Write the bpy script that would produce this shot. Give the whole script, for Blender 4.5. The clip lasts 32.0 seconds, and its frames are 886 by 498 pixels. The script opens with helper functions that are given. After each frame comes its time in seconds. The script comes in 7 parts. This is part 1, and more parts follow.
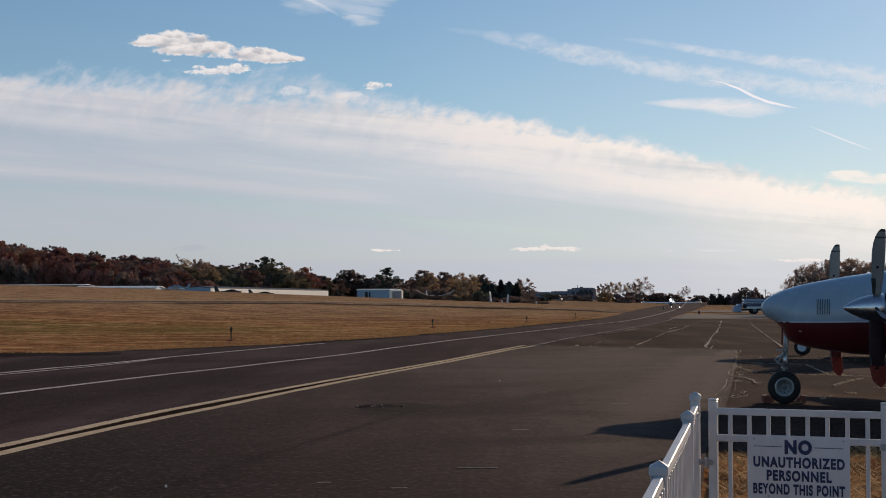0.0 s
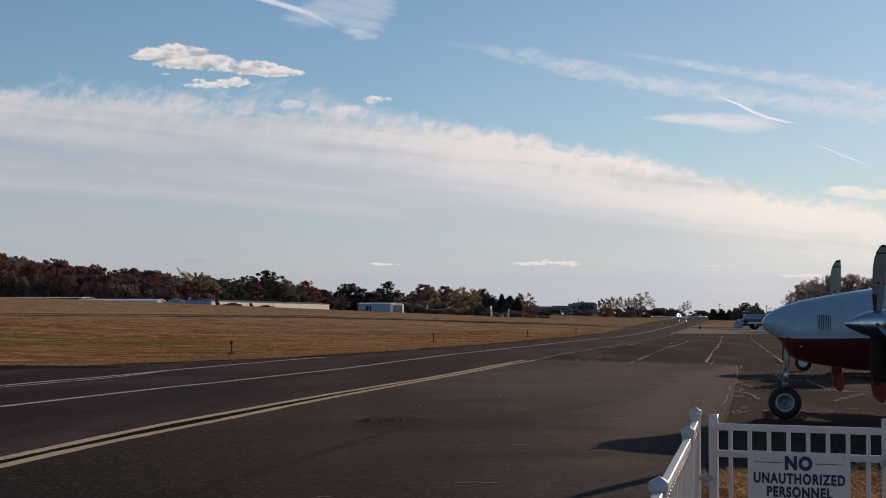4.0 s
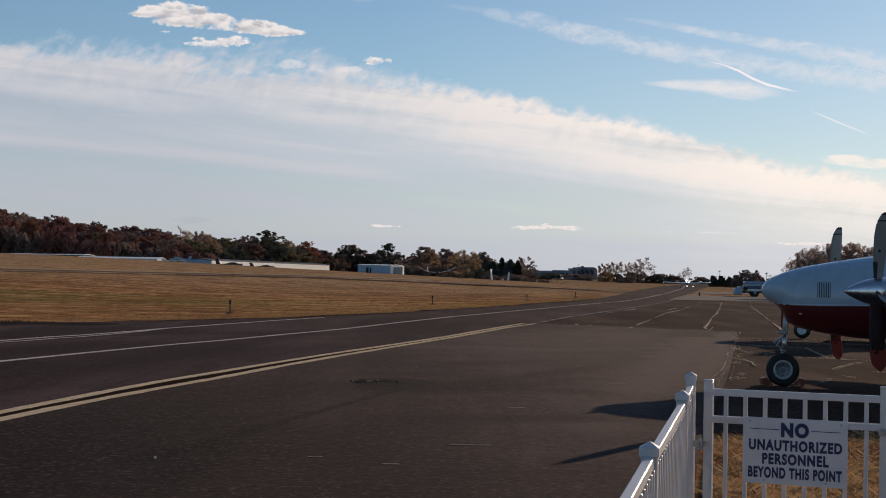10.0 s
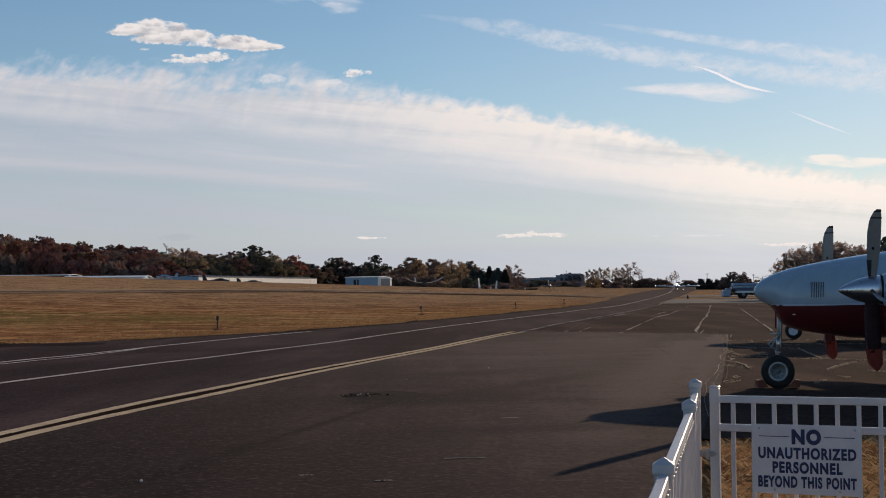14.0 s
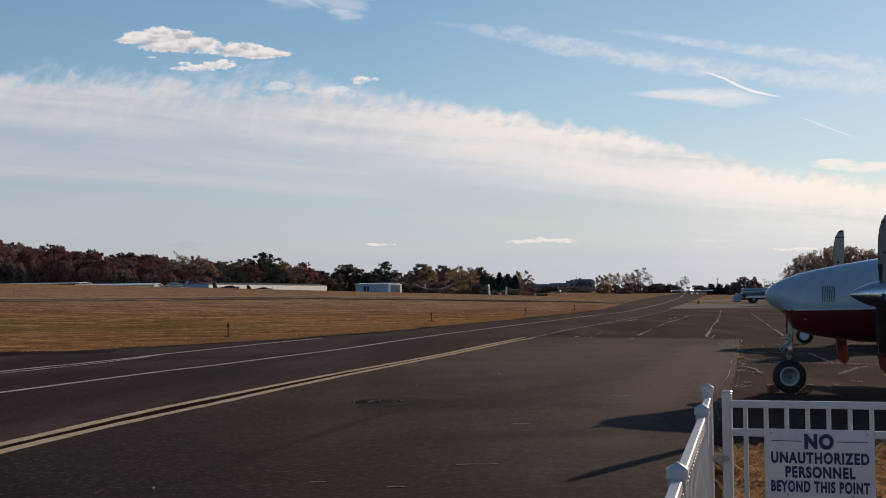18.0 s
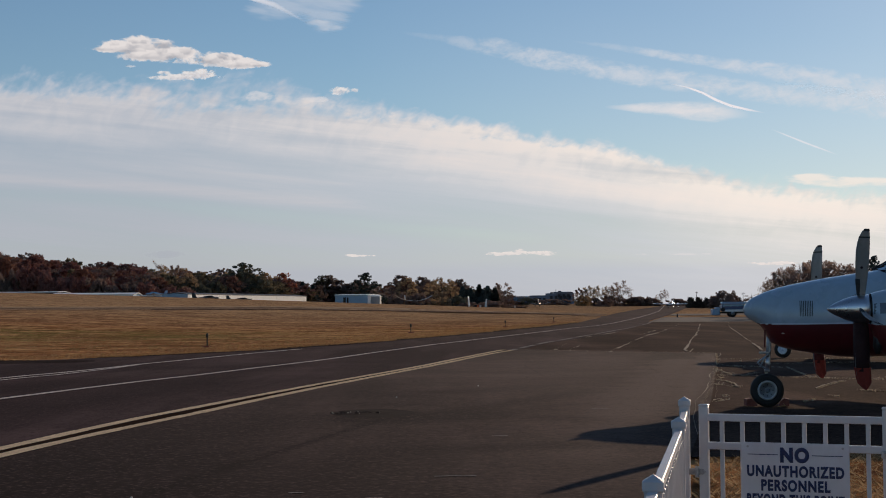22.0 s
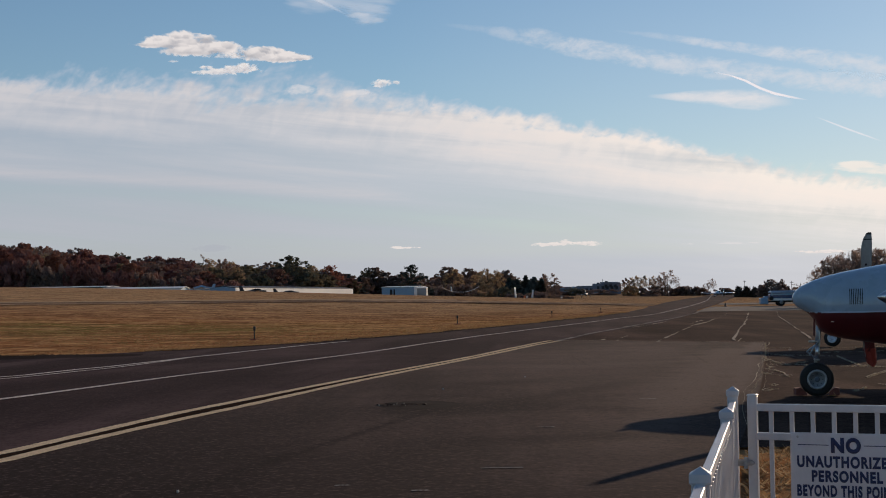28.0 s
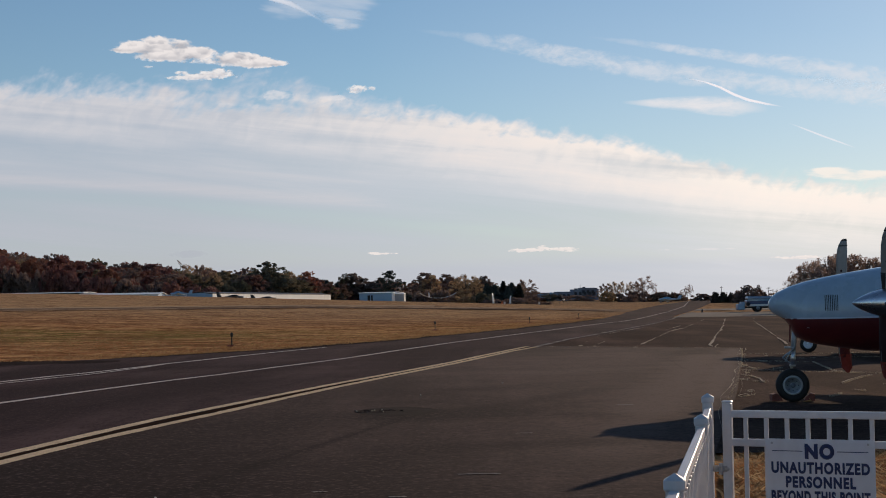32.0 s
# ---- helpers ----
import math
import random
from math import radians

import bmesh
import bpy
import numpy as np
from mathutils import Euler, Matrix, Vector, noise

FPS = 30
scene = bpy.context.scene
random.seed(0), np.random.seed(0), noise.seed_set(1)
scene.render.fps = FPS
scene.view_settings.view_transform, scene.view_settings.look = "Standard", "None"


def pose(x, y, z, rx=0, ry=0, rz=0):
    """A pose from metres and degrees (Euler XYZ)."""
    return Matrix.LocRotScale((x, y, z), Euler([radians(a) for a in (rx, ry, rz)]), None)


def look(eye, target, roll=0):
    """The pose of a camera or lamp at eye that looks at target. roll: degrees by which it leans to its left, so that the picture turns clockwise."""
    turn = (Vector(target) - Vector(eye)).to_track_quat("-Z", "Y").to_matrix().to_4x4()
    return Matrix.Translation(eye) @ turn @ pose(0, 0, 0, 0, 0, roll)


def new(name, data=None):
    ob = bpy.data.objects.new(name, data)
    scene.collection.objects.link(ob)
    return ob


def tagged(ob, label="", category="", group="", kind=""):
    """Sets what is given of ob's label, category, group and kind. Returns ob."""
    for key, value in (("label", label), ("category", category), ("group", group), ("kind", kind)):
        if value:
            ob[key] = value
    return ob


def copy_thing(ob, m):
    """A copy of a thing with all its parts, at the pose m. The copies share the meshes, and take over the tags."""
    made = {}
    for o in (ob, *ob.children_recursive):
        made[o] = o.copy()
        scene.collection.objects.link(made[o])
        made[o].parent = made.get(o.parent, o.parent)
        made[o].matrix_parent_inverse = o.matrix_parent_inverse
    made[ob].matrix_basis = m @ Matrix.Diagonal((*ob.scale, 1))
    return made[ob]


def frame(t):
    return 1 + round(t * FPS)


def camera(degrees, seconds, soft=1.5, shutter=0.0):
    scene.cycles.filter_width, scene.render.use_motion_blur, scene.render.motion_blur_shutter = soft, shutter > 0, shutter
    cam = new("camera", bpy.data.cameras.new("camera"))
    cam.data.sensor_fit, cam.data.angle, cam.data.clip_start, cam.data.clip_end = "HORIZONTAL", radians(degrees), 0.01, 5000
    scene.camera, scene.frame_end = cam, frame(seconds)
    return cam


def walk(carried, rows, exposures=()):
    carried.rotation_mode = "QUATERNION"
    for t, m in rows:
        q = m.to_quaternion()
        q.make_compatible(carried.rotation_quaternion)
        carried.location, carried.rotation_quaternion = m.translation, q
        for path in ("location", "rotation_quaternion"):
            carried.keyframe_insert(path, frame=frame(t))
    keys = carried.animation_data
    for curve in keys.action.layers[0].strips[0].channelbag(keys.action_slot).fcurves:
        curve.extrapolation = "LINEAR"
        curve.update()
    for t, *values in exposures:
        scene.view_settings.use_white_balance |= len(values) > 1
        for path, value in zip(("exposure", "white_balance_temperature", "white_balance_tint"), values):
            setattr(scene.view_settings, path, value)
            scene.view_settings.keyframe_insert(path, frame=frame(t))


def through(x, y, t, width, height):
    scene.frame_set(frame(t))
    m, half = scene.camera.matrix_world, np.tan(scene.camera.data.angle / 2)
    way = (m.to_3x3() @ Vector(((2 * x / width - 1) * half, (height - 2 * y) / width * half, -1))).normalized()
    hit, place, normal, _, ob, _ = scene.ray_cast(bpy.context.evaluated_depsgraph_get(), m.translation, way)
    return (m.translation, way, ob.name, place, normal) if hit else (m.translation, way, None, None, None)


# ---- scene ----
import itertools

cam = camera(33.0, 32.0, soft=1.0)
PATH = [
    (0, (0.021, -0.604, 1.647), (-0.2333, 9.3865, 2.0023), -0.09),
    (0.5, (0.023, -0.600, 1.646), (-0.2191, 9.3914, 1.9962), -0.23),
    (1, (0.024, -0.604, 1.646), (-0.1945, 9.3875, 1.9879), -0.28),
    (1.5, (0.026, -0.581, 1.645), (-0.1924, 9.4096, 2.0150), -0.23),
    (2, (0.027, -0.578, 1.645), (-0.1964, 9.4113, 2.0412), -0.20),
    (2.5, (0.023, -0.598, 1.646), (-0.2260, 9.3896, 2.0822), -0.09),
    (3, (0.021, -0.621, 1.650), (-0.2247, 9.3658, 2.1085), 0.01),
    (3.5, (0.023, -0.604, 1.649), (-0.2468, 9.3820, 2.1094), 0.16),
    (5.5, (0.022, -0.602, 1.648), (-0.1936, 9.3876, 2.0382), -0.09),
    (6, (0.019, -0.597, 1.647), (-0.2107, 9.3925, 2.0552), -0.14),
    (6.5, (0.017, -0.602, 1.649), (-0.2087, 9.3866, 2.0591), -0.12),
    (7, (0.002, -0.615, 1.647), (-0.2930, 9.3754, 1.9785), -0.05),
    (7.5, (-0.019, -0.645, 1.646), (-0.2759, 9.3437, 2.0577), -0.20),
    (8, (-0.044, -0.685, 1.648), (-0.2586, 9.3039, 2.0780), -0.48),
    (8.5, (-0.050, -0.681, 1.644), (-0.1633, 9.3147, 1.9229), -0.58),
    (9, (-0.028, -0.634, 1.644), (-0.0290, 9.3617, 1.9204), -0.06),
    (9.5, (0.025, -0.514, 1.637), (0.0358, 9.4820, 1.9331), 0.62),
    (10, (0.062, -0.427, 1.630), (-0.2029, 9.5670, 1.8304), 0.99),
    (10.5, (0.045, -0.382, 1.631), (-0.1805, 9.6148, 1.7707), 0.03),
    (11, (-0.008, -0.343, 1.644), (-0.1189, 9.6500, 1.9997), -0.60),
    (11.5, (0.009, -0.264, 1.639), (0.0615, 9.7333, 1.8683), -0.80),
    (12, (0.056, -0.171, 1.635), (-0.0674, 9.8236, 1.9243), -0.43),
    (12.5, (0.062, -0.116, 1.634), (-0.0469, 9.8817, 1.8328), -0.93),
    (13, (0.044, -0.095, 1.634), (-0.1557, 9.9019, 1.7802), -1.15),
    (13.5, (0.037, -0.095, 1.627), (-0.2312, 9.8976, 1.9052), -0.95),
    (14, (0.040, -0.095, 1.627), (-0.1369, 9.8997, 1.8953), -0.58),
    (14.5, (0.034, -0.088, 1.625), (-0.1541, 9.9060, 1.9082), -0.36),
    (16.5, (0.020, -0.126, 1.628), (-0.1999, 9.8653, 1.9699), -0.70),
    (17, (0.025, -0.120, 1.627), (-0.1845, 9.8729, 1.9431), -0.55),
    (17.5, (0.028, -0.122, 1.626), (-0.1897, 9.8700, 1.9509), -0.76),
    (18, (0.032, -0.105, 1.626), (-0.2101, 9.8870, 1.9371), -0.84),
    (18.5, (0.031, -0.120, 1.626), (-0.1597, 9.8729, 1.9549), -0.68),
    (19, (0.031, -0.128, 1.627), (-0.1309, 9.8645, 1.9906), -0.92),
    (19.5, (0.030, -0.134, 1.629), (-0.0762, 9.8574, 2.0319), -0.93),
    (20, (0.032, -0.137, 1.631), (-0.0753, 9.8532, 2.0541), -0.82),
    (20.5, (0.033, -0.136, 1.631), (-0.0637, 9.8554, 2.0468), -0.93),
    (21, (0.030, -0.154, 1.632), (-0.0827, 9.8362, 2.0648), -0.82),
    (21.5, (0.030, -0.143, 1.629), (-0.1203, 9.8473, 2.0390), -0.46),
    (22, (0.033, -0.146, 1.629), (-0.0747, 9.8455, 2.0163), -0.44),
    (22.5, (0.035, -0.136, 1.630), (-0.1005, 9.8555, 2.0070), -0.48),
    (23, (0.037, -0.149, 1.631), (-0.0541, 9.8429, 2.0292), -0.74),
    (23.5, (0.040, -0.155, 1.621), (-0.0702, 9.8361, 2.0297), -0.88),
    (24, (0.045, -0.172, 1.603), (0.2190, 9.8152, 2.0749), 0.05),
    (24.5, (0.056, -0.211, 1.610), (0.6429, 9.7534, 2.2158), 0.93),
    (25, (0.082, -0.162, 1.623), (0.5081, 9.8132, 2.1770), -0.51),
    (25.5, (0.064, -0.106, 1.631), (-0.1771, 9.8686, 2.2949), -0.86),
    (26, (0.055, -0.124, 1.631), (-0.1326, 9.8591, 2.1902), -1.33),
    (26.5, (0.056, -0.060, 1.626), (-0.2932, 9.9260, 2.0287), -1.31),
    (28.5, (0.048, -0.061, 1.625), (-0.3668, 9.9244, 1.9576), -0.89),
    (29, (0.048, -0.091, 1.627), (-0.3083, 9.8958, 2.0037), -0.74),
    (29.5, (0.051, -0.107, 1.628), (-0.2793, 9.8821, 1.9635), -1.04),
    (30, (0.049, -0.111, 1.630), (-0.2863, 9.8783, 1.9598), -1.13),
    (30.5, (0.048, -0.086, 1.629), (-0.3528, 9.9000, 1.9788), -1.22),
    (31, (0.048, -0.103, 1.632), (-0.2921, 9.8829, 2.0423), -1.07),
    (31.5, (0.056, -0.090, 1.631), (-0.2279, 9.8993, 2.0002), -1.05),
    (32, (0.052, -0.106, 1.633), (-0.2150, 9.8839, 2.0035), -0.94),
]
walk(cam, [(t, look(eye, target, roll)) for t, eye, target, roll in PATH], exposures=[(t, stops, 6500, 10) for t, stops in ((0, 0.0), (2, -0.10), (3, -0.10), (6, -0.11), (9, 0.0), (14, 0.0), (19, -0.02), (20, -0.05), (22, -0.12), (24, -0.13), (25, -0.16), (28, -0.08), (31, 0.0), (32, 0.0))])

# ---- light ----
SUN_AZ, SUN_EL = radians(31.2), radians(15.3)
world = bpy.data.worlds.new("sky")
scene.world = world
world.use_nodes = True
wn = world.node_tree.nodes
sky = wn.new("ShaderNodeTexSky")
sky.sky_type, sky.sun_disc = "NISHITA", False
sky.sun_elevation, sky.sun_rotation = SUN_EL, SUN_AZ
sky.altitude, sky.air_density, sky.dust_density, sky.ozone_density = 50, 1.0, 0.13, 3.3
wn["Background"].inputs["Strength"].default_value = 0.088
world.node_tree.links.new(sky.outputs[0], wn["Background"].inputs["Color"])
sun = new("sun", bpy.data.lights.new("sun", "SUN"))
sun.data.energy, sun.data.angle, sun.data.color = 3.25, radians(0.5), (1.0, 0.775, 0.555)
sun_dir = Vector((math.sin(SUN_AZ) * math.cos(SUN_EL), math.cos(SUN_AZ) * math.cos(SUN_EL), math.sin(SUN_EL)))
sun.matrix_world = look((0, 0, 60), Vector((0, 0, 60)) - sun_dir)


# ---- materials ----
class Nodes:
    """Short hand for a material's node tree."""

    def __init__(self, name):
        self.m = bpy.data.materials.new(name)
        self.m.use_nodes = True
        self.t = self.m.node_tree
        self.b = self.t.nodes["Principled BSDF"]
        self.out = self.t.nodes["Material Output"]

    def n(self, kind, **ins):
        node = self.t.nodes.new("ShaderNode" + kind)
        for key, v in ins.items():
            self.put(node, key, v)
        return node

    def put(self, node, key, v):
        sock = node.inputs[int(key[1:])] if key[0] == "i" and key[1:].isdigit() else node.inputs[key.replace("_", " ")]
        if isinstance(v, bpy.types.NodeSocket):
            self.t.links.new(v, sock)
        else:
            sock.default_value = v

    def math(self, op, a, b=0.0, c=0.0, clamp=False):
        node = self.n("Math", i0=a, i1=b, i2=c)
        node.operation, node.use_clamp = op, clamp
        return node.outputs[0]

    def mix(self, fac, a, b, mode="MIX"):
        node = self.t.nodes.new("ShaderNodeMix")
        node.data_type, node.blend_type = "RGBA", mode
        for sock, v in ((node.inputs[0], fac), (node.inputs[6], a), (node.inputs[7], b)):
            if isinstance(v, bpy.types.NodeSocket):
                self.t.links.new(v, sock)
            else:
                sock.default_value = (*v, 1) if isinstance(v, tuple) and len(v) == 3 else v
        return node.outputs[2]

    def coords(self, scale=(1, 1, 1), kind="Object", rot=(0, 0, 0)):
        tc = self.t.nodes.new("ShaderNodeTexCoord")
        mp = self.t.nodes.new("ShaderNodeMapping")
        mp.inputs["Scale"].default_value = scale
        mp.inputs["Rotation"].default_value = rot
        self.t.links.new(tc.outputs[kind], mp.inputs[0])
        return mp.outputs[0]

    def noise(self, vec, scale, detail=4.0, rough=0.55, distort=0.0):
        node = self.n("TexNoise", Vector=vec, Scale=scale, Detail=detail, Roughness=rough, Distortion=distort)
        return node.outputs[0]

    def ramp(self, fac, lo, hi, a=0.0, b=1.0):
        node = self.n("MapRange", Value=fac)
        for i, v in ((1, lo), (2, hi), (3, a), (4, b)):
            node.inputs[i].default_value = v
        return node.outputs[0]

    def bump(self, height, strength=0.3, dist=0.01):
        node = self.n("Bump", Height=height, Strength=strength, Distance=dist)
        self.put(self.b, "Normal", node.outputs[0])

    def done(self, color=None, rough=0.6, metal=0.0):
        if color is not None:
            self.put(self.b, "Base Color", (*color, 1) if isinstance(color, tuple) and len(color) == 3 else color)
        self.put(self.b, "Roughness", rough)
        self.put(self.b, "Metallic", metal)
        return self.m


def surface(name, color, rough=0.6, metal=0.0, grain=30.0, vary=0.18, blotch=1.5, bump=0.05, dirt=0.0, coat=0.0, spec=0.5):
    """A material with a fine grain, larger blotches and some dirt."""
    k = Nodes(name)
    v = k.coords()
    fine, big = k.noise(v, grain), k.noise(v, blotch, 5.0)
    dark = tuple(c * (1 - vary) for c in color)
    lite = tuple(min(1, c * (1 + vary)) for c in color)
    c = k.mix(k.ramp(fine, 0.3, 0.7), dark, lite)
    c = k.mix(k.ramp(big, 0.35, 0.65, 0.0, 0.5), c, tuple(x * (1 - vary * 1.4) for x in color))
    if dirt:
        c = k.mix(k.ramp(k.noise(v, blotch * 3, 8.0, 0.7), 0.5, 0.75, 0.0, dirt), c, (0.09, 0.075, 0.06))
    if bump:
        k.bump(fine, 0.25, bump * 0.02)
    if coat:
        k.put(k.b, "Coat Weight", coat)
    k.put(k.b, "Specular IOR Level", spec)
    return k.done(c, k.ramp(big, 0.3, 0.7, rough * 0.85, min(1.0, rough * 1.15)), metal)


def asphalt(name, base, light, patch=0.5, worn=0.35, contrast=1.0, gloss=0.03, marks=()):
    """Old bitumen: stone grain, mottling, broad worn stains and dusty tracks along the traffic."""
    k = Nodes(name)
    v = k.coords()
    track = k.coords((1.0, 0.10, 1.0), rot=(0, 0, radians(11)))
    grain = k.noise(v, 60, 3.0, 0.7)
    mott = k.noise(v, 5.0, 6.0, 0.75)
    mid = k.noise(v, 0.55, 8.0, 0.68, 0.3)
    big = k.noise(v, 0.11, 5.0, 0.6, 0.8)
    lane = k.noise(track, 0.42, 5.0, 0.6, 0.5)
    dark = tuple(x * (1 - 0.42 * contrast) for x in base)
    dust = tuple(min(1, x * (1 + 0.45 * contrast)) for x in light)
    sand = tuple(min(1, x * y) for x, y in zip(dust, (1.22, 1.34, 1.28)))
    c = k.mix(k.ramp(big, 0.40, 0.60), base, light)
    c = k.mix(k.ramp(lane, 0.50, 0.64, 0.0, 0.9), c, dust)
    c = k.mix(k.ramp(lane, 0.36, 0.47, 0.6, 0.0), c, dark)
    c = k.mix(k.ramp(mid, 0.45, 0.68, 0.0, patch), c, dark)
    c = k.mix(k.ramp(mott, 0.50, 0.64, 0.0, 0.42 * contrast), c, dark)
    c = k.mix(k.ramp(mott, 0.36, 0.47, 0.35 * contrast, 0.0), c, dust)
    c = k.mix(k.ramp(grain, 0.45, 0.8, 0.0, worn), c, tuple(min(1, x * 2.0) for x in light))
    # Marks colour in stains, and broad tones that stand for sheen and dimness.
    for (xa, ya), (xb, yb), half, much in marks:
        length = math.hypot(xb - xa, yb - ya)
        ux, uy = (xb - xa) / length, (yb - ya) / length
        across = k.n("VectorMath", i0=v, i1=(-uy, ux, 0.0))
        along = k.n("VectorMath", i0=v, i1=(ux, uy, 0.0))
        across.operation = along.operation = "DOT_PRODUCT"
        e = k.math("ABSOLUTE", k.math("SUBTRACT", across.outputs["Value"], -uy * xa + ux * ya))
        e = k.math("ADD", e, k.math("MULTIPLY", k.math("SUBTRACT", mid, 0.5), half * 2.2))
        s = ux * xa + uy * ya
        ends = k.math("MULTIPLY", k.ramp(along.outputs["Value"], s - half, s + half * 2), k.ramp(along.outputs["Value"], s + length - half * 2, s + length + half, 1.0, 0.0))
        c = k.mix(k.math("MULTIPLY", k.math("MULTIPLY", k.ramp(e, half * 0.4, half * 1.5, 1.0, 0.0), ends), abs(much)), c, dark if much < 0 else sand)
    speck = k.noise(v, 17.0, 3.0, 0.65)
    c = k.mix(k.ramp(speck, 0.54, 0.70, 0.0, 0.6), c, tuple(min(1, x * 1.9) for x in light))
    c = k.mix(k.ramp(speck, 0.32, 0.45, 0.6, 0.0), c, tuple(x * 0.45 for x in base))
    vor = k.n("TexVoronoi", Vector=k.mix(0.12, v, k.noise(v, 0.6, 4.0)), Scale=0.22)
    vor.feature = "DISTANCE_TO_EDGE"
    crack = k.ramp(vor.outputs["Distance"], 0.0, 0.006, 0.22, 0.0)
    c = k.mix(crack, c, tuple(x * 0.5 for x in base))
    k.bump(k.math("ADD", grain, k.math("MULTIPLY", mott, 1.5)), 0.4, 0.008)
    k.put(k.b, "Specular IOR Level", gloss)
    return k.done(c, 1.0)


def grassland(name):
    """Dry mown turf: straw, rust and dull green patches, finely broken up."""
    k = Nodes(name)
    v = k.coords()
    band = k.coords((0.6, 1.0, 1.0), rot=(0, 0, radians(4)))
    fine = k.noise(v, 7.0, 8.0, 0.75)
    tuft = k.noise(k.coords((0.5, 0.35, 1.0)), 1.1, 7.0, 0.72, 0.3)
    mid = k.noise(band, 0.14, 8.0, 0.70, 0.4)
    big = k.noise(band, 0.030, 5.0, 0.6, 0.8)
    sep = k.n("SeparateXYZ", Vector=v)
    c = k.mix(k.ramp(mid, 0.40, 0.60), (0.40, 0.158, 0.062), (0.69, 0.38, 0.165))
    c = k.mix(k.ramp(big, 0.44, 0.58, 0.0, 0.8), c, (0.3498, 0.14, 0.0588))
    c = k.mix(k.ramp(tuft, 0.51, 0.61, 0.0, 0.85), c, (0.1802, 0.078, 0.03724))
    c = k.mix(k.ramp(tuft, 0.37, 0.47, 0.85, 0.0), c, (0.7844, 0.46, 0.2009))
    green = k.math("MULTIPLY", k.math("MULTIPLY", k.ramp(sep.outputs[1], 72.0, 84.0), k.ramp(sep.outputs[1], 100.0, 116.0, 1.0, 0.0)), k.ramp(sep.outputs[0], -18.0, -7.0, 1.0, 0.25))
    green = k.math("MULTIPLY", green, k.ramp(k.noise(band, 0.22, 6.0, 0.65), 0.38, 0.56, 0.0, 0.9))
    c = k.mix(green, c, (0.185, 0.172, 0.050))
    c = k.mix(k.ramp(k.noise(band, 0.06, 6.0, 0.6), 0.56, 0.70, 0.0, 0.55), c, (0.212, 0.165, 0.049))
    burnt = k.math("MULTIPLY", k.ramp(sep.outputs[1], 112.0, 128.0), k.ramp(sep.outputs[1], 165.0, 215.0, 1.0, 0.0))
    burnt = k.math("MULTIPLY", burnt, k.ramp(k.noise(band, 0.09, 7.0, 0.68, 0.5), 0.42, 0.56, 0.0, 0.75))
    c = k.mix(burnt, c, (0.225, 0.098, 0.052))
    # Paler, greyer mix that grows from y 115 to 200.
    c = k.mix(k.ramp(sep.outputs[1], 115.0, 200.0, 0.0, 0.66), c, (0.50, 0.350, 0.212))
    c = k.mix(k.ramp(fine, 0.4, 0.72, 0.0, 0.40), c, (0.1484, 0.078, 0.03136))
    row = k.noise(k.coords((0.20, 0.34, 1.0), rot=(0, 0, radians(5))), 1.0, 4.0, 0.55, 0.9)
    c = k.mix(k.ramp(row, 0.52, 0.59, 0.0, 0.70), c, (0.185, 0.085, 0.045))
    c = k.mix(k.ramp(row, 0.38, 0.46, 0.60, 0.0), c, (0.70, 0.40, 0.185))
    wisp = k.noise(k.coords((0.8, 0.16, 1.0)), 3.2, 5.0, 0.72, 0.3)
    c = k.mix(k.ramp(wisp, 0.53, 0.63, 0.0, 0.75), c, (0.150, 0.070, 0.032))
    c = k.mix(k.ramp(wisp, 0.36, 0.46, 0.65, 0.0), c, (0.78, 0.45, 0.20))
    k.bump(fine, 0.8, 0.06)
    k.put(k.b, "Specular IOR Level", 0.0)
    return k.done(c, 1.0)


def foliage(name, dark, lite, through=0.35):
    k = Nodes(name)
    g = k.t.nodes.new("ShaderNodeNewGeometry")
    o = k.t.nodes.new("ShaderNodeObjectInfo")
    c = k.mix(g.outputs["Random Per Island"], dark, lite)
    c = k.mix(k.ramp(o.outputs["Random"], 0, 1, 0.0, 0.25), c, tuple(x * 0.6 for x in dark))
    k.put(k.b, "Specular IOR Level", 0.2)
    m = k.done(c, 0.8)
    if through:
        tr = k.n("BsdfTranslucent", Color=c)
        mx = k.n("MixShader", i0=through, i1=k.b.outputs[0], i2=tr.outputs[0])
        k.t.links.new(mx.outputs[0], k.out.inputs["Surface"])
    return m


def glow(name, color, strength):
    k = Nodes(name)
    k.put(k.b, "Emission Color", (*color, 1))
    k.put(k.b, "Emission Strength", strength)
    return k.done(color, 0.4)


def glass(name, tint, rough=0.04):
    k = Nodes(name)
    v = k.coords()
    c = k.mix(k.ramp(k.noise(v, 2.5, 4.0), 0.35, 0.65), tint, tuple(x * 1.6 for x in tint))
    k.put(k.b, "Coat Weight", 1.0)
    k.put(k.b, "Coat Roughness", 0.03)
    return k.done(c, 0.12)


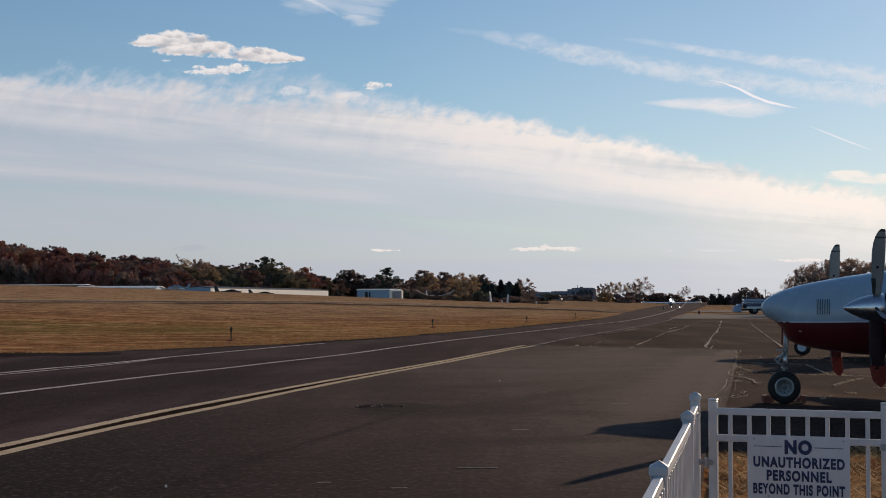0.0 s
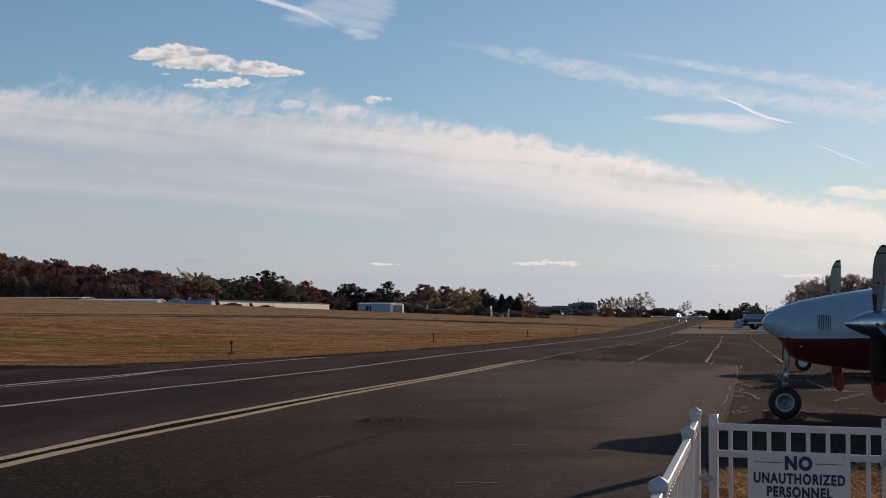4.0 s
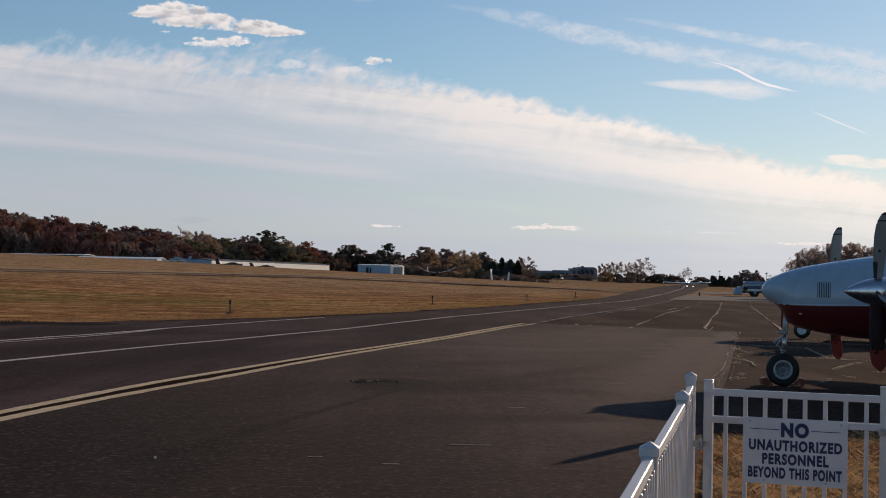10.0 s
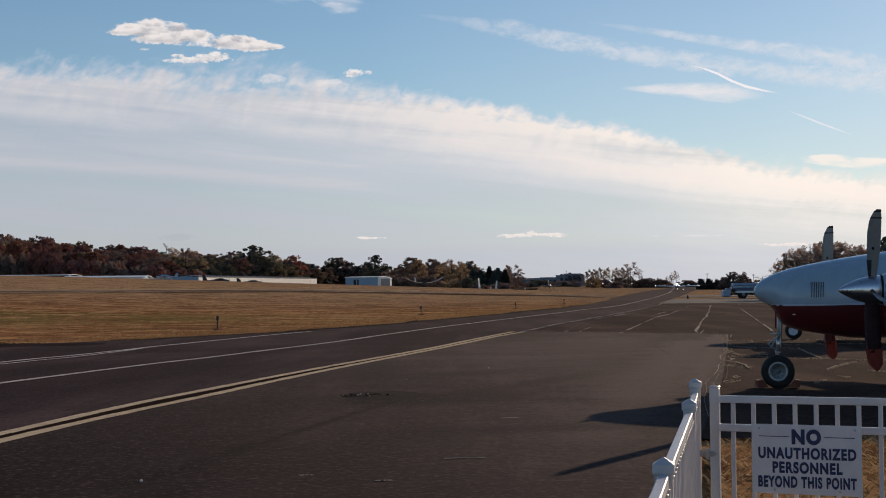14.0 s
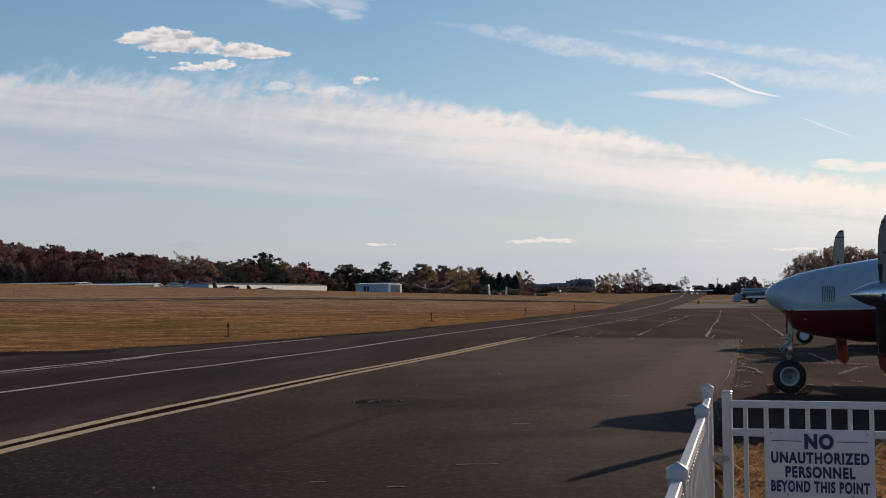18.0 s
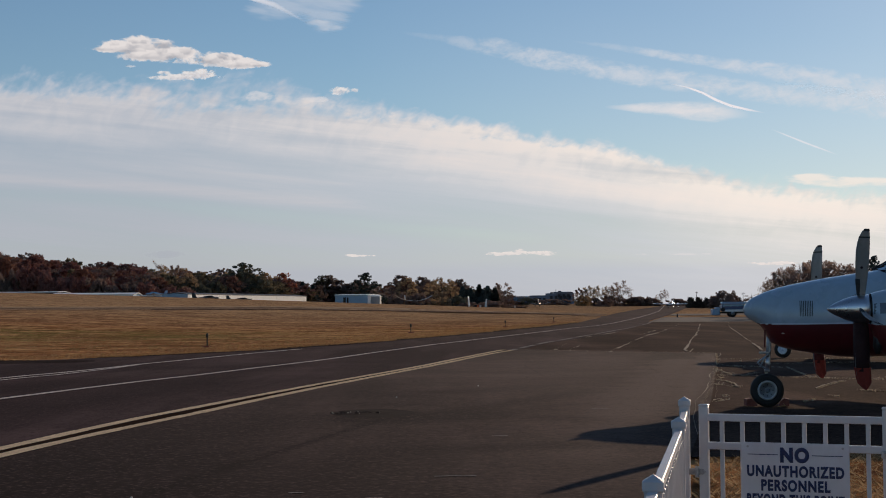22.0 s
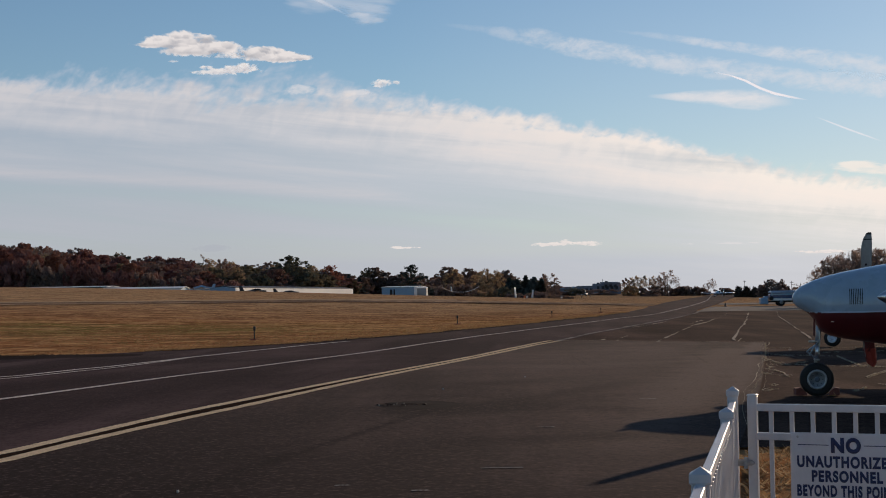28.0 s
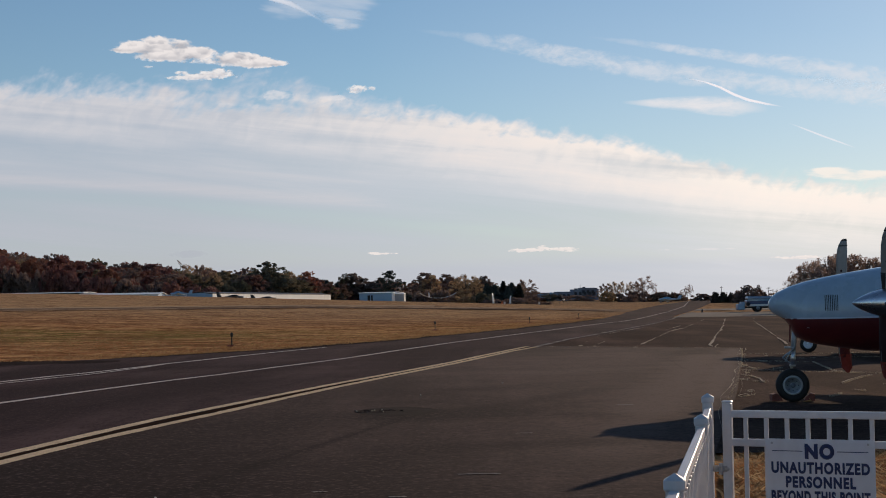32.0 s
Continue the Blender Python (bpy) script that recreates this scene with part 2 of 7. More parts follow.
# Stains and dusty tracks on the near asphalt, and broad marks that paint in far sheen and near dimness: from, to, half
# width, strength (dark below zero).
STAINS_AND_SHEEN = [((-1.0, 22.0), (-2.9, 12.0), 0.10, -0.7), ((-2.3, 21.6), (0.3, 22.4), 0.75, -0.7), ((-0.2, 22.6), (2.8, 29.0), 0.35, -0.45), ((2.5, 22.5), (7.0, 45.0), 0.8, 0.45), ((-4.6, 7.0), (-3.2, 24.0), 1.9, -0.75), ((-2.2, 8.0), (-0.8, 16.5), 1.3, -0.45), ((0.6, 13.0), (3.4, 25.0), 1.2, 0.3), ((1.2, 25.0), (5.0, 48.0), 2.0, 0.22),
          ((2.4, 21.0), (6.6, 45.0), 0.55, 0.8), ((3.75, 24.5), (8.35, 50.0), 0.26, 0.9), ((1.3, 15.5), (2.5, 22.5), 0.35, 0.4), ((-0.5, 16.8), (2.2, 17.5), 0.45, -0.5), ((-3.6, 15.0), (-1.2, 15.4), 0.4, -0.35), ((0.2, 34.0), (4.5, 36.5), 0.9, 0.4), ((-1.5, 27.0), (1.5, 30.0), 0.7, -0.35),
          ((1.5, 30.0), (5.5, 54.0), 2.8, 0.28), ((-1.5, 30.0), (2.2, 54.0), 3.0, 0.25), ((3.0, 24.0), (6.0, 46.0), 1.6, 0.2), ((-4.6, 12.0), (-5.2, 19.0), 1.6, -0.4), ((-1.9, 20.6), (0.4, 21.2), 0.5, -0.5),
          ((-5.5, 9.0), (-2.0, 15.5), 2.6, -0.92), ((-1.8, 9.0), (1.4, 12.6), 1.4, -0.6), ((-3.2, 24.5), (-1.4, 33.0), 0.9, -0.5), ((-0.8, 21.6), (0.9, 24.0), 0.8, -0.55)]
# Darker bands along the taxiway, same columns.
DARK_BANDS = [((-9.5, 14.0), (-5.2, 34.0), 1.5, -0.5), ((-13.0, 14.0), (-8.0, 36.0), 1.2, -0.6), ((-16.0, 20.0), (-10.0, 46.0), 1.4, -0.5), ((-5.0, 46.0), (4.0, 92.0), 1.4, -0.35)]
SEAM = [((2.5, 60.0), (11.0, 54.0), 2.0, -0.35), ((6.0, 62.0), (9.0, 80.0), 1.0, -0.2)]
MAT = dict(
    asphalt=asphalt("worn_asphalt", (0.035, 0.0224, 0.0208), (0.087, 0.0548, 0.0475), 0.5, 0.4, 1.0, 0.030, STAINS_AND_SHEEN),
    taxiway=asphalt("dark_asphalt", (0.0395, 0.0250, 0.0246), (0.074, 0.0463, 0.0448), 0.5, 0.4, 1.0, 0.016, DARK_BANDS),
    apron=asphalt("old_asphalt", (0.043, 0.0262, 0.0212), (0.090, 0.0553, 0.0430), 0.6, 0.5, 1.1, 0.008, SEAM),
    crumbled=asphalt("crumbled_and_shadowed_asphalt", (0.022, 0.0150, 0.0135), (0.044, 0.030, 0.026), 0.6, 0.6, 1.1, 0.006),
    band=surface("worn_black_paint", (0.040, 0.0245, 0.0180), 0.95, grain=30, vary=0.35, blotch=2, dirt=0.2, spec=0.0),
    concrete=surface("pale_concrete", (0.265, 0.22, 0.1794), 0.9, grain=20, vary=0.2, blotch=0.4, dirt=0.4, spec=0.02),
    grass=grassland("dry_turf"),
    cross=asphalt("faded_cross_asphalt", (0.20, 0.128, 0.082), (0.36, 0.235, 0.145), 0.7, 0.4, 1.2, 0.004),
    rut=asphalt("weathered_track", (0.085, 0.052, 0.038), (0.15, 0.094, 0.064), 0.6, 0.4, 1.1, 0.004),
    shoulder=surface("dusty_shoulder", (0.52, 0.37, 0.235), 0.95, grain=10, vary=0.3, blotch=0.25, dirt=0.4, spec=0.0),
    line_white=surface("worn_white_line", (0.80, 0.69, 0.61), 0.85, grain=40, vary=0.3, blotch=3, dirt=0.45, spec=0.0),
    line_worn=surface("thin_worn_white_line", (0.74, 0.635, 0.565), 0.85, grain=40, vary=0.35, blotch=2, dirt=0.5, spec=0.0),
    line_yellow=surface("worn_yellow_line", (0.84, 0.61, 0.40), 0.85, grain=40, vary=0.3, blotch=3, dirt=0.4, spec=0.0),
    line_faint=surface("nearly_gone_line", (0.3744, 0.33, 0.294), 0.9, grain=30, vary=0.35, blotch=3, dirt=0.5, spec=0.0),
    seal=surface("crack_filler", (0.58, 0.48, 0.365), 0.95, grain=25, vary=0.35, blotch=2, dirt=0.3, spec=0.0),
    straw=foliage("straw", (0.30, 0.155, 0.068), (0.58, 0.36, 0.165), 0.35),
    tuft_straw=foliage("tuft_straw", (0.36, 0.20, 0.090), (0.58, 0.36, 0.17), 0.4),
    tuft_rust=foliage("tuft_rust", (0.24, 0.105, 0.048), (0.40, 0.19, 0.085), 0.4),
    tuft_green=foliage("tuft_green", (0.20, 0.165, 0.060), (0.34, 0.28, 0.11), 0.4),
    # Blade colours range from shadowed gaps to sunlit tips behind the fence.
    bed=foliage("sun_and_shade_straw", (0.15, 0.075, 0.032), (0.66, 0.45, 0.24), 0.3),
    clod=foliage("dark_turf_clods", (0.045, 0.026, 0.016), (0.12, 0.062, 0.032), 0.2),
    weeds=foliage("crack_weeds", (0.36, 0.30, 0.225), (0.54, 0.46, 0.36), 0.4),
    vinyl=surface("white_fence_coating", (0.61, 0.59, 0.605), 0.45, grain=18, vary=0.05, blotch=4, bump=0.02, dirt=0.10),
    sign=surface("white_sign_sheet", (0.64, 0.645, 0.685), 0.5, grain=12, vary=0.05, blotch=3, bump=0.01, dirt=0.12),
    ink=surface("dark_blue_ink", (0.012, 0.024, 0.095), 0.5, grain=60, vary=0.15, bump=0.0),
    steel=surface("galvanised_steel", (0.42, 0.42, 0.43), 0.4, 0.9, grain=40, vary=0.2),
    iron=surface("weathered_gate_iron", (0.44, 0.43, 0.43), 0.5, 0.3, grain=40, vary=0.3, dirt=0.3),
    # White paint whose base colour holds the bluish tone of its shaded side.
    white=surface("shade_toned_white_paint", (0.375, 0.485, 0.590), 0.28, grain=8, vary=0.05, blotch=1.2, bump=0.0, dirt=0.10, coat=0.45),
    red=surface("dark_red_aircraft_paint", (0.125, 0.013, 0.016), 0.36, grain=8, vary=0.1, blotch=1.5, bump=0.0, dirt=0.1, coat=0.4),
    grey_stripe=surface("slate_blue_paint", (0.10, 0.13, 0.17), 0.3, grain=8, vary=0.08, bump=0.0, coat=0.4),
    red_stripe=surface("dark_red_trim_paint", (0.135, 0.014, 0.018), 0.55, grain=8, vary=0.1, blotch=1.5, bump=0.0, dirt=0.1, spec=0.25),
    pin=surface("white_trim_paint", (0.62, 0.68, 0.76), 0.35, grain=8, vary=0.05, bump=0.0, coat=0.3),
    bright=surface("polished_aluminium", (0.66, 0.67, 0.70), 0.30, 1.0, grain=8, vary=0.06, bump=0.0),
    blade=surface("grey_blade_paint", (0.25, 0.238, 0.228), 0.42, grain=14, vary=0.1, bump=0.0, dirt=0.15),
    black=surface("matt_black", (0.018, 0.018, 0.019), 0.6, grain=20, vary=0.3),
    rubber=surface("tyre_rubber", (0.016, 0.015, 0.015), 0.75, grain=30, vary=0.3),
    rim=surface("painted_wheel_rim", (0.40, 0.42, 0.44), 0.35, 0.3, grain=20, vary=0.15, dirt=0.25),
    chock=surface("weathered_red_chock", (0.22, 0.062, 0.042), 0.85, grain=20, vary=0.3, blotch=6, dirt=0.4),
    cover=surface("orange_red_cloth", (0.27, 0.036, 0.024), 0.9, grain=60, vary=0.2, blotch=6),
    sleeve=surface("dark_maroon_cloth", (0.035, 0.012, 0.014), 0.9, grain=60, vary=0.3, blotch=6),
    redcloth=surface("faded_red_cloth", (0.115, 0.018, 0.020), 0.9, grain=60, vary=0.25, blotch=6),
    bronze=surface("heat_stained_steel", (0.24, 0.17, 0.105), 0.5, 0.4, grain=14, vary=0.3, blotch=5),
    # Pane tints carry the blue of the sky they would mirror.
    glass=glass("sky_toned_glazing", (0.13, 0.27, 0.37)),
    blind=glass("sky_toned_sunshade_window", (0.38, 0.54, 0.68)),
    metal_wall=surface("pale_metal_cladding", (0.88, 0.87, 0.84), 0.55, grain=4, vary=0.04, blotch=0.3, dirt=0.06),
    blue_wall=surface("blue_grey_and_shaded_cladding", (0.27, 0.40, 0.53), 0.55, grain=4, vary=0.08, blotch=0.3, dirt=0.12),
    shed_grey=surface("grey_cladding", (0.36, 0.38, 0.39), 0.55, grain=4, vary=0.08, blotch=0.3, dirt=0.12),
    dark_roof=surface("dark_metal_roof", (0.045, 0.045, 0.05), 0.6, grain=4, vary=0.15, blotch=0.5),
    brick=surface("dull_brown_masonry", (0.10, 0.075, 0.065), 0.85, grain=6, vary=0.25, blotch=0.3),
    truck_blue=surface("blue_truck_paint", (0.040, 0.085, 0.20), 0.35, grain=8, vary=0.12, coat=0.3),
    truck_pale=surface("pale_blue_truck_paint", (0.30, 0.43, 0.58), 0.4, grain=8, vary=0.1, coat=0.3),
    bark=surface("grey_brown_bark", (0.14, 0.108, 0.085), 0.9, grain=6, vary=0.4, blotch=1.0),
    wood=surface("weathered_pole_wood", (0.07, 0.055, 0.045), 0.9, grain=8, vary=0.3),
    dark_paint=surface("dull_dark_paint", (0.030, 0.030, 0.034), 0.8, grain=8, vary=0.2, spec=0.0),
    hull_grey=surface("shaded_grey_hull_paint", (0.085, 0.088, 0.095), 0.5, grain=8, vary=0.2),
    office=surface("blue_grey_masonry", (0.23, 0.245, 0.30), 0.85, grain=6, vary=0.25, blotch=0.3),
    shed_dark=surface("dull_grey_hub_paint", (0.11, 0.12, 0.135), 0.6, grain=20, vary=0.3),
    # Emission that stands for sun glints on the taxiing aircraft, and its tip lights.
    lens=glow("glint_glow", (1.0, 0.93, 0.86), 16.0),
    tip_and_glint=glow("lit_tip_and_glint", (1.0, 0.93, 0.86), 4.0),
    orange=surface("orange_plastic", (0.55, 0.12, 0.03), 0.5, grain=10, vary=0.1),
)
LEAF = dict(
    rust=foliage("rust_leaves", (0.27, 0.125, 0.088), (0.37, 0.172, 0.118), 0.28),
    maroon=foliage("maroon_leaves", (0.245, 0.115, 0.096), (0.335, 0.152, 0.122), 0.28),
    brown=foliage("brown_leaves", (0.260, 0.182, 0.152), (0.400, 0.280, 0.225), 0.60),
    ochre=foliage("ochre_leaves", (0.36, 0.250, 0.155), (0.53, 0.370, 0.220), 0.60),
    olive=foliage("olive_leaves", (0.182, 0.148, 0.100), (0.280, 0.225, 0.135), 0.40),
    green=foliage("dark_green_leaves", (0.118, 0.108, 0.078), (0.190, 0.172, 0.112), 0.25),
    spruce=foliage("blue_green_needles", (0.068, 0.080, 0.072), (0.118, 0.136, 0.118), 0.2),
    dusk=foliage("dusky_leaves", (0.070, 0.060, 0.052), (0.125, 0.100, 0.080), 0.15),
    umber=foliage("umber_leaves", (0.215, 0.148, 0.124), (0.325, 0.225, 0.182), 0.38),
    pale=foliage("pale_brown_leaves", (0.40, 0.32, 0.24), (0.58, 0.47, 0.35), 0.65),
    scarlet=foliage("scarlet_leaves", (0.36, 0.145, 0.098), (0.48, 0.205, 0.14), 0.28),
)


# ---- building blocks ----
def mesh_of(name, verts, faces, mats, smooth=False, index=None):
    me = bpy.data.meshes.new(name)
    me.from_pydata([tuple(v) for v in verts], [], faces)
    for m in (mats if isinstance(mats, (list, tuple)) else [mats]):
        me.materials.append(m)
    if index is not None:
        me.polygons.foreach_set("material_index", index)
    if smooth:
        me.polygons.foreach_set("use_smooth", [True] * len(me.polygons))
    me.update()
    return me


def piece(name, geo, mat, parent=None, label="", smooth=False):
    """One mesh object from (vertices, faces)."""
    ob = new(name, mesh_of(name, geo[0], geo[1], mat, smooth))
    if parent is not None:
        ob.parent = parent
    if label:
        tagged(ob, label)
    return ob


def thing(name, m, label, category, group="", kind=""):
    ob = new(name)
    ob.empty_display_size = 0.1
    ob.matrix_world = m
    return tagged(ob, label, category, group, kind)


def join(*geos):
    verts, faces = [], []
    for v, f in geos:
        o = len(verts)
        verts += [tuple(p) for p in v]
        faces += [tuple(i + o for i in q) for q in f]
    return verts, faces


def moved(geo, m):
    return [tuple(m @ Vector(v)) for v in geo[0]], geo[1]


def box(cx, cy, cz, sx, sy, sz, bevel=0.0):
    """A box round a centre, with chamfered edges."""
    bm = bmesh.new()
    bmesh.ops.create_cube(bm, size=1.0, matrix=Matrix.LocRotScale((cx, cy, cz), None, (sx, sy, sz)))
    if bevel:
        bmesh.ops.bevel(bm, geom=bm.edges[:], offset=bevel, segments=1, affect="EDGES")
    bm.verts.ensure_lookup_table()
    geo = [tuple(v.co) for v in bm.verts], [tuple(v.index for v in f.verts) for f in bm.faces]
    bm.free()
    return geo


def loft(rings, cap=True):
    """A skin over closed rings of equal count."""
    n = len(rings[0])
    verts = [tuple(p) for r in rings for p in r]
    faces = []
    for a in range(len(rings) - 1):
        for b in range(n):
            c = (b + 1) % n
            faces.append((a * n + b, a * n + c, (a + 1) * n + c, (a + 1) * n + b))
    if cap:
        faces.append(tuple(range(n))[::-1])
        faces.append(tuple(range((len(rings) - 1) * n, len(rings) * n)))
    return verts, faces


def tube(points, radii, n=8):
    """A round bar through points."""
    rings = []
    pts = [Vector(p) for p in points]
    for i, p in enumerate(pts):
        d = (pts[min(i + 1, len(pts) - 1)] - pts[max(i - 1, 0)]).normalized()
        a = d.orthogonal().normalized() if abs(d.z) > 0.9 else d.cross(Vector((0, 0, 1))).normalized()
        b = d.cross(a)
        r = radii[i] if isinstance(radii, (list, tuple)) else radii
        rings.append([p + (a * math.cos(k * math.tau / n) + b * math.sin(k * math.tau / n)) * r for k in range(n)])
    return loft(rings)


def turned(profile, n=24, axis="y"):
    """A turned body: profile of (radius, along) about the axis."""
    rings = []
    for r, h in profile:
        ring = []
        for k in range(n):
            a = k * math.tau / n
            c, s = r * math.cos(a), r * math.sin(a)
            ring.append({"y": (c, h, s), "x": (h, c, s), "z": (c, s, h)}[axis])
        rings.append(ring)
    return loft(rings)


def smooth_step(a, b, x):
    u = min(1.0, max(0.0, (x - a) / (b - a)))
    return u * u * (3 - 2 * u)


def interp(x, table):
    """Piecewise linear value from (x, y) pairs with x rising."""
    if x <= table[0][0]:
        return table[0][1]
    for (a, u), (b, v) in zip(table, table[1:]):
        if x <= b:
            return u + (v - u) * (x - a) / (b - a)
    return table[-1][1]


# ---- the ground ----
def soft_plus(x, w):
    return 0.0 if x < -w else (x + w) ** 2 / (4 * w) if x < w else x


def edge_x(y):
    """Where the turf ends beside the taxiway."""
    return interp(y, [(-300, -400), (40, -200), (46.8, -60), (47.5, -16.0), (48.3, -13.2), (50.4, -11.7), (53, -10.7), (55, -9.5), (58, -7.8), (61.3, -7.0), (64, -6.1), (67, -5.1), (70.3, -4.1), (76.6, -2.9),
                      (81, -1.6), (87.5, -0.1), (95.2, 1.6), (107, 3.8), (118.5, 6.4), (140, 10.3), (157, 13.2), (175, 15.7), (187.5, 17.5), (205, 19.6), (241, 24.6), (368, 43.5), (500, 65.0), (600, 81.0), (5000, 790)])


def land(x, y):
    """Height of the ground: level at the apron, rising to the far end and up the field."""
    rise = 0.003 * (soft_plus(y - 150, 40) - soft_plus(y - 650, 60))
    u = ((-16 + 0.170 * (y - 51)) - x) * 0.98
    side = 0.04 * (soft_plus(u - 16, 10) - soft_plus(u - 175, 40))
    dip = 2.8 * smooth_step(402, 424, y) * (1 - smooth_step(-5, 40, x))
    return rise + side * smooth_step(40, 110, y) - dip


def axis_steps(lo, hi, fine_lo, fine_hi, step, grow=1.25):
    out, s, x = [], step, fine_lo
    while x > lo:
        out.append(x)
        x -= s
        s *= grow
    out = sorted(out + [lo])
    x = fine_lo + step
    while x < fine_hi:
        out.append(x)
        x += step
    s = step
    while x < hi:
        out.append(x)
        x += s
        s *= grow
    return out + [hi]


def sheet(name, xs, ys, mat, lift, label, category, inside=None):
    """A sheet over the ground; inside(x, y) picks its cells."""
    verts = [(x, y, land(x, y) + lift) for y in ys for x in xs]
    nx = len(xs)
    faces = []
    for j in range(len(ys) - 1):
        for i in range(nx - 1):
            if inside is None or inside((xs[i] + xs[i + 1]) / 2, (ys[j] + ys[j + 1]) / 2):
                faces.append((j * nx + i, j * nx + i + 1, (j + 1) * nx + i + 1, (j + 1) * nx + i))
    ob = new(name, mesh_of(name, verts, faces, mat, True))
    return tagged(ob, label, category, kind="structure")


def strip(name, rows, mat, lift, label="", category="", parent=None, cuts=4, thick=0.0):
    """A sheet between a left and a right line: rows of (y_left, x_left, y_right, x_right), laid on the land."""
    verts, faces = [], []
    for yl, xl, yr, xr in rows:
        for k in range(cuts + 1):
            u = k / cuts
            x, y = xl + (xr - xl) * u, yl + (yr - yl) * u
            verts.append((x, y, land(x, y) + lift))
    for j in range(len(rows) - 1):
        for k in range(cuts):
            a = j * (cuts + 1) + k
            faces.append((a, a + 1, a + cuts + 2, a + cuts + 1))
    if thick:
        n = len(verts)
        verts += [(x, y, z - thick) for x, y, z in verts]
        m = len(rows)
        for j in range(m - 1):
            for side in (0, cuts):
                a, b = j * (cuts + 1) + side, (j + 1) * (cuts + 1) + side
                faces.append((a, b, b + n, a + n))
        for k in range(cuts):
            for row in (0, m - 1):
                a = row * (cuts + 1) + k
                faces.append((a, a + 1, a + 1 + n, a + n))
    ob = new(name, mesh_of(name, verts, faces, mat, False))
    if parent is not None:
        ob.parent = parent
        return tagged(ob, label)
    return tagged(ob, label, category, kind="structure")


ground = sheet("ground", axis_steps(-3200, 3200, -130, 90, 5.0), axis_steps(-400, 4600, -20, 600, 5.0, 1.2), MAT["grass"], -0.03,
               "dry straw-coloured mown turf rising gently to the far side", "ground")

Y_ROWS = [-30, -10, 0, 4, 8, 12, 16, 20, 25, 30, 35, 40, 44, 46.8, 47.1, 47.5, 47.9, 48.3, 49.3, 50.4, 51.7, 53, 54, 55, 56.3, 58, 61.3, 64, 67, 70.3, 73, 76.6, 81, 84, 87.5, 91, 95.2, 101, 107, 112, 118.5, 125, 132, 140, 150, 157, 167, 175, 187.5, 197, 205, 215, 230, 260, 300, 350, 400, 450, 500, 560, 600, 700, 800]


def right_edge(y):
    """The right edge of the taxiway, along the yellow lines."""
    return interp(y, [(-30, -14.6), (16.1, -4.95), (18.8, -4.65), (23.0, -3.93), (27.0, -3.3), (32.1, -2.42), (37.3, -1.4), (44.9, 0.08), (54.7, 2.0), (66.9, 4.2), (84, 8.4), (132, 16.4), (156, 19.8), (197, 26.9), (239, 34.0), (497, 76.2), (600, 92.5), (5000, 800)])


def wobble(y, a=0.42):
    return a * (noise.noise(Vector((y * 0.31, 3.1, 0))) + 0.6 * noise.noise(Vector((y * 1.3, 7.7, 0))))


# The old apron to the far right of the taxiway, up to the concrete.
strip("apron", [(y, right_edge(y) - 0.2, y, 140) for y in Y_ROWS if 15.5 < y <= 150], MAT["apron"], 0.0, "old dark cracked asphalt apron", "apron", cuts=24)
strip("taxiway", [(y, edge_x(y) + wobble(y), y, right_edge(y)) for y in Y_ROWS], MAT["taxiway"], 0.012, "dark worn asphalt taxiway beside dry turf", "taxiway", cuts=6)
# Dark strip draws the turf's shadow line together with the crumbled asphalt edge.
strip("broken_edge", [(y, edge_x(y) + wobble(y) - 0.05, y, edge_x(y) + 0.8 + wobble(y + 31, 0.6)) for y in [50.4 + 0.6 * i for i in range(150)]], MAT["crumbled"], 0.017, "crumbled asphalt edge along the turf with its shadow line painted dark", "pavement", cuts=1)
strip("broken_edge", [(47.6 - 0.02 * (x + 13) + wobble(x * 0.5, 0.3), x, 42.6 + 0.55 * (x + 18) + wobble(x + 11, 0.9), x + 0.3) for x in [-46 + 0.8 * i for i in range(44)]], MAT["crumbled"], 0.017, "crumbled dark asphalt band before the turf", "pavement", cuts=6)


def patch_right(y):
    return interp(y, [(-30, -4.2), (7.2, 1.1), (15.5, 2.4), (25.4, 4.3), (33.2, 5.7), (50, 8.6), (51, 8.6)])


near = []
for y in [-30, -10, 0, 4, 8, 12, 16, 20, 25, 30, 35, 40, 44, 47]:
    near.append((y, right_edge(y) - 0.1, y, patch_right(y)))
near.append((56.3, right_edge(56.3) - 0.1, 50.05, 8.6))
strip("asphalt_apron", near, MAT["asphalt"], 0.020, "paler brown smooth asphalt, stained and dusty, far sheen and near dimness painted in", "apron", cuts=10)
strip("concrete_pad", [(143, 18.0, 135, 140), (150, 19.2, 146, 140), (186, 25.2, 180, 140)], MAT["concrete"], 0.020, "pale concrete strip across the apron", "pavement", cuts=24)
strip("concrete_pad", [(209, 29.2, 203, 140), (236, 33.6, 229, 140)], MAT["concrete"], 0.020, "pale concrete strip behind the apron", "pavement", cuts=24)
CROSS = [(120, -66, 132, -72), (174, -51.8, 187.4, -55.7), (203.7, -42, 222, -45.8), (245.5, -28.3, 272.4, -31.4), (268, -8.6, 305, -9.9), (265, 11.6, 299, 13.2), (224, 18.1, 265, 21.6), (206, 19.0, 241, 24.2)]
strip("cross_taxiway", CROSS, MAT["cross"], 0.03, "faded dusty cross taxiway through the turf", "taxiway", cuts=3)


def cross_band(u0, u1, rows):
    """A band along the cross taxiway between two shares of its width."""
    return [(ya + (yb - ya) * u0, xa + (xb - xa) * u0, ya + (yb - ya) * u1, xa + (xb - xa) * u1) for ya, xa, yb, xb in rows]


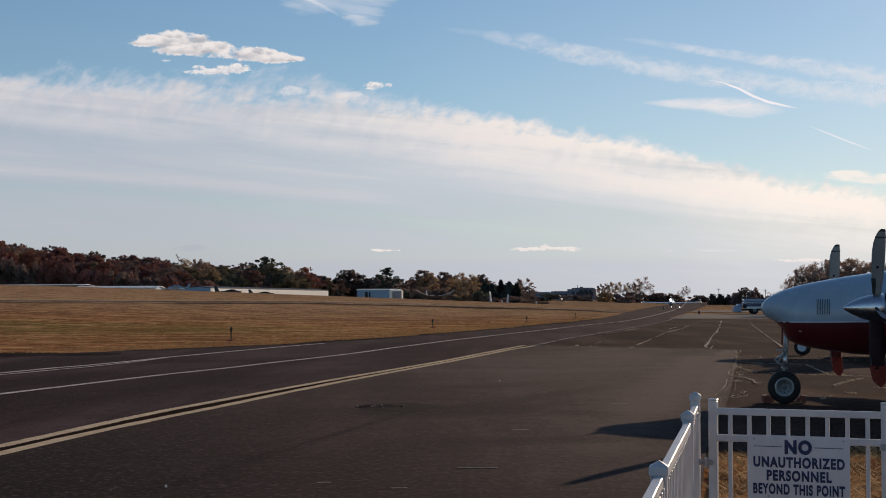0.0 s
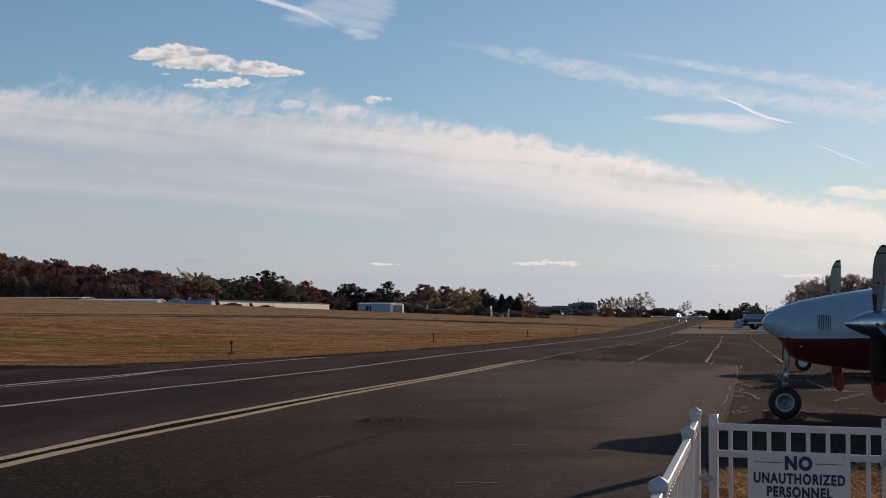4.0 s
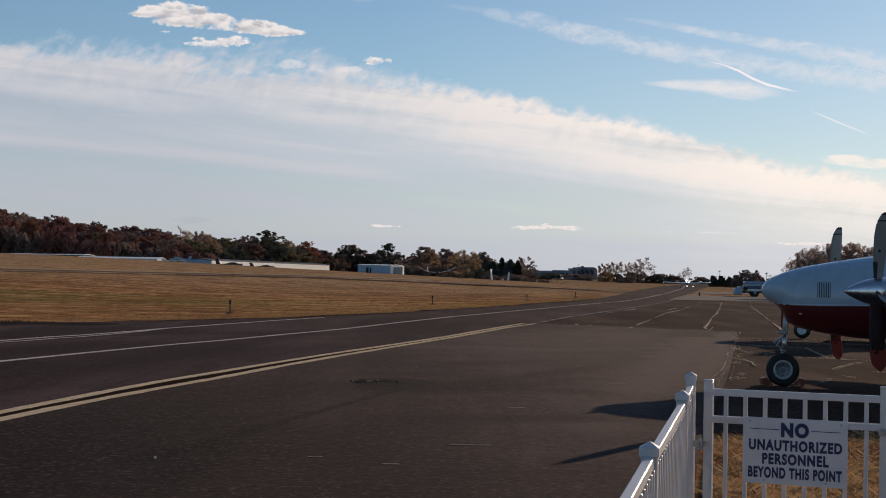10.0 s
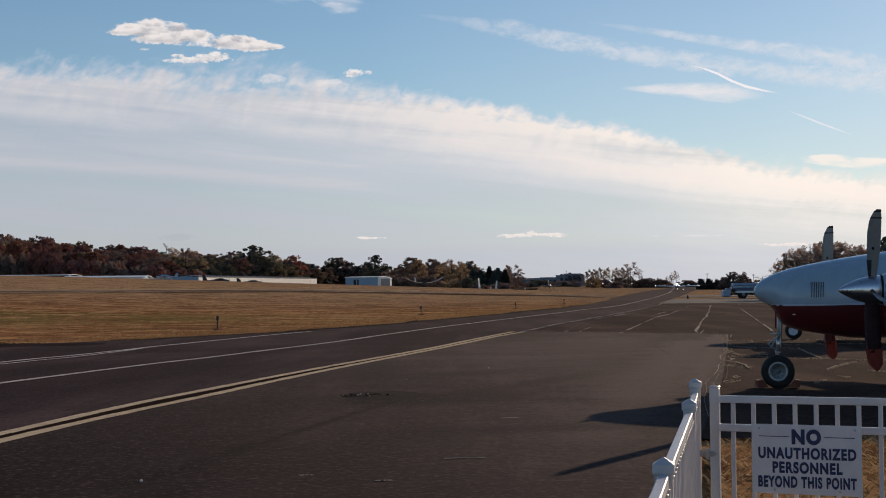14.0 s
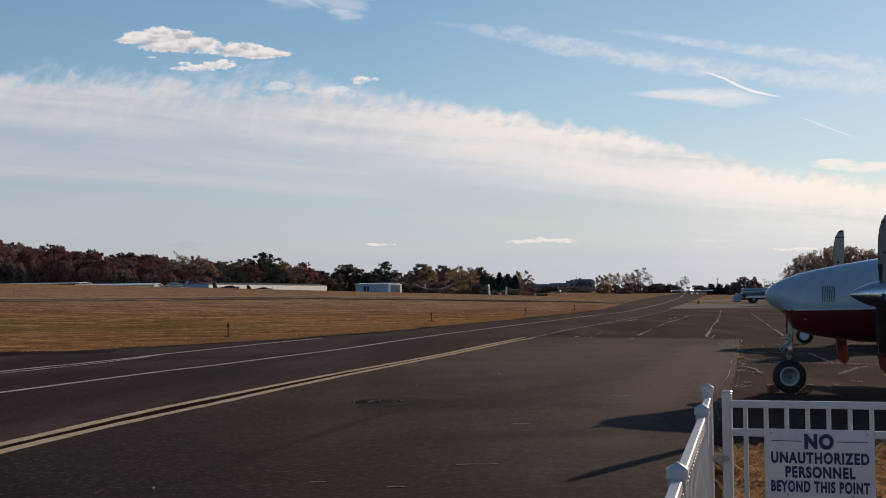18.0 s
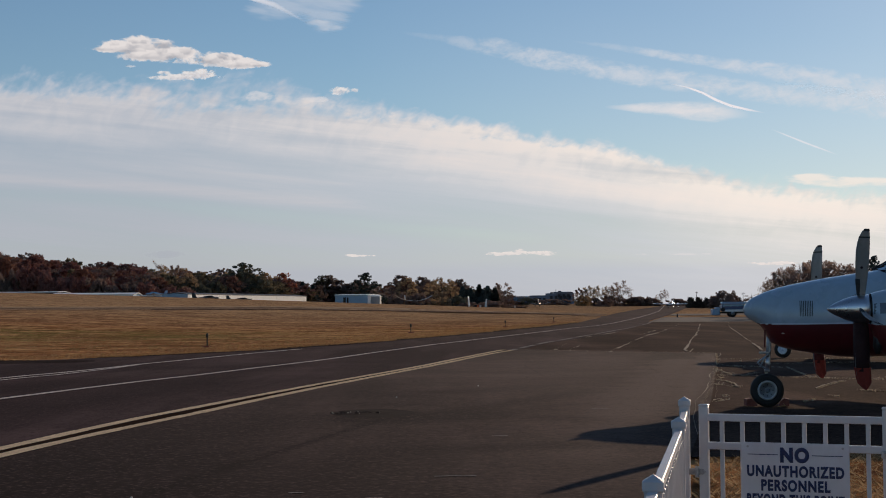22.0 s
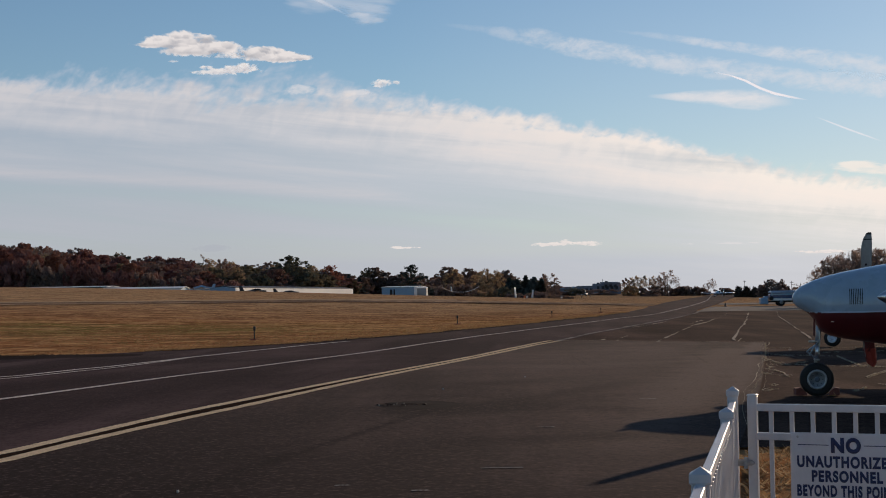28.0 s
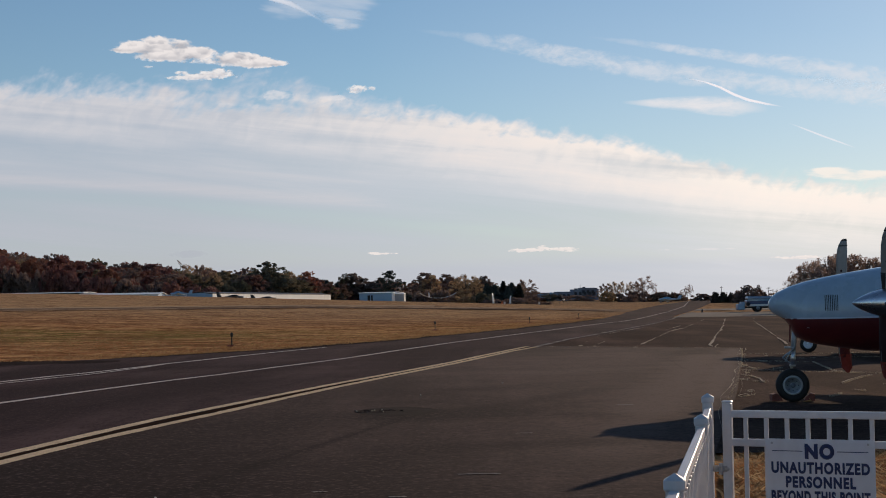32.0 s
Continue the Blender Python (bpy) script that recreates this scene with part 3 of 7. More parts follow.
strip("cross_rim", cross_band(-0.10, 0.22, CROSS[2:7]), MAT["rut"], 0.036, "dark weathered rim of the cross taxiway", "taxiway", cuts=2)
strip("cross_rim", cross_band(0.55, 0.80, CROSS[:4]), MAT["rut"], 0.036, "dark weathered track along the cross taxiway", "taxiway", cuts=2)
strip("cross_shoulder", cross_band(1.0, 1.35, CROSS[:5]), MAT["shoulder"], 0.036, "pale dusty shoulder of the cross taxiway", "pavement", cuts=2)


# ---- painted lines ----
def paint(name, pts, width, mat, label, gaps=0.0, seed=1, lift=0.026):
    """A worn stripe along points, broken where it has flaked off."""
    rnd = random.Random(seed)
    verts, faces = [], []
    for (xa, ya), (xb, yb) in zip(pts, pts[1:]):
        length = math.hypot(xb - xa, yb - ya)
        n = max(1, int(length / 0.8))
        nx, ny = (yb - ya) / length, -(xb - xa) / length
        for i in range(n):
            if rnd.random() < gaps:
                continue
            u, v = i / n, (i + 1.0) / n
            w0, w1 = width * rnd.uniform(0.42, 0.54), width * rnd.uniform(0.42, 0.54)
            o = len(verts)
            for s, w in ((u, -w0), (u, w0), (v, w1), (v, -w1)):
                x, y = xa + (xb - xa) * s + nx * w, ya + (yb - ya) * s + ny * w
                verts.append((x, y, land(x, y) + lift))
            faces.append((o, o + 1, o + 2, o + 3))
    ob = new(name, mesh_of(name, verts, faces, mat))
    return tagged(ob, label, "road marking", kind="structure")


EDGE = [(-60, 8.0), (-30, 22.0), (-11.9, 32.6), (-11.1, 33.9), (-10.62, 36.6), (-10.2, 38.1), (-9.6, 41.5), (-9.3, 43.8), (-8.85, 46.0), (-8.4, 48.5), (-7.85, 51.2), (-7.28, 54.1), (-6.19, 58.7)]
paint("edge_line", EDGE, 0.19, MAT["line_white"], "worn white edge line on the taxiway", 0.02, 1)
paint("edge_line", [(-60, 7.0), (-30, 21.0), (-11.6, 31.6), (-10.9, 32.9), (-10.55, 34.3), (-10.3, 35.7), (-9.97, 36.9), (-9.7, 38.7), (-9.45, 41.0), (-9.3, 43.2)], 0.13, MAT["line_white"], "older worn white line beside the edge line", 0.06, 11)
paint("centre_line", [(-14.5, 5), (-8.56, 25.9), (-8.15, 28.0), (-7.67, 30.5), (-7.05, 33.5), (-6.35, 36.2), (-5.5, 40.3), (-4.9, 42.9), (-4.36, 45.4), (-3.75, 48.8), (-3.05, 53.2), (-2.2, 58.0), (-1.2, 63.6), (0.0, 69.2), (1.42, 76.3), (3.2, 84.5),
                      (5.36, 94.9), (8.2, 109.0), (11.2, 121.5), (13.5, 133.5), (18.4, 163.0), (25.6, 207.0), (30, 235), (40, 300), (82, 600)], 0.20, MAT["line_worn"], "worn white line along the taxiway", 0.01, 2)
UPPER = [(-12.0, -14), (-5.43, 16.25), (-5.24, 17.84), (-5.01, 19.77), (-4.7, 22.0), (-4.25, 24.45), (-3.71, 27.5), (-3.0, 31.2), (-2.06, 35.7), (-1.47, 38.5), (-0.81, 41.9), (0.0, 46.6), (0.98, 52.0), (1.63, 55.4)]
LOWER = [(-11.6, -14.6), (-5.16, 15.44), (-4.98, 17.0), (-4.74, 18.75), (-4.42, 20.7), (-4.01, 23.0), (-3.53, 26.1), (-2.87, 29.9), (-1.99, 34.5), (-1.43, 37.3), (-0.78, 40.6), (0.0, 44.9), (0.94, 50.2), (1.95, 54.9)]
paint("black_band", [((x + u) / 2, (y + v) / 2) for (x, y), (u, v) in zip(UPPER, LOWER)], 0.28, MAT["band"], "black band between the yellow lines", 0.0, 13, 0.023)
paint("yellow_line", UPPER, 0.21, MAT["line_yellow"], "faded yellow holding line", 0.0, 3, 0.028)
paint("yellow_line", LOWER, 0.21, MAT["line_yellow"], "faded yellow holding line", 0.0, 4, 0.028)
paint("faint_line", [(1.9, 54.9), (3.72, 65.6), (5.65, 74.9), (8.37, 88.5), (12.0, 106.5), (16.6, 132), (22.2, 168), (27.5, 195)], 0.22, MAT["line_faint"], "nearly worn away edge line", 0.18, 5)
for n, (x, y, w) in enumerate([(-0.02, 14.11, 0.40), (2.22, 23.35, 0.26), (0.52, 18.5, 0.2), (-1.4, 12.9, 0.12), (-0.7, 12.5, 0.14)]):
    paint("paint_dash", [(x - w / 2, y), (x - w * 0.1, y + 0.03), (x + w * 0.2, y + 0.01), (x + w / 2, y + 0.03)], 0.06, MAT["line_faint"], "short worn white dash on the asphalt", 0, 30 + n)


# ---- cracks filled with sand and weeds ----
def crack(pts, width, seed, gaps=0.1, jag=0.25, lift=0.024):
    """A wandering filled crack, in runs with uneven width."""
    rnd = random.Random(seed)
    line = []
    for (xa, ya), (xb, yb) in zip(pts, pts[1:]):
        n = max(2, int(math.hypot(xb - xa, yb - ya) / 0.3))
        for i in range(n):
            line.append((xa + (xb - xa) * i / n, ya + (yb - ya) * i / n))
    line.append(pts[-1])
    verts, faces = [], []
    off, drift, w, keep = 0.0, 0.0, width * 0.6, True
    for i, (x, y) in enumerate(line):
        x2, y2 = line[min(i + 1, len(line) - 1)]
        x1, y1 = line[max(i - 1, 0)]
        d = math.hypot(x2 - x1, y2 - y1) or 1
        nx, ny = (y2 - y1) / d, -(x2 - x1) / d
        drift = drift * 0.6 + rnd.uniform(-jag, jag) * 0.10
        off = off * 0.93 + drift
        w = max(width * 0.12, min(width, w + rnd.uniform(-0.25, 0.25) * width))
        if rnd.random() < 0.14:
            keep = rnd.random() > gaps * 1.5
        q = w if keep else 0.004
        for e in (off - q / 2, off + q / 2):
            vx, vy = x + nx * e, y + ny * e
            verts.append((vx, vy, land(vx, vy) + lift))
        if i:
            o = len(verts) - 4
            faces.append((o, o + 1, o + 3, o + 2))
    return verts, faces


cracks = [crack([(5.34, 52.6), (6.59, 60.0), (9.27, 76.0)], 0.19, 1, 0.12, 0.12), crack([(9.6, 78), (11.46, 86.8), (14.8, 105), (18.75, 127.8)], 0.22, 21, 0.45, 0.10),
          crack([(7.81, 51.0), (8.2, 54.5), (9.94, 64.4), (12.65, 80.1), (20.55, 127.6)], 0.12, 2, 0.10, 0.07), crack([(7.9, 51.2), (8.5, 55)], 0.12, 22, 0.2, 0.1),
          crack([(10.5, 51.8), (13.95, 73.2), (19.12, 105.8)], 0.12, 3, 0.08, 0.07), crack([(19.12, 105.8), (24.4, 136)], 0.12, 23, 0.4, 0.06),
          crack([(8.55, 50), (6.88, 40.4), (5.72, 33.9), (4.88, 29.2), (4.01, 24.8), (3.0, 18.5)], 0.03, 4, 0.55, 0.12), crack([(8.75, 50), (7.1, 40.4), (5.95, 33.9), (5.1, 29.2), (4.2, 24.8)], 0.03, 24, 0.6, 0.15),
          crack([(3.56, 55.3), (5.46, 72.0), (7.02, 79), (9.8, 92)], 0.19, 5, 0.35, 0.12), crack([(4.04, 54.5), (5.03, 61.8)], 0.14, 16, 0.35, 0.2), crack([(2.0, 55.4), (5.05, 53.2), (8.6, 50.3)], 0.06, 6, 0.4, 0.05),
          crack([(6.2, 79), (8.2, 86)], 0.16, 19, 0.4, 0.2), crack([(10.2, 84), (12.6, 96)], 0.16, 26, 0.5, 0.2)]
rnd = random.Random(9)
weedy = []
OLD_CRACKS = [[(5.94, 34.6), (6.46, 34.4), (6.83, 33.8), (7.5, 33.3), (8.25, 32.6), (10.6, 30.8), (12.5, 29.6)], [(5.6, 32.7), (5.69, 31.9), (5.69, 30.9), (5.53, 29.4)], [(8.47, 38.6), (8.1, 35.6), (7.86, 33.5), (8.25, 32.6)], [(6.87, 28.7), (7.4, 30.0), (7.89, 31.1), (8.18, 31.6)],
              [(5.72, 24.8), (6.13, 25.7)], [(6.99, 40.5), (7.42, 39.6), (8.4, 38.6)], [(9.0, 30.0), (9.6, 31.4), (9.96, 32.2), (10.34, 34.4), (11.6, 38.0)], [(9.96, 32.2), (11.75, 34.0), (14, 35.0)], [(9.4, 30.6), (10.3, 29.7), (12.2, 28.0)],
              [(8.6, 41.0), (10.5, 41.6), (14.0, 41.0), (18, 42)], [(7.9, 45.0), (9.6, 44.2), (12.5, 45.4), (17, 45.2)], [(12.0, 33.0), (13.2, 37.0), (14.4, 41.0)]]
for n, line in enumerate(OLD_CRACKS):
    for p, q in zip(line, line[1:]):
        cracks.append(crack([p, q], rnd.choice((0.035, 0.05, 0.06)), 40 + n, 0.10, 0.18))
        weedy.append((p, q, rnd.choice((0.015, 0.03, 0.045))))
for n in range(24):
    y = rnd.uniform(24.5, 46)
    x = interp(y, [(24, 4.0), (33, 5.6), (50, 8.5)]) + abs(rnd.gauss(0, 0.35)) + (rnd.uniform(0, 7) if n % 3 == 0 else 0)
    q = (x + rnd.uniform(-0.1, 0.35), y + rnd.uniform(-0.9, 0.9))
    cracks.append(crack([(x, y), q], rnd.uniform(0.03, 0.09), 80 + n, 0.15, 0.6))
    weedy.append(((x, y), q, rnd.uniform(0.02, 0.08)))
RIM = [(8.6, 50), (6.95, 40.4), (5.78, 33.9), (4.94, 29.2), (4.06, 24.8), (3.3, 20.5)]
for p, q in zip(RIM, RIM[1:]):
    weedy.append((p, q, 0.035))
STRAW_LINES = [[(11.04, 36.6), (10.6, 34.6), (10.09, 32.7)], [(9.18, 31.6), (9.22, 30.4), (9.47, 29.9)], [(7.55, 28.2), (7.74, 27.9), (8.15, 27.75), (8.89, 27.6)], [(9.02, 27.25), (9.5, 27.5), (10.4, 27.6)], [(9.1, 32.5), (9.91, 31.9), (10.66, 30.9), (11.6, 30.6)],
               [(11.08, 36.5), (11.28, 35.4), (11.81, 34.2), (13.0, 33.6)], [(9.38, 32.9), (9.26, 31.2)], [(7.43, 25.5), (7.94, 25.7)]]
for n, line in enumerate(STRAW_LINES):
    cracks.append(crack(line, 0.10, 120 + n, 0.25, 0.35))
    for p, q in zip(line, line[1:]):
        weedy.append((p, q, 0.12))
tagged(piece("crack_filler", join(*cracks), MAT["seal"]), "sand-filled cracks in the old apron", "cracks", kind="stuff")
wv, wf = [], []
for (xa, ya), (xb, yb), spread in weedy:
    for _ in range(int(38 * math.hypot(xb - xa, yb - ya)) + 3):
        u = rnd.random()
        x, y = xa + (xb - xa) * u + rnd.gauss(0, spread * 0.3), ya + (yb - ya) * u + rnd.gauss(0, spread)
        h, w, a = rnd.uniform(0.008, 0.040), rnd.uniform(0.006, 0.020), rnd.uniform(0, math.tau)
        dx, dy, lx, ly = math.cos(a) * w, math.sin(a) * w, rnd.gauss(0, 0.6) * h, rnd.gauss(0, 0.6) * h
        o = len(wv)
        wv += [(x - dx, y - dy, 0.0), (x + dx, y + dy, 0.0), (x + lx, y + ly, h)]
        wf.append((o, o + 1, o + 2))
tagged(piece("crack_weeds", (wv, wf), MAT["weeds"]), "dry weeds growing along the cracks of the old apron", "weeds", kind="stuff")


# ---- the fence and the gate ----
def post_at(name, x, y, height, turn, label, side=0.050):
    ob = thing(name, pose(x, y, 0, 0, 0, turn), label, "fence post", "fence posts")
    piece("shaft", box(0, 0, height / 2 - 0.02, side, side, height - 0.04, 0.004), MAT["vinyl"], ob)
    s, h = side / 2 + 0.005, height
    q = side / 2 + 0.002
    cap = [(dx * w, dy * w, z) for w, z in ((q, h - 0.050), (s, h - 0.044), (s, h - 0.022)) for dx, dy in ((-1, -1), (1, -1), (1, 1), (-1, 1))] + [(0, 0, h - 0.002)]
    f = [(0, 3, 2, 1)] + [(4 * r + a, 4 * r + (a + 1) % 4, 4 * r + 4 + (a + 1) % 4, 4 * r + 4 + a) for r in (0, 1) for a in range(4)] + [(8 + a, 8 + (a + 1) % 4, 12) for a in range(4)]
    piece("cap", (cap, f), MAT["vinyl"], ob, "pyramid-topped cap")
    return ob


RAIL_H, PICKET = 0.034, 0.020


def panel(name, a, b, top, label, spacing=0.101, inset=0.03, stiles=False, proud=0.0):
    """Rails and pickets from a to b; local x runs along it."""
    ax, ay = a
    bx, by = b
    length = math.hypot(bx - ax, by - ay)
    turn = math.degrees(math.atan2(by - ay, bx - ax))
    ob = thing(name, pose(ax, ay, 0, 0, 0, turn), label, "gate" if stiles else "fence panel", "" if stiles else "fence panels")
    for z, nm in ((top - RAIL_H / 2, "top_rail"), (top - 0.134 - RAIL_H / 2, "middle_rail"), (0.12, "bottom_rail")):
        piece(nm, box(length / 2, 0, z, length - 2 * inset, 0.030, RAIL_H, 0.003), MAT["vinyl"], ob)
    if stiles:
        for x in (inset / 2, length - inset / 2):
            piece("stile", box(x, 0, (top + 0.035 + 0.06) / 2, 0.044, 0.040, top + 0.035 - 0.06, 0.004), MAT["vinyl"], ob)
            piece("stile_cap", box(x, 0, top + 0.040, 0.048, 0.044, 0.010, 0.004), MAT["vinyl"], ob)
    n = max(2, round(length / spacing))
    data = None
    for i in range(1, n):
        x = length * i / n
        if data is None:
            pk = piece("picket", box(0, 0, (top - 0.03 + 0.12) / 2, PICKET, PICKET - 0.003, top - 0.03 - 0.12, 0.002), MAT["vinyl"], ob)
            data = pk.data
        else:
            pk = new("picket", data)
            pk.parent = ob
        pk.location = (x, -proud, 0)
    return ob


FENCE_TOP = 1.13
POST_H = 1.19
LINE = Vector((0.175, 0.985, 0))
A, B, C = Vector((1.131, 7.22, 0)), Vector((0.940, 6.11, 0)), Vector((0.570, 4.06, 0))
D = C - LINE * 2.08
turn_side = math.degrees(math.atan2(LINE.y, LINE.x))
for p, high in ((A, 1.184), (B, 1.168), (C, 1.160), (D, 1.160)):
    post_at("fence_post", p.x, p.y, high, turn_side, "white square fence post with a pointed cap")
for p, q in ((B, A), (C, B), (D, C)):
    panel("picket_fence", (p.x, p.y), (q.x, q.y), FENCE_TOP - 0.018, "white metal picket fence panel along the apron", 0.101, 0.024, proud=0.013)
GATE = Vector((math.cos(radians(-21)), math.sin(radians(-21)), 0))
G0 = Vector((1.188, 7.05, 0))
G1 = G0 + GATE * 0.865
P1 = G0 + GATE * 0.944
P2 = P1 + GATE * 1.841
post_at("fence_post", P1.x, P1.y, POST_H - 0.01, -21, "white gate post with a pointed cap", 0.050)
post_at("fence_post", P2.x, P2.y, POST_H - 0.01, -21, "white square fence post with a pointed cap")
gate = panel("gate", (G0.x, G0.y), (G1.x, G1.y), FENCE_TOP - 0.02, "white metal picket gate, shut, with a warning sign", 0.1005, 0.02, True)
panel("picket_fence", (P1.x, P1.y), (P2.x, P2.y), FENCE_TOP - 0.005, "white metal picket fence panel beside the gate", 0.101, 0.03)
for z in (0.835, 0.25):
    piece("hinge", join(box(-0.045, -0.022, z, 0.075, 0.008, 0.030, 0.002), box(-0.015, 0, z, 0.05, 0.05, 0.026, 0.003), tube([(-0.020, -0.030, z - 0.026), (-0.020, -0.030, z + 0.026)], 0.010)), MAT["iron"], gate, "galvanised hinge")
    for dx in (-0.07, 0.012):
        piece("hinge_bolt", turned([(0.0, -0.012), (0.008, -0.010), (0.009, 0.0)], 8), MAT["iron"], gate).location = (dx, -0.027, z)
piece("latch", join(box(0.845, -0.024, 0.94, 0.034, 0.010, 0.034, 0.003), tube([(0.84, -0.034, 0.945), (0.90, -0.036, 0.940), (0.945, -0.034, 0.950)], 0.006), tube([(0.852, -0.034, 0.945), (0.855, -0.040, 0.925)], 0.005)), MAT["iron"], gate, "galvanised latch")
piece("latch_catch", join(box(0.948, -0.036, 0.955, 0.038, 0.012, 0.042, 0.003), box(1.002, -0.03, 0.935, 0.034, 0.014, 0.020, 0.003), tube([(0.93, -0.045, 0.965), (0.985, -0.045, 0.965)], 0.005)), MAT["iron"], gate, "galvanised latch catch")
for dx, dz in ((0.945, 0.975), (0.96, 0.938), (1.025, 0.935)):
    piece("latch_bolt", turned([(0.0, -0.012), (0.007, -0.010), (0.008, 0.0)], 8), MAT["iron"], gate).location = (dx, -0.042, dz)

# The warning sign on the gate.
SW, SH = 0.496, 0.322
sign = thing("warning_sign", Matrix.Translation(G0 + GATE * 0.190) @ pose(0, 0, 0.660, 0, 0, -21) @ pose(0, -0.021, 0), "white metal sign forbidding entry, dark blue capitals, on the gate", "sign")
piece("plate", box(SW / 2, 0, SH / 2, SW, 0.004, SH, 0.0015), MAT["sign"], sign)
for x, z in ((0.03, SH - 0.02), (SW - 0.03, SH - 0.02), (0.10, 0.018), (SW - 0.10, 0.018)):
    piece("bolt", turned([(0.0, -0.006), (0.005, -0.005), (0.006, -0.002)], 8), MAT["steel"], sign).location = (x, 0, z)


def lettering(text, x, z, height, width):
    cu = bpy.data.curves.new("lettering", "FONT")
    cu.body, cu.size, cu.align_x, cu.align_y = text, height / 0.69, "CENTER", "BOTTOM_BASELINE"
    cu.extrude, cu.bevel_depth, cu.bevel_resolution = 0.0004, 0.0034 if height < 0.06 else 0.0056, 0
    cu.space_character = 1.18
    cu.materials.append(MAT["ink"])
    ob = new("lettering", cu)
    ob.parent = sign
    bpy.context.view_layer.update()
    ob.matrix_local = pose(x, -0.0022, z, 90, 0, 0) @ Matrix.Diagonal((width / max(ob.dimensions.x, 1e-3), 1, 1, 1))
    return ob


lettering("NO", SW / 2 - 0.002, 0.236, 0.060, 0.134)
lettering("UNAUTHORIZED", SW / 2, 0.166, 0.047, 0.446)
lettering("PERSONNEL", SW / 2, 0.100, 0.047, 0.318)
lettering("BEYOND THIS POINT", SW / 2 - 0.002, 0.033, 0.047, 0.448)
for x0 in (0.030, 0.326):
    piece("rule", box(x0 + 0.070, -0.0028, 0.266, 0.140, 0.0012, 0.0035), MAT["ink"], sign)

# ---- the parked twin-engined aircraft; local x forward, y to port ----
TOP = [(-8.6, 2.30), (-6.5, 2.34), (-4.4, 2.54), (-3.0, 2.60), (-2.2, 2.605), (-1.84, 2.600), (-1.57, 2.592), (-1.35, 2.562), (-1.14, 2.500), (-0.90, 2.364), (-0.67, 2.190), (-0.53, 2.146),
       (-0.22, 2.103), (0.235, 2.035), (0.69, 1.949), (0.92, 1.896), (1.14, 1.825), (1.326, 1.736), (1.40, 1.680), (1.45, 1.615), (1.47, 1.56)]
BOT = [(-8.6, 1.95), (-6.5, 1.40), (-4.4, 0.96), (-3.0, 0.86), (-1.5, 0.825), (-0.7, 0.80), (-0.28, 0.785), (0.0, 0.798), (0.62, 0.885), (0.89, 0.945), (1.06, 1.035), (1.12, 1.15), (1.17, 1.262), (1.27, 1.340), (1.38, 1.400), (1.45, 1.470), (1.47, 1.54)]
WID = [(-8.6, 0.05), (-6.5, 0.30), (-4.4, 0.60), (-3.0, 0.69), (-1.5, 0.69), (-0.9, 0.665), (-0.5, 0.63), (0.0, 0.565), (0.6, 0.465), (0.92, 0.395), (1.14, 0.315), (1.27, 0.245), (1.38, 0.165), (1.45, 0.085), (1.47, 0.012)]
STATIONS = [-8.6, -7.5, -6.5, -5.5, -4.4, -3.7, -3.0, -2.5, -2.2, -1.98, -1.84, -1.7, -1.57, -1.46, -1.35, -1.24, -1.14, -1.02, -0.9, -0.78, -0.67, -0.6, -0.53, -0.38, -0.22, 0.0, 0.235, 0.46, 0.69, 0.80, 0.92, 1.0, 1.06, 1.10, 1.15, 1.21, 1.27, 1.326, 1.38, 1.42, 1.45, 1.463, 1.47]


def hull_y(s, z, tabs, power=2.35):
    """Half width of a lofted body at a station and height."""
    t, b, w = interp(s, tabs[0]), interp(s, tabs[1]), interp(s, tabs[2])
    q = abs((z - (t + b) / 2) / max((t - b) / 2, 1e-4))
    return w * max(0.0, 1 - min(q, 1.0) ** power) ** (1 / power)


def half_skin(stations, tabs, line, upper, centre=0.0, n=12):
    """The skin above or below a paint line, from port round to starboard."""
    verts, faces = [], []
    for s in stations:
        t, b = interp(s, tabs[0]), interp(s, tabs[1])
        cut = min(max(line(s) if callable(line) else line, b + 0.002), t - 0.002)
        for k in range(2 * n + 1):
            u = abs(1 - k / n)
            e = math.sin(u * math.pi / 2) if upper else math.sin(u * math.pi / 2)
            z = t + (cut - t) * (1 - math.cos(u * math.pi / 2)) if upper else b + (cut - b) * (1 - math.cos(u * math.pi / 2))
            y = hull_y(s, z, tabs) * (1 if k < n else -1)
            verts.append((s, centre + (y if k != n else 0.0), z))
    w = 2 * n + 1
    for j in range(len(stations) - 1):
        for k in range(w - 1):
            q = (j * w + k, j * w + k + 1, (j + 1) * w + k + 1, (j + 1) * w + k)
            faces.append(q if upper else q[::-1])
    return verts, faces


def on_skin(outline, tabs, centre, side, lift=0.006, rings=5, dome=0.0):
    """A panel that follows a lofted body, from an outline in (station, height)."""
    cx = sum(p[0] for p in outline) / len(outline)
    cz = sum(p[1] for p in outline) / len(outline)
    verts = []
    n = len(outline)
    for r in range(rings + 1):
        u = max(r / rings, 0.02)
        for s, z in outline:
            ps, pz = cx + (s - cx) * u, cz + (z - cz) * u
            verts.append((ps, centre + side * (hull_y(ps, pz, tabs) + lift + dome * (1 - u * u)), pz))
    faces = []
    for r in range(rings):
        for k in range(n):
            q = (r * n + k, r * n + (k + 1) % n, (r + 1) * n + (k + 1) % n, (r + 1) * n + k)
            faces.append(q if side < 0 else q[::-1])
    faces.append(tuple(range(n)))
    return verts, faces


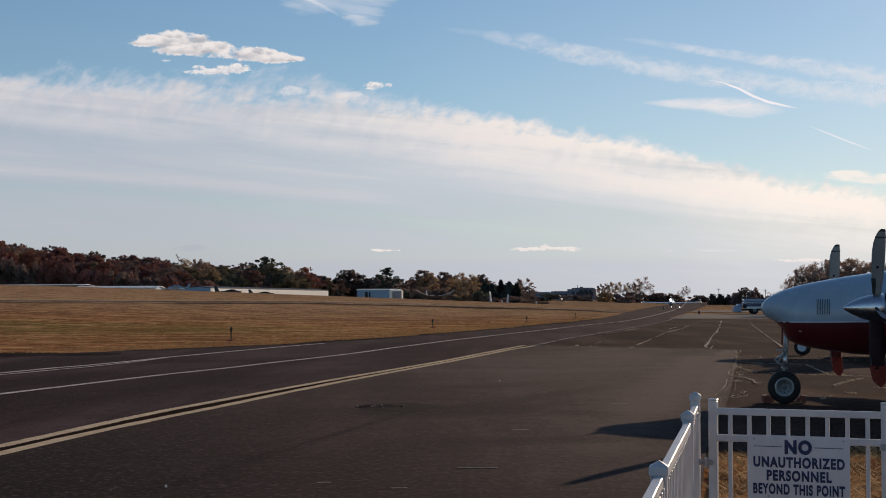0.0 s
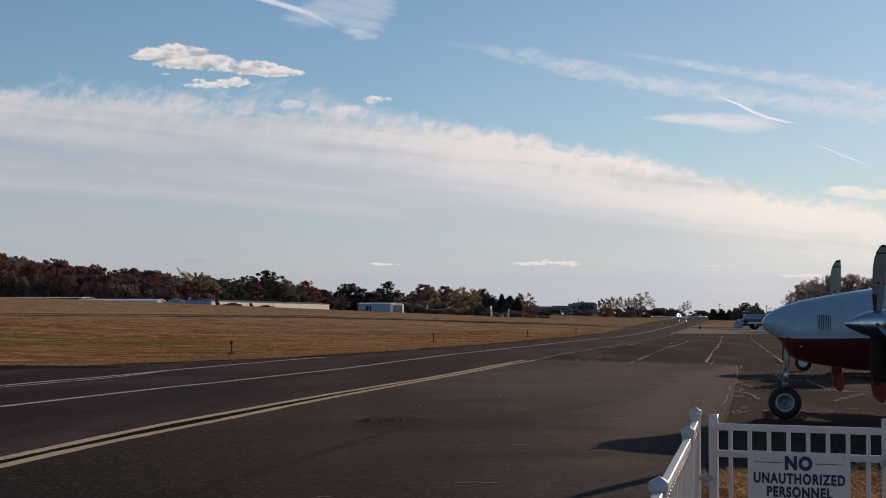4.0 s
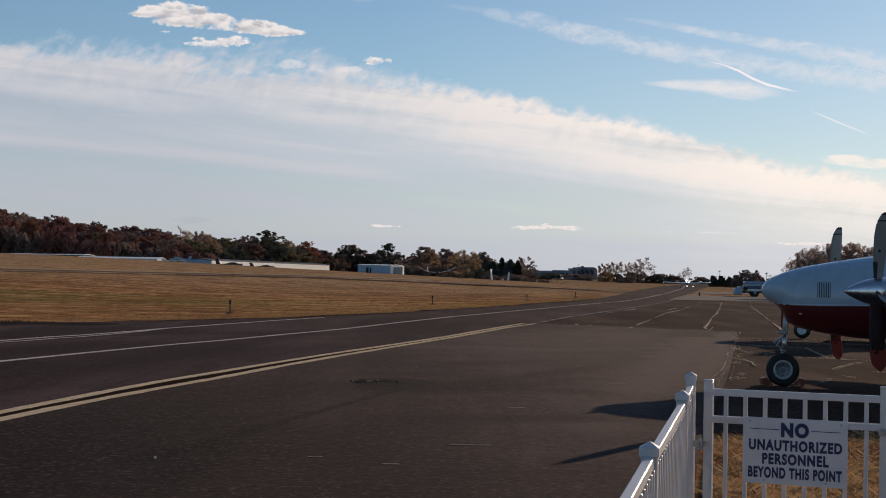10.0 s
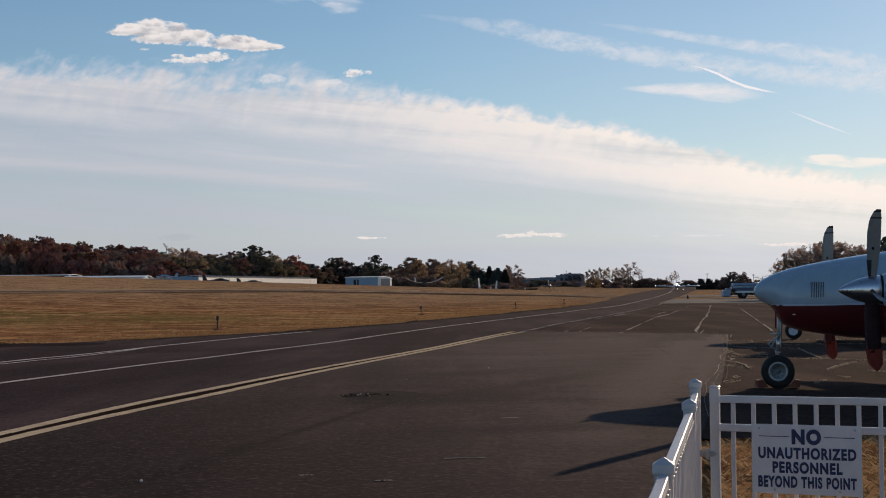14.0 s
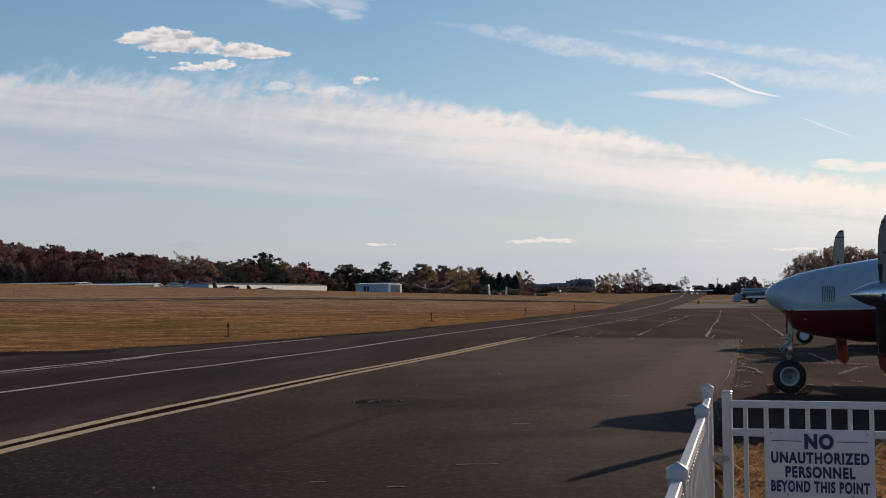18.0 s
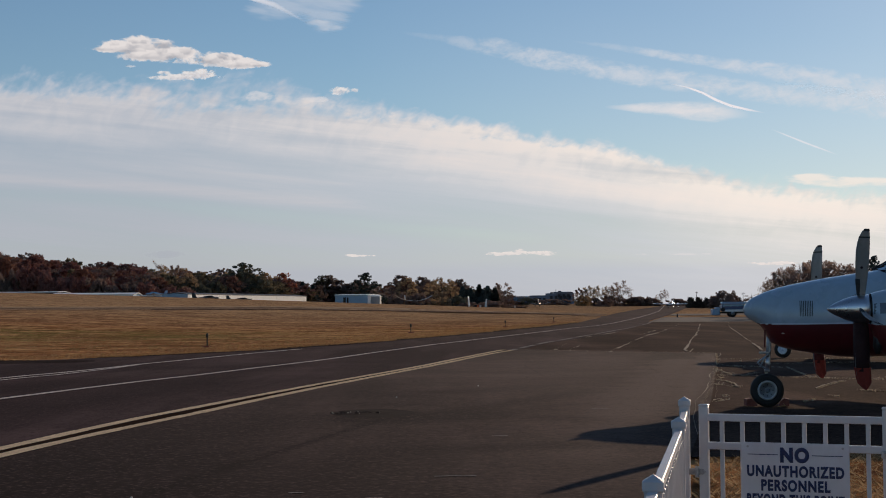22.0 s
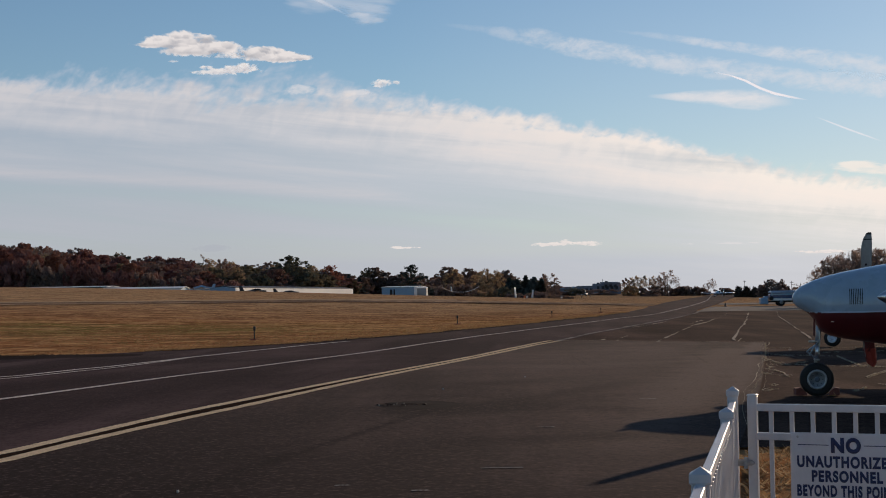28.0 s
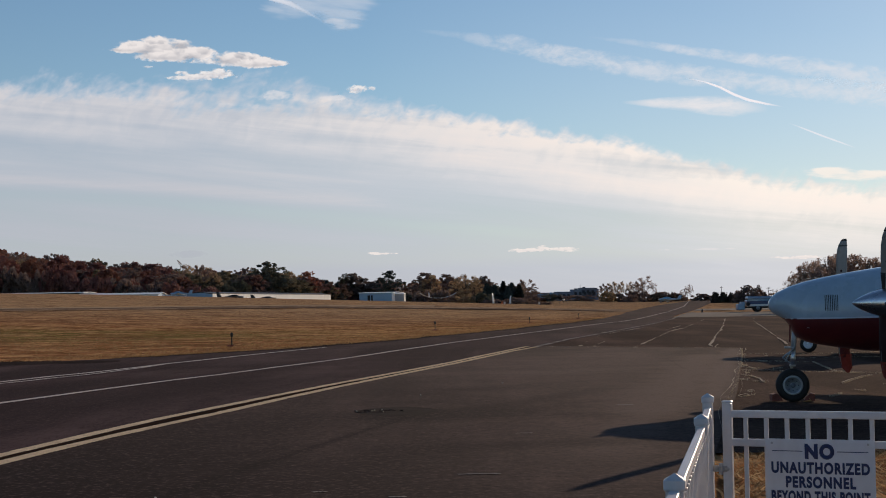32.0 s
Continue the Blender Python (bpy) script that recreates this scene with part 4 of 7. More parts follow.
def rounded(s0, s1, z0, z1, power=3.2, n=28):
    out = []
    for k in range(n):
        a = k * math.tau / n
        c, s = math.cos(a), math.sin(a)
        out.append(((s0 + s1) / 2 + (s1 - s0) / 2 * math.copysign(abs(c) ** (2 / power), c), (z0 + z1) / 2 + (z1 - z0) / 2 * math.copysign(abs(s) ** (2 / power), s)))
    return out


def dense(outline, n=6):
    out = []
    for (a, b), (c, d) in zip(outline, outline[1:] + outline[:1]):
        out += [(a + (c - a) * k / n, b + (d - b) * k / n) for k in range(n)]
    return out


def airfoil_wing(root, tip, thick=0.14, n=12):
    """A wing panel between two sections: (leading x, y, z, chord)."""
    rings = []
    for q in range(5):
        u = q / 4
        x, y, z, c = [r + (t - r) * u for r, t in zip(root, tip)]
        ring = []
        for k in range(2 * n):
            a = k * math.pi / n
            px = (1 - math.cos(a)) / 2
            th = thick * 5 * c * (0.2969 * math.sqrt(max(px, 0)) - 0.126 * px - 0.3516 * px * px + 0.2843 * px**3 - 0.1036 * px**4)
            ring.append((x - px * c, y, z + (th if a <= math.pi else -th * 0.7)))
        rings.append(ring)
    return loft(rings)


def blade_geo(length, flip=1):
    """A paddle blade standing up from the hub, its face turned forward."""
    rings = []
    for r, chord, back, twist, th in [(0.10, 0.110, 0.0, 52, 0.050), (0.22, 0.132, 0.010, 56, 0.042), (0.40, 0.168, 0.008, 61, 0.030), (0.62, 0.194, 0.0, 66, 0.024), (0.82, 0.195, -0.006, 69, 0.018),
             (0.96, 0.176, -0.018, 71, 0.014), (1.06, 0.140, -0.034, 72, 0.011), (1.12, 0.100, -0.050, 72, 0.009), (1.15, 0.058, -0.066, 72, 0.006)]:
        r = r * length / 1.15
        ring = []
        for k in range(12):
            a = k * math.tau / 12
            u, v = math.cos(a) * chord / 2, math.sin(a) * th / 2
            tw = radians(twist)
            ring.append((u * math.sin(tw) * flip + v * math.cos(tw) + back, -u * math.cos(tw) * flip + v * math.sin(tw), r))
        rings.append(ring)
    return loft(rings)


def wheel_part(parent, x, y, r, width, n=28):
    w = width / 2
    tyre = piece("tyre", turned([(r * 0.56, -w * 0.78), (r * 0.80, -w), (r * 0.95, -w * 0.82), (r, -w * 0.4), (r, w * 0.4), (r * 0.95, w * 0.82), (r * 0.80, w), (r * 0.56, w * 0.78)], n), MAT["rubber"], parent, smooth=True)
    tyre.location = (x, y, r)
    for s in (-1, 1):
        ring = [(r * 0.02, s * w * 0.96), (r * 0.14, s * w * 0.95), (r * 0.17, s * w * 0.80), (r * 0.44, s * w * 0.78), (r * 0.48, s * w * 0.93), (r * 0.56, s * w * 0.95), (r * 0.60, s * w * 0.86)]
        verts, faces = turned(ring, n)
        piece("rim", (verts, faces), MAT["rim"], tyre, "pale dusty wheel rim", True)
        piece("hub_cap", turned([(0.0, s * w * 1.0), (r * 0.12, s * w * 0.99), (r * 0.15, s * w * 0.93)], 16), MAT["shed_dark"], tyre, "dark hub cap", True)
        for k in range(8):
            a = k * math.tau / 8
            piece("wheel_bolt", turned([(0.011, 0), (0.009, s * 0.008)], 6), MAT["dark_roof"], tyre).location = (math.cos(a) * r * 0.33, s * w * 0.80, math.sin(a) * r * 0.33)
    return tyre


NAC_TOP = [(-4.6, 1.42), (-3.6, 1.58), (-2.6, 1.72), (-1.61, 1.815), (-1.39, 1.840), (-1.06, 1.864), (-0.74, 1.868), (-0.42, 1.845), (-0.20, 1.800), (-0.12, 1.772)]
NAC_BOT = [(-4.6, 1.30), (-3.6, 1.10), (-2.6, 0.98), (-1.61, 0.905), (-0.90, 0.915), (-0.56, 0.870), (-0.32, 0.895), (-0.22, 0.99), (-0.16, 1.18), (-0.12, 1.335)]
NAC_WID = [(-4.6, 0.08), (-3.6, 0.30), (-2.6, 0.40), (-1.6, 0.43), (-0.8, 0.42), (-0.4, 0.37), (-0.2, 0.285), (-0.12, 0.215)]
NAC = (NAC_TOP, NAC_BOT, NAC_WID)
FUS = (TOP, BOT, WID)
HALF, HUB = 2.40, 1.555


def twin_aircraft(m, label, with_covers=True):
    ob = thing("twin_engine_aircraft", m, label, "aircraft", "parked twins")
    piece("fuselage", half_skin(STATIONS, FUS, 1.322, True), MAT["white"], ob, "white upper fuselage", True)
    belly = piece("belly", half_skin(STATIONS, FUS, 1.322, False), MAT["red"], ob, "dark red underside", True)
    for side in (1, -1):
        piece("pinstripe", on_line(FUS, 0.0, side, [(1.22, 1.322), (0.6, 1.322), (-0.3, 1.334), (-1.2, 1.36), (-3, 1.42)], 0.024), MAT["pin"], ob, "thin white pinstripe")
        piece("windscreen", on_skin(dense([(-0.60, 2.178), (-0.80, 2.075), (-0.96, 2.215), (-1.155, 2.425), (-1.07, 2.475), (-0.80, 2.300)]), FUS, 0, side, 0.005), MAT["glass"], ob, "windscreen with the mirrored sky's blue in its tint", True)
        piece("windscreen_frame", on_skin(dense([(-0.565, 2.180), (-0.80, 2.050), (-1.185, 2.435), (-1.06, 2.497), (-0.80, 2.325)]), FUS, 0, side, 0.002), MAT["dark_paint"], ob, "", True)
        piece("quarter_window", on_skin(dense([(-0.93, 2.078), (-1.175, 2.06), (-1.172, 2.285)]), FUS, 0, side, 0.005), MAT["glass"], ob, "", True)
        piece("quarter_frame", on_skin(dense([(-0.895, 2.066), (-1.19, 2.045), (-1.187, 2.315)]), FUS, 0, side, 0.002), MAT["dark_paint"], ob, "", True)
        for s0 in (-1.705, -2.62, -3.45):
            piece("window_surround", on_skin(rounded(s0 - 0.03, s0 + 0.47, 2.010, 2.370), FUS, 0, side, 0.002), MAT["steel"], ob, "grey window surround", True)
            piece("window", on_skin(rounded(s0, s0 + 0.44, 2.035, 2.345), FUS, 0, side, 0.006), MAT["blind"], ob, "cabin window with a pulled shade, mirrored sky in its tint", True)
        for k in range(8):
            s = 0.440 + k * 0.0265
            piece("louvre", on_skin(dense([(s, 1.44), (s + 0.011, 1.44), (s + 0.008, 1.684), (s - 0.003, 1.684)], 4), FUS, 0, side, 0.004, 2), MAT["black"], ob)
        piece("lettering_bar", on_skin(dense([(-1.30, 1.965), (-1.58, 1.965), (-1.58, 1.983), (-1.30, 1.983)], 3), FUS, 0, side, 0.004, 2), MAT["grey_stripe"], ob)
        piece("lettering_bar", on_skin(dense([(-1.62, 1.935), (-1.80, 1.935), (-1.80, 1.943), (-1.62, 1.943)], 3), FUS, 0, side, 0.004, 2), MAT["grey_stripe"], ob)
        piece("wiper", tube([(-0.50, side * 0.30, 2.165), (-0.66, side * 0.36, 2.215), (-0.90, side * 0.40, 2.335)], 0.008, 6), MAT["black"], ob)
    # wings, tail
    for side, nm in ((1, "port"), (-1, "starboard")):
        a = [(-1.35, side * 0.45, 1.02, 2.45), (-1.55, side * 2.4, 1.12, 2.15)]
        b = [(-1.55, side * 2.4, 1.12, 2.15), (-2.0, side * 7.5, 1.80, 1.05)]
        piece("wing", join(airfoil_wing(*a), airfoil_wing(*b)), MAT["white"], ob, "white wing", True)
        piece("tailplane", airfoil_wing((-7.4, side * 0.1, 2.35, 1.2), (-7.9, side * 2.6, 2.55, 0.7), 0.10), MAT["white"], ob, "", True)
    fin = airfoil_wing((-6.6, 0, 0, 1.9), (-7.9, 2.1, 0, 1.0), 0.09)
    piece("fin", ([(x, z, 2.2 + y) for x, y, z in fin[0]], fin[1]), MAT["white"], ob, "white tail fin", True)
    # engines
    for side in (1, -1):
        c = side * HALF
        st = [-4.6, -3.6, -2.6, -2.1, -1.61, -1.39, -1.06, -0.90, -0.74, -0.56, -0.42, -0.32, -0.26, -0.20, -0.16, -0.12]
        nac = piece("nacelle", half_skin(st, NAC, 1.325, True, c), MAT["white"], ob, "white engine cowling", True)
        piece("nacelle_belly", half_skin(st, NAC, 1.325, False, c), MAT["red"], nac, "dark red lower cowling", True)
        piece("intake_mouth", turned([(0.0, 0.02), (0.10, 0.02), (0.155, 0.0), (0.165, -0.05), (0.13, -0.06)], 20, "x"), MAT["black"], nac, "", True).location = (-0.185, c, 1.07)
        piece("cowl_ring", turned([(0.190, 0.004), (0.200, 0.0), (0.204, -0.02), (0.19, -0.03)], 28, "x"), MAT["black"], nac, "", True).location = (-0.10, c, HUB)
        for d in (1, -1):
            piece("stripe", on_line(NAC, c, d, [(-0.135, 1.555), (-0.30, 1.568), (-0.66, 1.595), (-1.1, 1.612), (-1.7, 1.61), (-2.6, 1.55)], (0.15, 0.15)), MAT["grey_stripe"], nac, "slate blue stripe", True)
            piece("stripe", on_line(NAC, c, d, [(-0.40, 1.350), (-0.9, 1.402), (-1.3, 1.438), (-1.7, 1.458), (-2.6, 1.47)], (0.02, 0.115), 0.010), MAT["red_stripe"], nac, "dark red stripe", True)
            piece("pinstripe", on_line(NAC, c, d, [(-0.56, 1.335), (-1.0, 1.362), (-1.5, 1.388), (-2.6, 1.40)], (0.004, 0.022)), MAT["grey_stripe"], nac, "", True)
            stack = piece("exhaust_stack", tube([(-0.26, c + d * 0.12, 1.57), (-0.40, c + d * 0.34, 1.58), (-0.50, c + d * 0.45, 1.595), (-0.62, c + d * 0.51, 1.60)], [0.042, 0.050, 0.056, 0.064], 14), MAT["bronze"], nac, "heat-stained exhaust stack", True)
            if with_covers:
                piece("exhaust_plug", join(turned([(0.02, 0.115), (0.10, 0.095), (0.125, 0.02), (0.128, -0.07), (0.085, -0.12), (0.0, -0.13)], 14, "x")), MAT["redcloth"], stack, "faded red cloth exhaust plug", True).matrix_local = Matrix.Translation((-0.665, c + d * 0.545, 1.565)) @ pose(0, 0, 0, 0, 8, -24 * d)
                piece("plug_strap", tube([(-0.66, c + d * 0.60, 1.50), (-0.60, c + d * 0.47, 1.36), (-0.50, c + d * 0.44, 1.24), (-0.36, c + d * 0.40, 1.22)], 0.008, 6), MAT["redcloth"], stack)
        prop = new("propeller")
        prop.parent = ob
        prop.location = (0, c, HUB if side > 0 else HUB - 0.05)
        prop.rotation_euler = (radians(-10) if side > 0 else 0.0, 0, 0)
        tagged(prop, "four-bladed propeller, feathered, tied down")
        piece("spinner", turned([(0.004, 0.490), (0.035, 0.46), (0.09, 0.37), (0.145, 0.25), (0.185, 0.12), (0.205, 0.0), (0.212, -0.09), (0.19, -0.095)], 32, "x"), MAT["bright"], prop, "polished metal spinner", True)
        for k in range(4):
            rot = pose(0, 0, 0, k * 90, 0, 0)
            b = piece("blade", moved(blade_geo(1.155), rot), MAT["blade"], prop, "grey blade with a dark tip", True)
            piece("blade_boot", moved(blade_band(0.16, 0.43, 1.155, 1.05, True), rot), MAT["black"], b, "black de-icing boot", True)
            piece("blade_tip", moved(blade_band(1.115, 1.151, 1.155, 1.06), rot), MAT["black"], b, "dark blade tip", True)
            piece("tip_stripe", moved(blade_band(1.02, 1.040, 1.155, 1.06), rot), MAT["black"], b)
            decal = turned([(0.0, 0.002), (0.020, 0.002), (0.021, 0.0)], 12)
            piece("blade_decal", moved(moved(decal, pose(0.008, 0.012, 0.60, 0, 0, -24)), rot), MAT["sleeve"], b, "small dark maker's mark")
            if k == 2 and with_covers:
                wide, cloth = (0.122, "sleeve") if side > 0 else (0.108, "redcloth")
                ring = lambda r, w, e, n=8: [(e + w * math.cos(q * math.tau / n), 0.085 * math.sin(q * math.tau / n), r) for q in range(n)]
                piece("blade_sleeve", moved(loft([ring(0.18, wide * 0.84, 0.01), ring(0.45, wide * 0.94, 0.002), ring(0.70, wide * 0.94, -0.008), ring(0.90, wide * 0.90, -0.022)]), rot), MAT[cloth], b, "dark cloth sleeve round the lower blade", True)
                piece("tip_cover", moved(loft([ring(0.85, wide * 0.90 + 0.010, -0.020), ring(1.00, wide * 0.90, -0.038), ring(1.085, wide * 0.82, -0.052), ring(1.165, wide * 0.25, -0.064)]), rot), MAT["cover"], b, "orange-red cloth cover on the lower blade")
    # nose gear
    gear = new("nose_gear")
    gear.parent = ob
    tagged(gear, "nose leg with chrome strut and torque links")
    piece("strut", tube([(1.06, 0, 1.20), (1.09, 0, 0.80)], 0.041, 14), MAT["rim"], gear, "", True)
    piece("piston", tube([(1.09, 0, 0.82), (1.105, 0, 0.58)], 0.034, 14), MAT["bright"], gear, "chromed piston", True)
    piece("fork", join(box(1.108, 0, 0.575, 0.085, 0.17, 0.04, 0.012), box(1.115, -0.088, 0.43, 0.05, 0.018, 0.30, 0.006), tube([(1.05, 0.03, 1.18), (1.075, 0.03, 0.66)], 0.014, 6)), MAT["steel"], gear)
    for za, zb in ((0.80, 0.70), (0.60, 0.70)):
        piece("torque_link", join(tube([(1.13, 0.025, za), (1.26, 0.012, zb)], 0.013, 6), tube([(1.13, -0.025, za), (1.26, -0.012, zb)], 0.013, 6)), MAT["steel"], gear)
    piece("steering_link", join(box(1.15, 0, 0.86, 0.16, 0.10, 0.03, 0.008), tube([(1.05, 0.06, 0.90), (1.16, 0.06, 0.76), (1.22, 0.05, 0.64)], 0.012, 6)), MAT["steel"], gear)
    piece("door_rod", tube([(1.15, 0.17, 1.22), (1.16, 0.19, 0.95)], 0.012, 6), MAT["redcloth"], gear)
    wheel_part(gear, 1.115, 0, 0.264, 0.16)
    for side in (1, -1):
        mg = new("main_gear")
        mg.parent = ob
        c = side * 1.90
        piece("strut", tube([(-2.9, c, 1.05), (-2.95, c, 0.34)], [0.06, 0.045], 12), MAT["white"], mg, "", True)
        piece("drag_brace", tube([(-3.4, c, 1.0), (-2.97, c, 0.62)], 0.025, 8), MAT["steel"], mg)
        piece("gear_door", box(-3.0, c + side * 0.24, 0.86, 0.7, 0.012, 0.34, 0.005), MAT["red"], mg)
        for d in (-0.14, 0.14):
            wheel_part(mg, -2.95, c + d, 0.29, 0.16)
    # small things on the skin
    piece("antenna", box(-1.62, 0, 2.603, 0.20, 0.05, 0.02, 0.008), MAT["black"], ob)
    piece("antenna_blade", join(box(-2.36, 0, 2.68, 0.05, 0.012, 0.17, 0.004), box(-2.37, 0, 2.74, 0.12, 0.02, 0.018, 0.004), tube([(-2.34, 0, 2.74), (-2.33, 0, 2.85)], 0.006, 6)), MAT["steel"], ob)
    piece("step_light", box(0.86, 0.36, 1.175, 0.10, 0.012, 0.012, 0.003), MAT["bright"], ob)
    return ob


def blade_band(r0, r1, length, grow, lead=False):
    """A skin round a stretch of the blade."""
    rings = []
    table = [(0.10, 0.110, 0.0, 52, 0.050), (0.22, 0.132, 0.010, 56, 0.042), (0.40, 0.168, 0.008, 61, 0.030), (0.62, 0.194, 0.0, 66, 0.024), (0.82, 0.195, -0.006, 69, 0.018),
             (0.96, 0.176, -0.018, 71, 0.014), (1.06, 0.140, -0.034, 72, 0.011), (1.12, 0.100, -0.050, 72, 0.009), (1.15, 0.058, -0.066, 72, 0.006)]
    for q in range(6):
        r = r0 + (r1 - r0) * q / 5
        chord, back, twist, th = [interp(r, [(t[0], t[i]) for t in table]) for i in (1, 2, 3, 4)]
        ring = []
        for k in range(12):
            a = k * math.tau / 12
            u, v = (0.45 + 0.57 * math.cos(a) if lead else math.cos(a)) * chord / 2 * grow, math.sin(a) * (th / 2 + 0.002)
            tw = radians(twist)
            ring.append((u * math.sin(tw) + v * math.cos(tw) + back, -u * math.cos(tw) + v * math.sin(tw), r * length / 1.15))
        rings.append(ring)
    return loft(rings)


def on_line(tabs, centre, side, pts, width, lift=0.004):
    """A stripe along a body's side."""
    line = []
    for (a, z), (b, w) in zip(pts, pts[1:]):
        n = max(2, int(abs(a - b) / 0.08))
        line += [(a + (b - a) * k / n, z + (w - z) * k / n) for k in range(n)]
    line.append(pts[-1])
    verts, faces = [], []
    for s, z in line:
        for k in range(4):
            along = (s - pts[0][0]) / (pts[-1][0] - pts[0][0])
            wide = width[0] + (width[1] - width[0]) * along if isinstance(width, tuple) else width
            q = z + wide * (k / 3 - 0.5)
            verts.append((s, centre + side * (hull_y(s, q, tabs) + lift), q))
    for j in range(len(line) - 1):
        for k in range(3):
            q = (j * 4 + k, j * 4 + k + 1, j * 4 + k + 5, j * 4 + k + 4)
            faces.append(q if side > 0 else q[::-1])
    return verts, faces


PARKED = pose(6.035, 23.72, 0.0, 0, 0, 174.0)
twin = twin_aircraft(PARKED, "white and dark red twin turboprop aircraft parked on the apron")
for n, (dx, dy, turn) in enumerate([(0.252, 0.0, 4), (-0.252, 0.02, -6)]):
    ck = thing("wheel_chock", PARKED @ pose(1.115 + dx, dy, 0, 0, 0, turn + (180 if dx < 0 else 0)), "weathered red wooden chock against the nose wheel", "chock", "chocks")
    piece("block", loft([[(-0.08, y, 0.02), (0.09, y, 0.02), (0.09, y, 0.125), (0.02, y, 0.14), (-0.055, y, 0.08)] for y in (-0.14, 0.14)]), MAT["chock"], ck)
    piece("rope", tube([(0.0, -0.14, 0.06), (0.03, -0.20, 0.03), (-0.1, -0.22, 0.02)], 0.008, 6), MAT["straw"], ck)


# ---- clouds, far off ----
SKY_R = 4300.0


def sky_point(x, y, r=SKY_R):
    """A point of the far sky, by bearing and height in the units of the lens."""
    return Vector(((x - 784) / 2647, 1.0, (514 - y) / 2647)).normalized() * r


def cloud_object(name, verts, faces, uvs, mat, label, places=None, tones=None):
    me = mesh_of(name, verts, faces, mat, True)
    layer = me.uv_layers.new(name="UVMap")
    flat = [c for p in me.polygons for i in p.vertices for c in uvs[i]]
    layer.data.foreach_set("uv", flat)
    if places:
        second = me.uv_layers.new(name="Place")
        second.data.foreach_set("uv", [c for p in me.polygons for i in p.vertices for c in places[i]])
    if tones:
        third = me.uv_layers.new(name="Tone")
        third.data.foreach_set("uv", [c for p in me.polygons for i in p.vertices for c in tones[i]])
    return tagged(new(name, me), label, "cloud", kind="structure")


def cloud_nodes(name):
    k = Nodes(name)
    k.t.nodes.remove(k.b)
    tc = k.t.nodes.new("ShaderNodeTexCoord")
    sep = k.n("SeparateXYZ", Vector=tc.outputs["UV"])
    return k, tc.outputs["UV"], sep.outputs[0], sep.outputs[1]


def cloud_finish(k, color, alpha, strength=1.0):
    em = k.n("Emission", Color=color, Strength=strength)
    tr = k.n("BsdfTransparent")
    mx = k.n("MixShader", i0=alpha, i1=tr.outputs[0], i2=em.outputs[0])
    k.t.links.new(mx.outputs[0], k.out.inputs["Surface"])
    return k.m


def uv_map(k, uv, scale, rot=0.0, loc=(0, 0, 0)):
    mp = k.n("Mapping", Vector=uv)
    mp.inputs["Scale"].default_value = (scale[0], scale[1], 1)
    mp.inputs["Rotation"].default_value = (0, 0, radians(rot))
    mp.inputs["Location"].default_value = loc
    return mp.outputs[0]


def lean_map(k, uv, across, along, lean=0.0):
    """Coordinates stretched along lines that lean, for noise: across and along are cell sizes."""
    sep = k.n("SeparateXYZ", Vector=uv)
    u = k.math("DIVIDE", k.math("MULTIPLY_ADD", sep.outputs[1], lean, sep.outputs[0]), across)
    v = k.math("DIVIDE", sep.outputs[1], along)
    return k.n("CombineXYZ", X=u, Y=v).outputs[0]


def layer_of(k, name):
    node = k.t.nodes.new("ShaderNodeUVMap")
    node.uv_map = name
    return node.outputs[0]


def soft_ramp(k, value, lo, hi):
    node = k.n("MapRange", Value=value)
    node.interpolation_type = "SMOOTHSTEP"
    node.inputs[1].default_value, node.inputs[2].default_value = lo, hi
    return node.outputs[0]


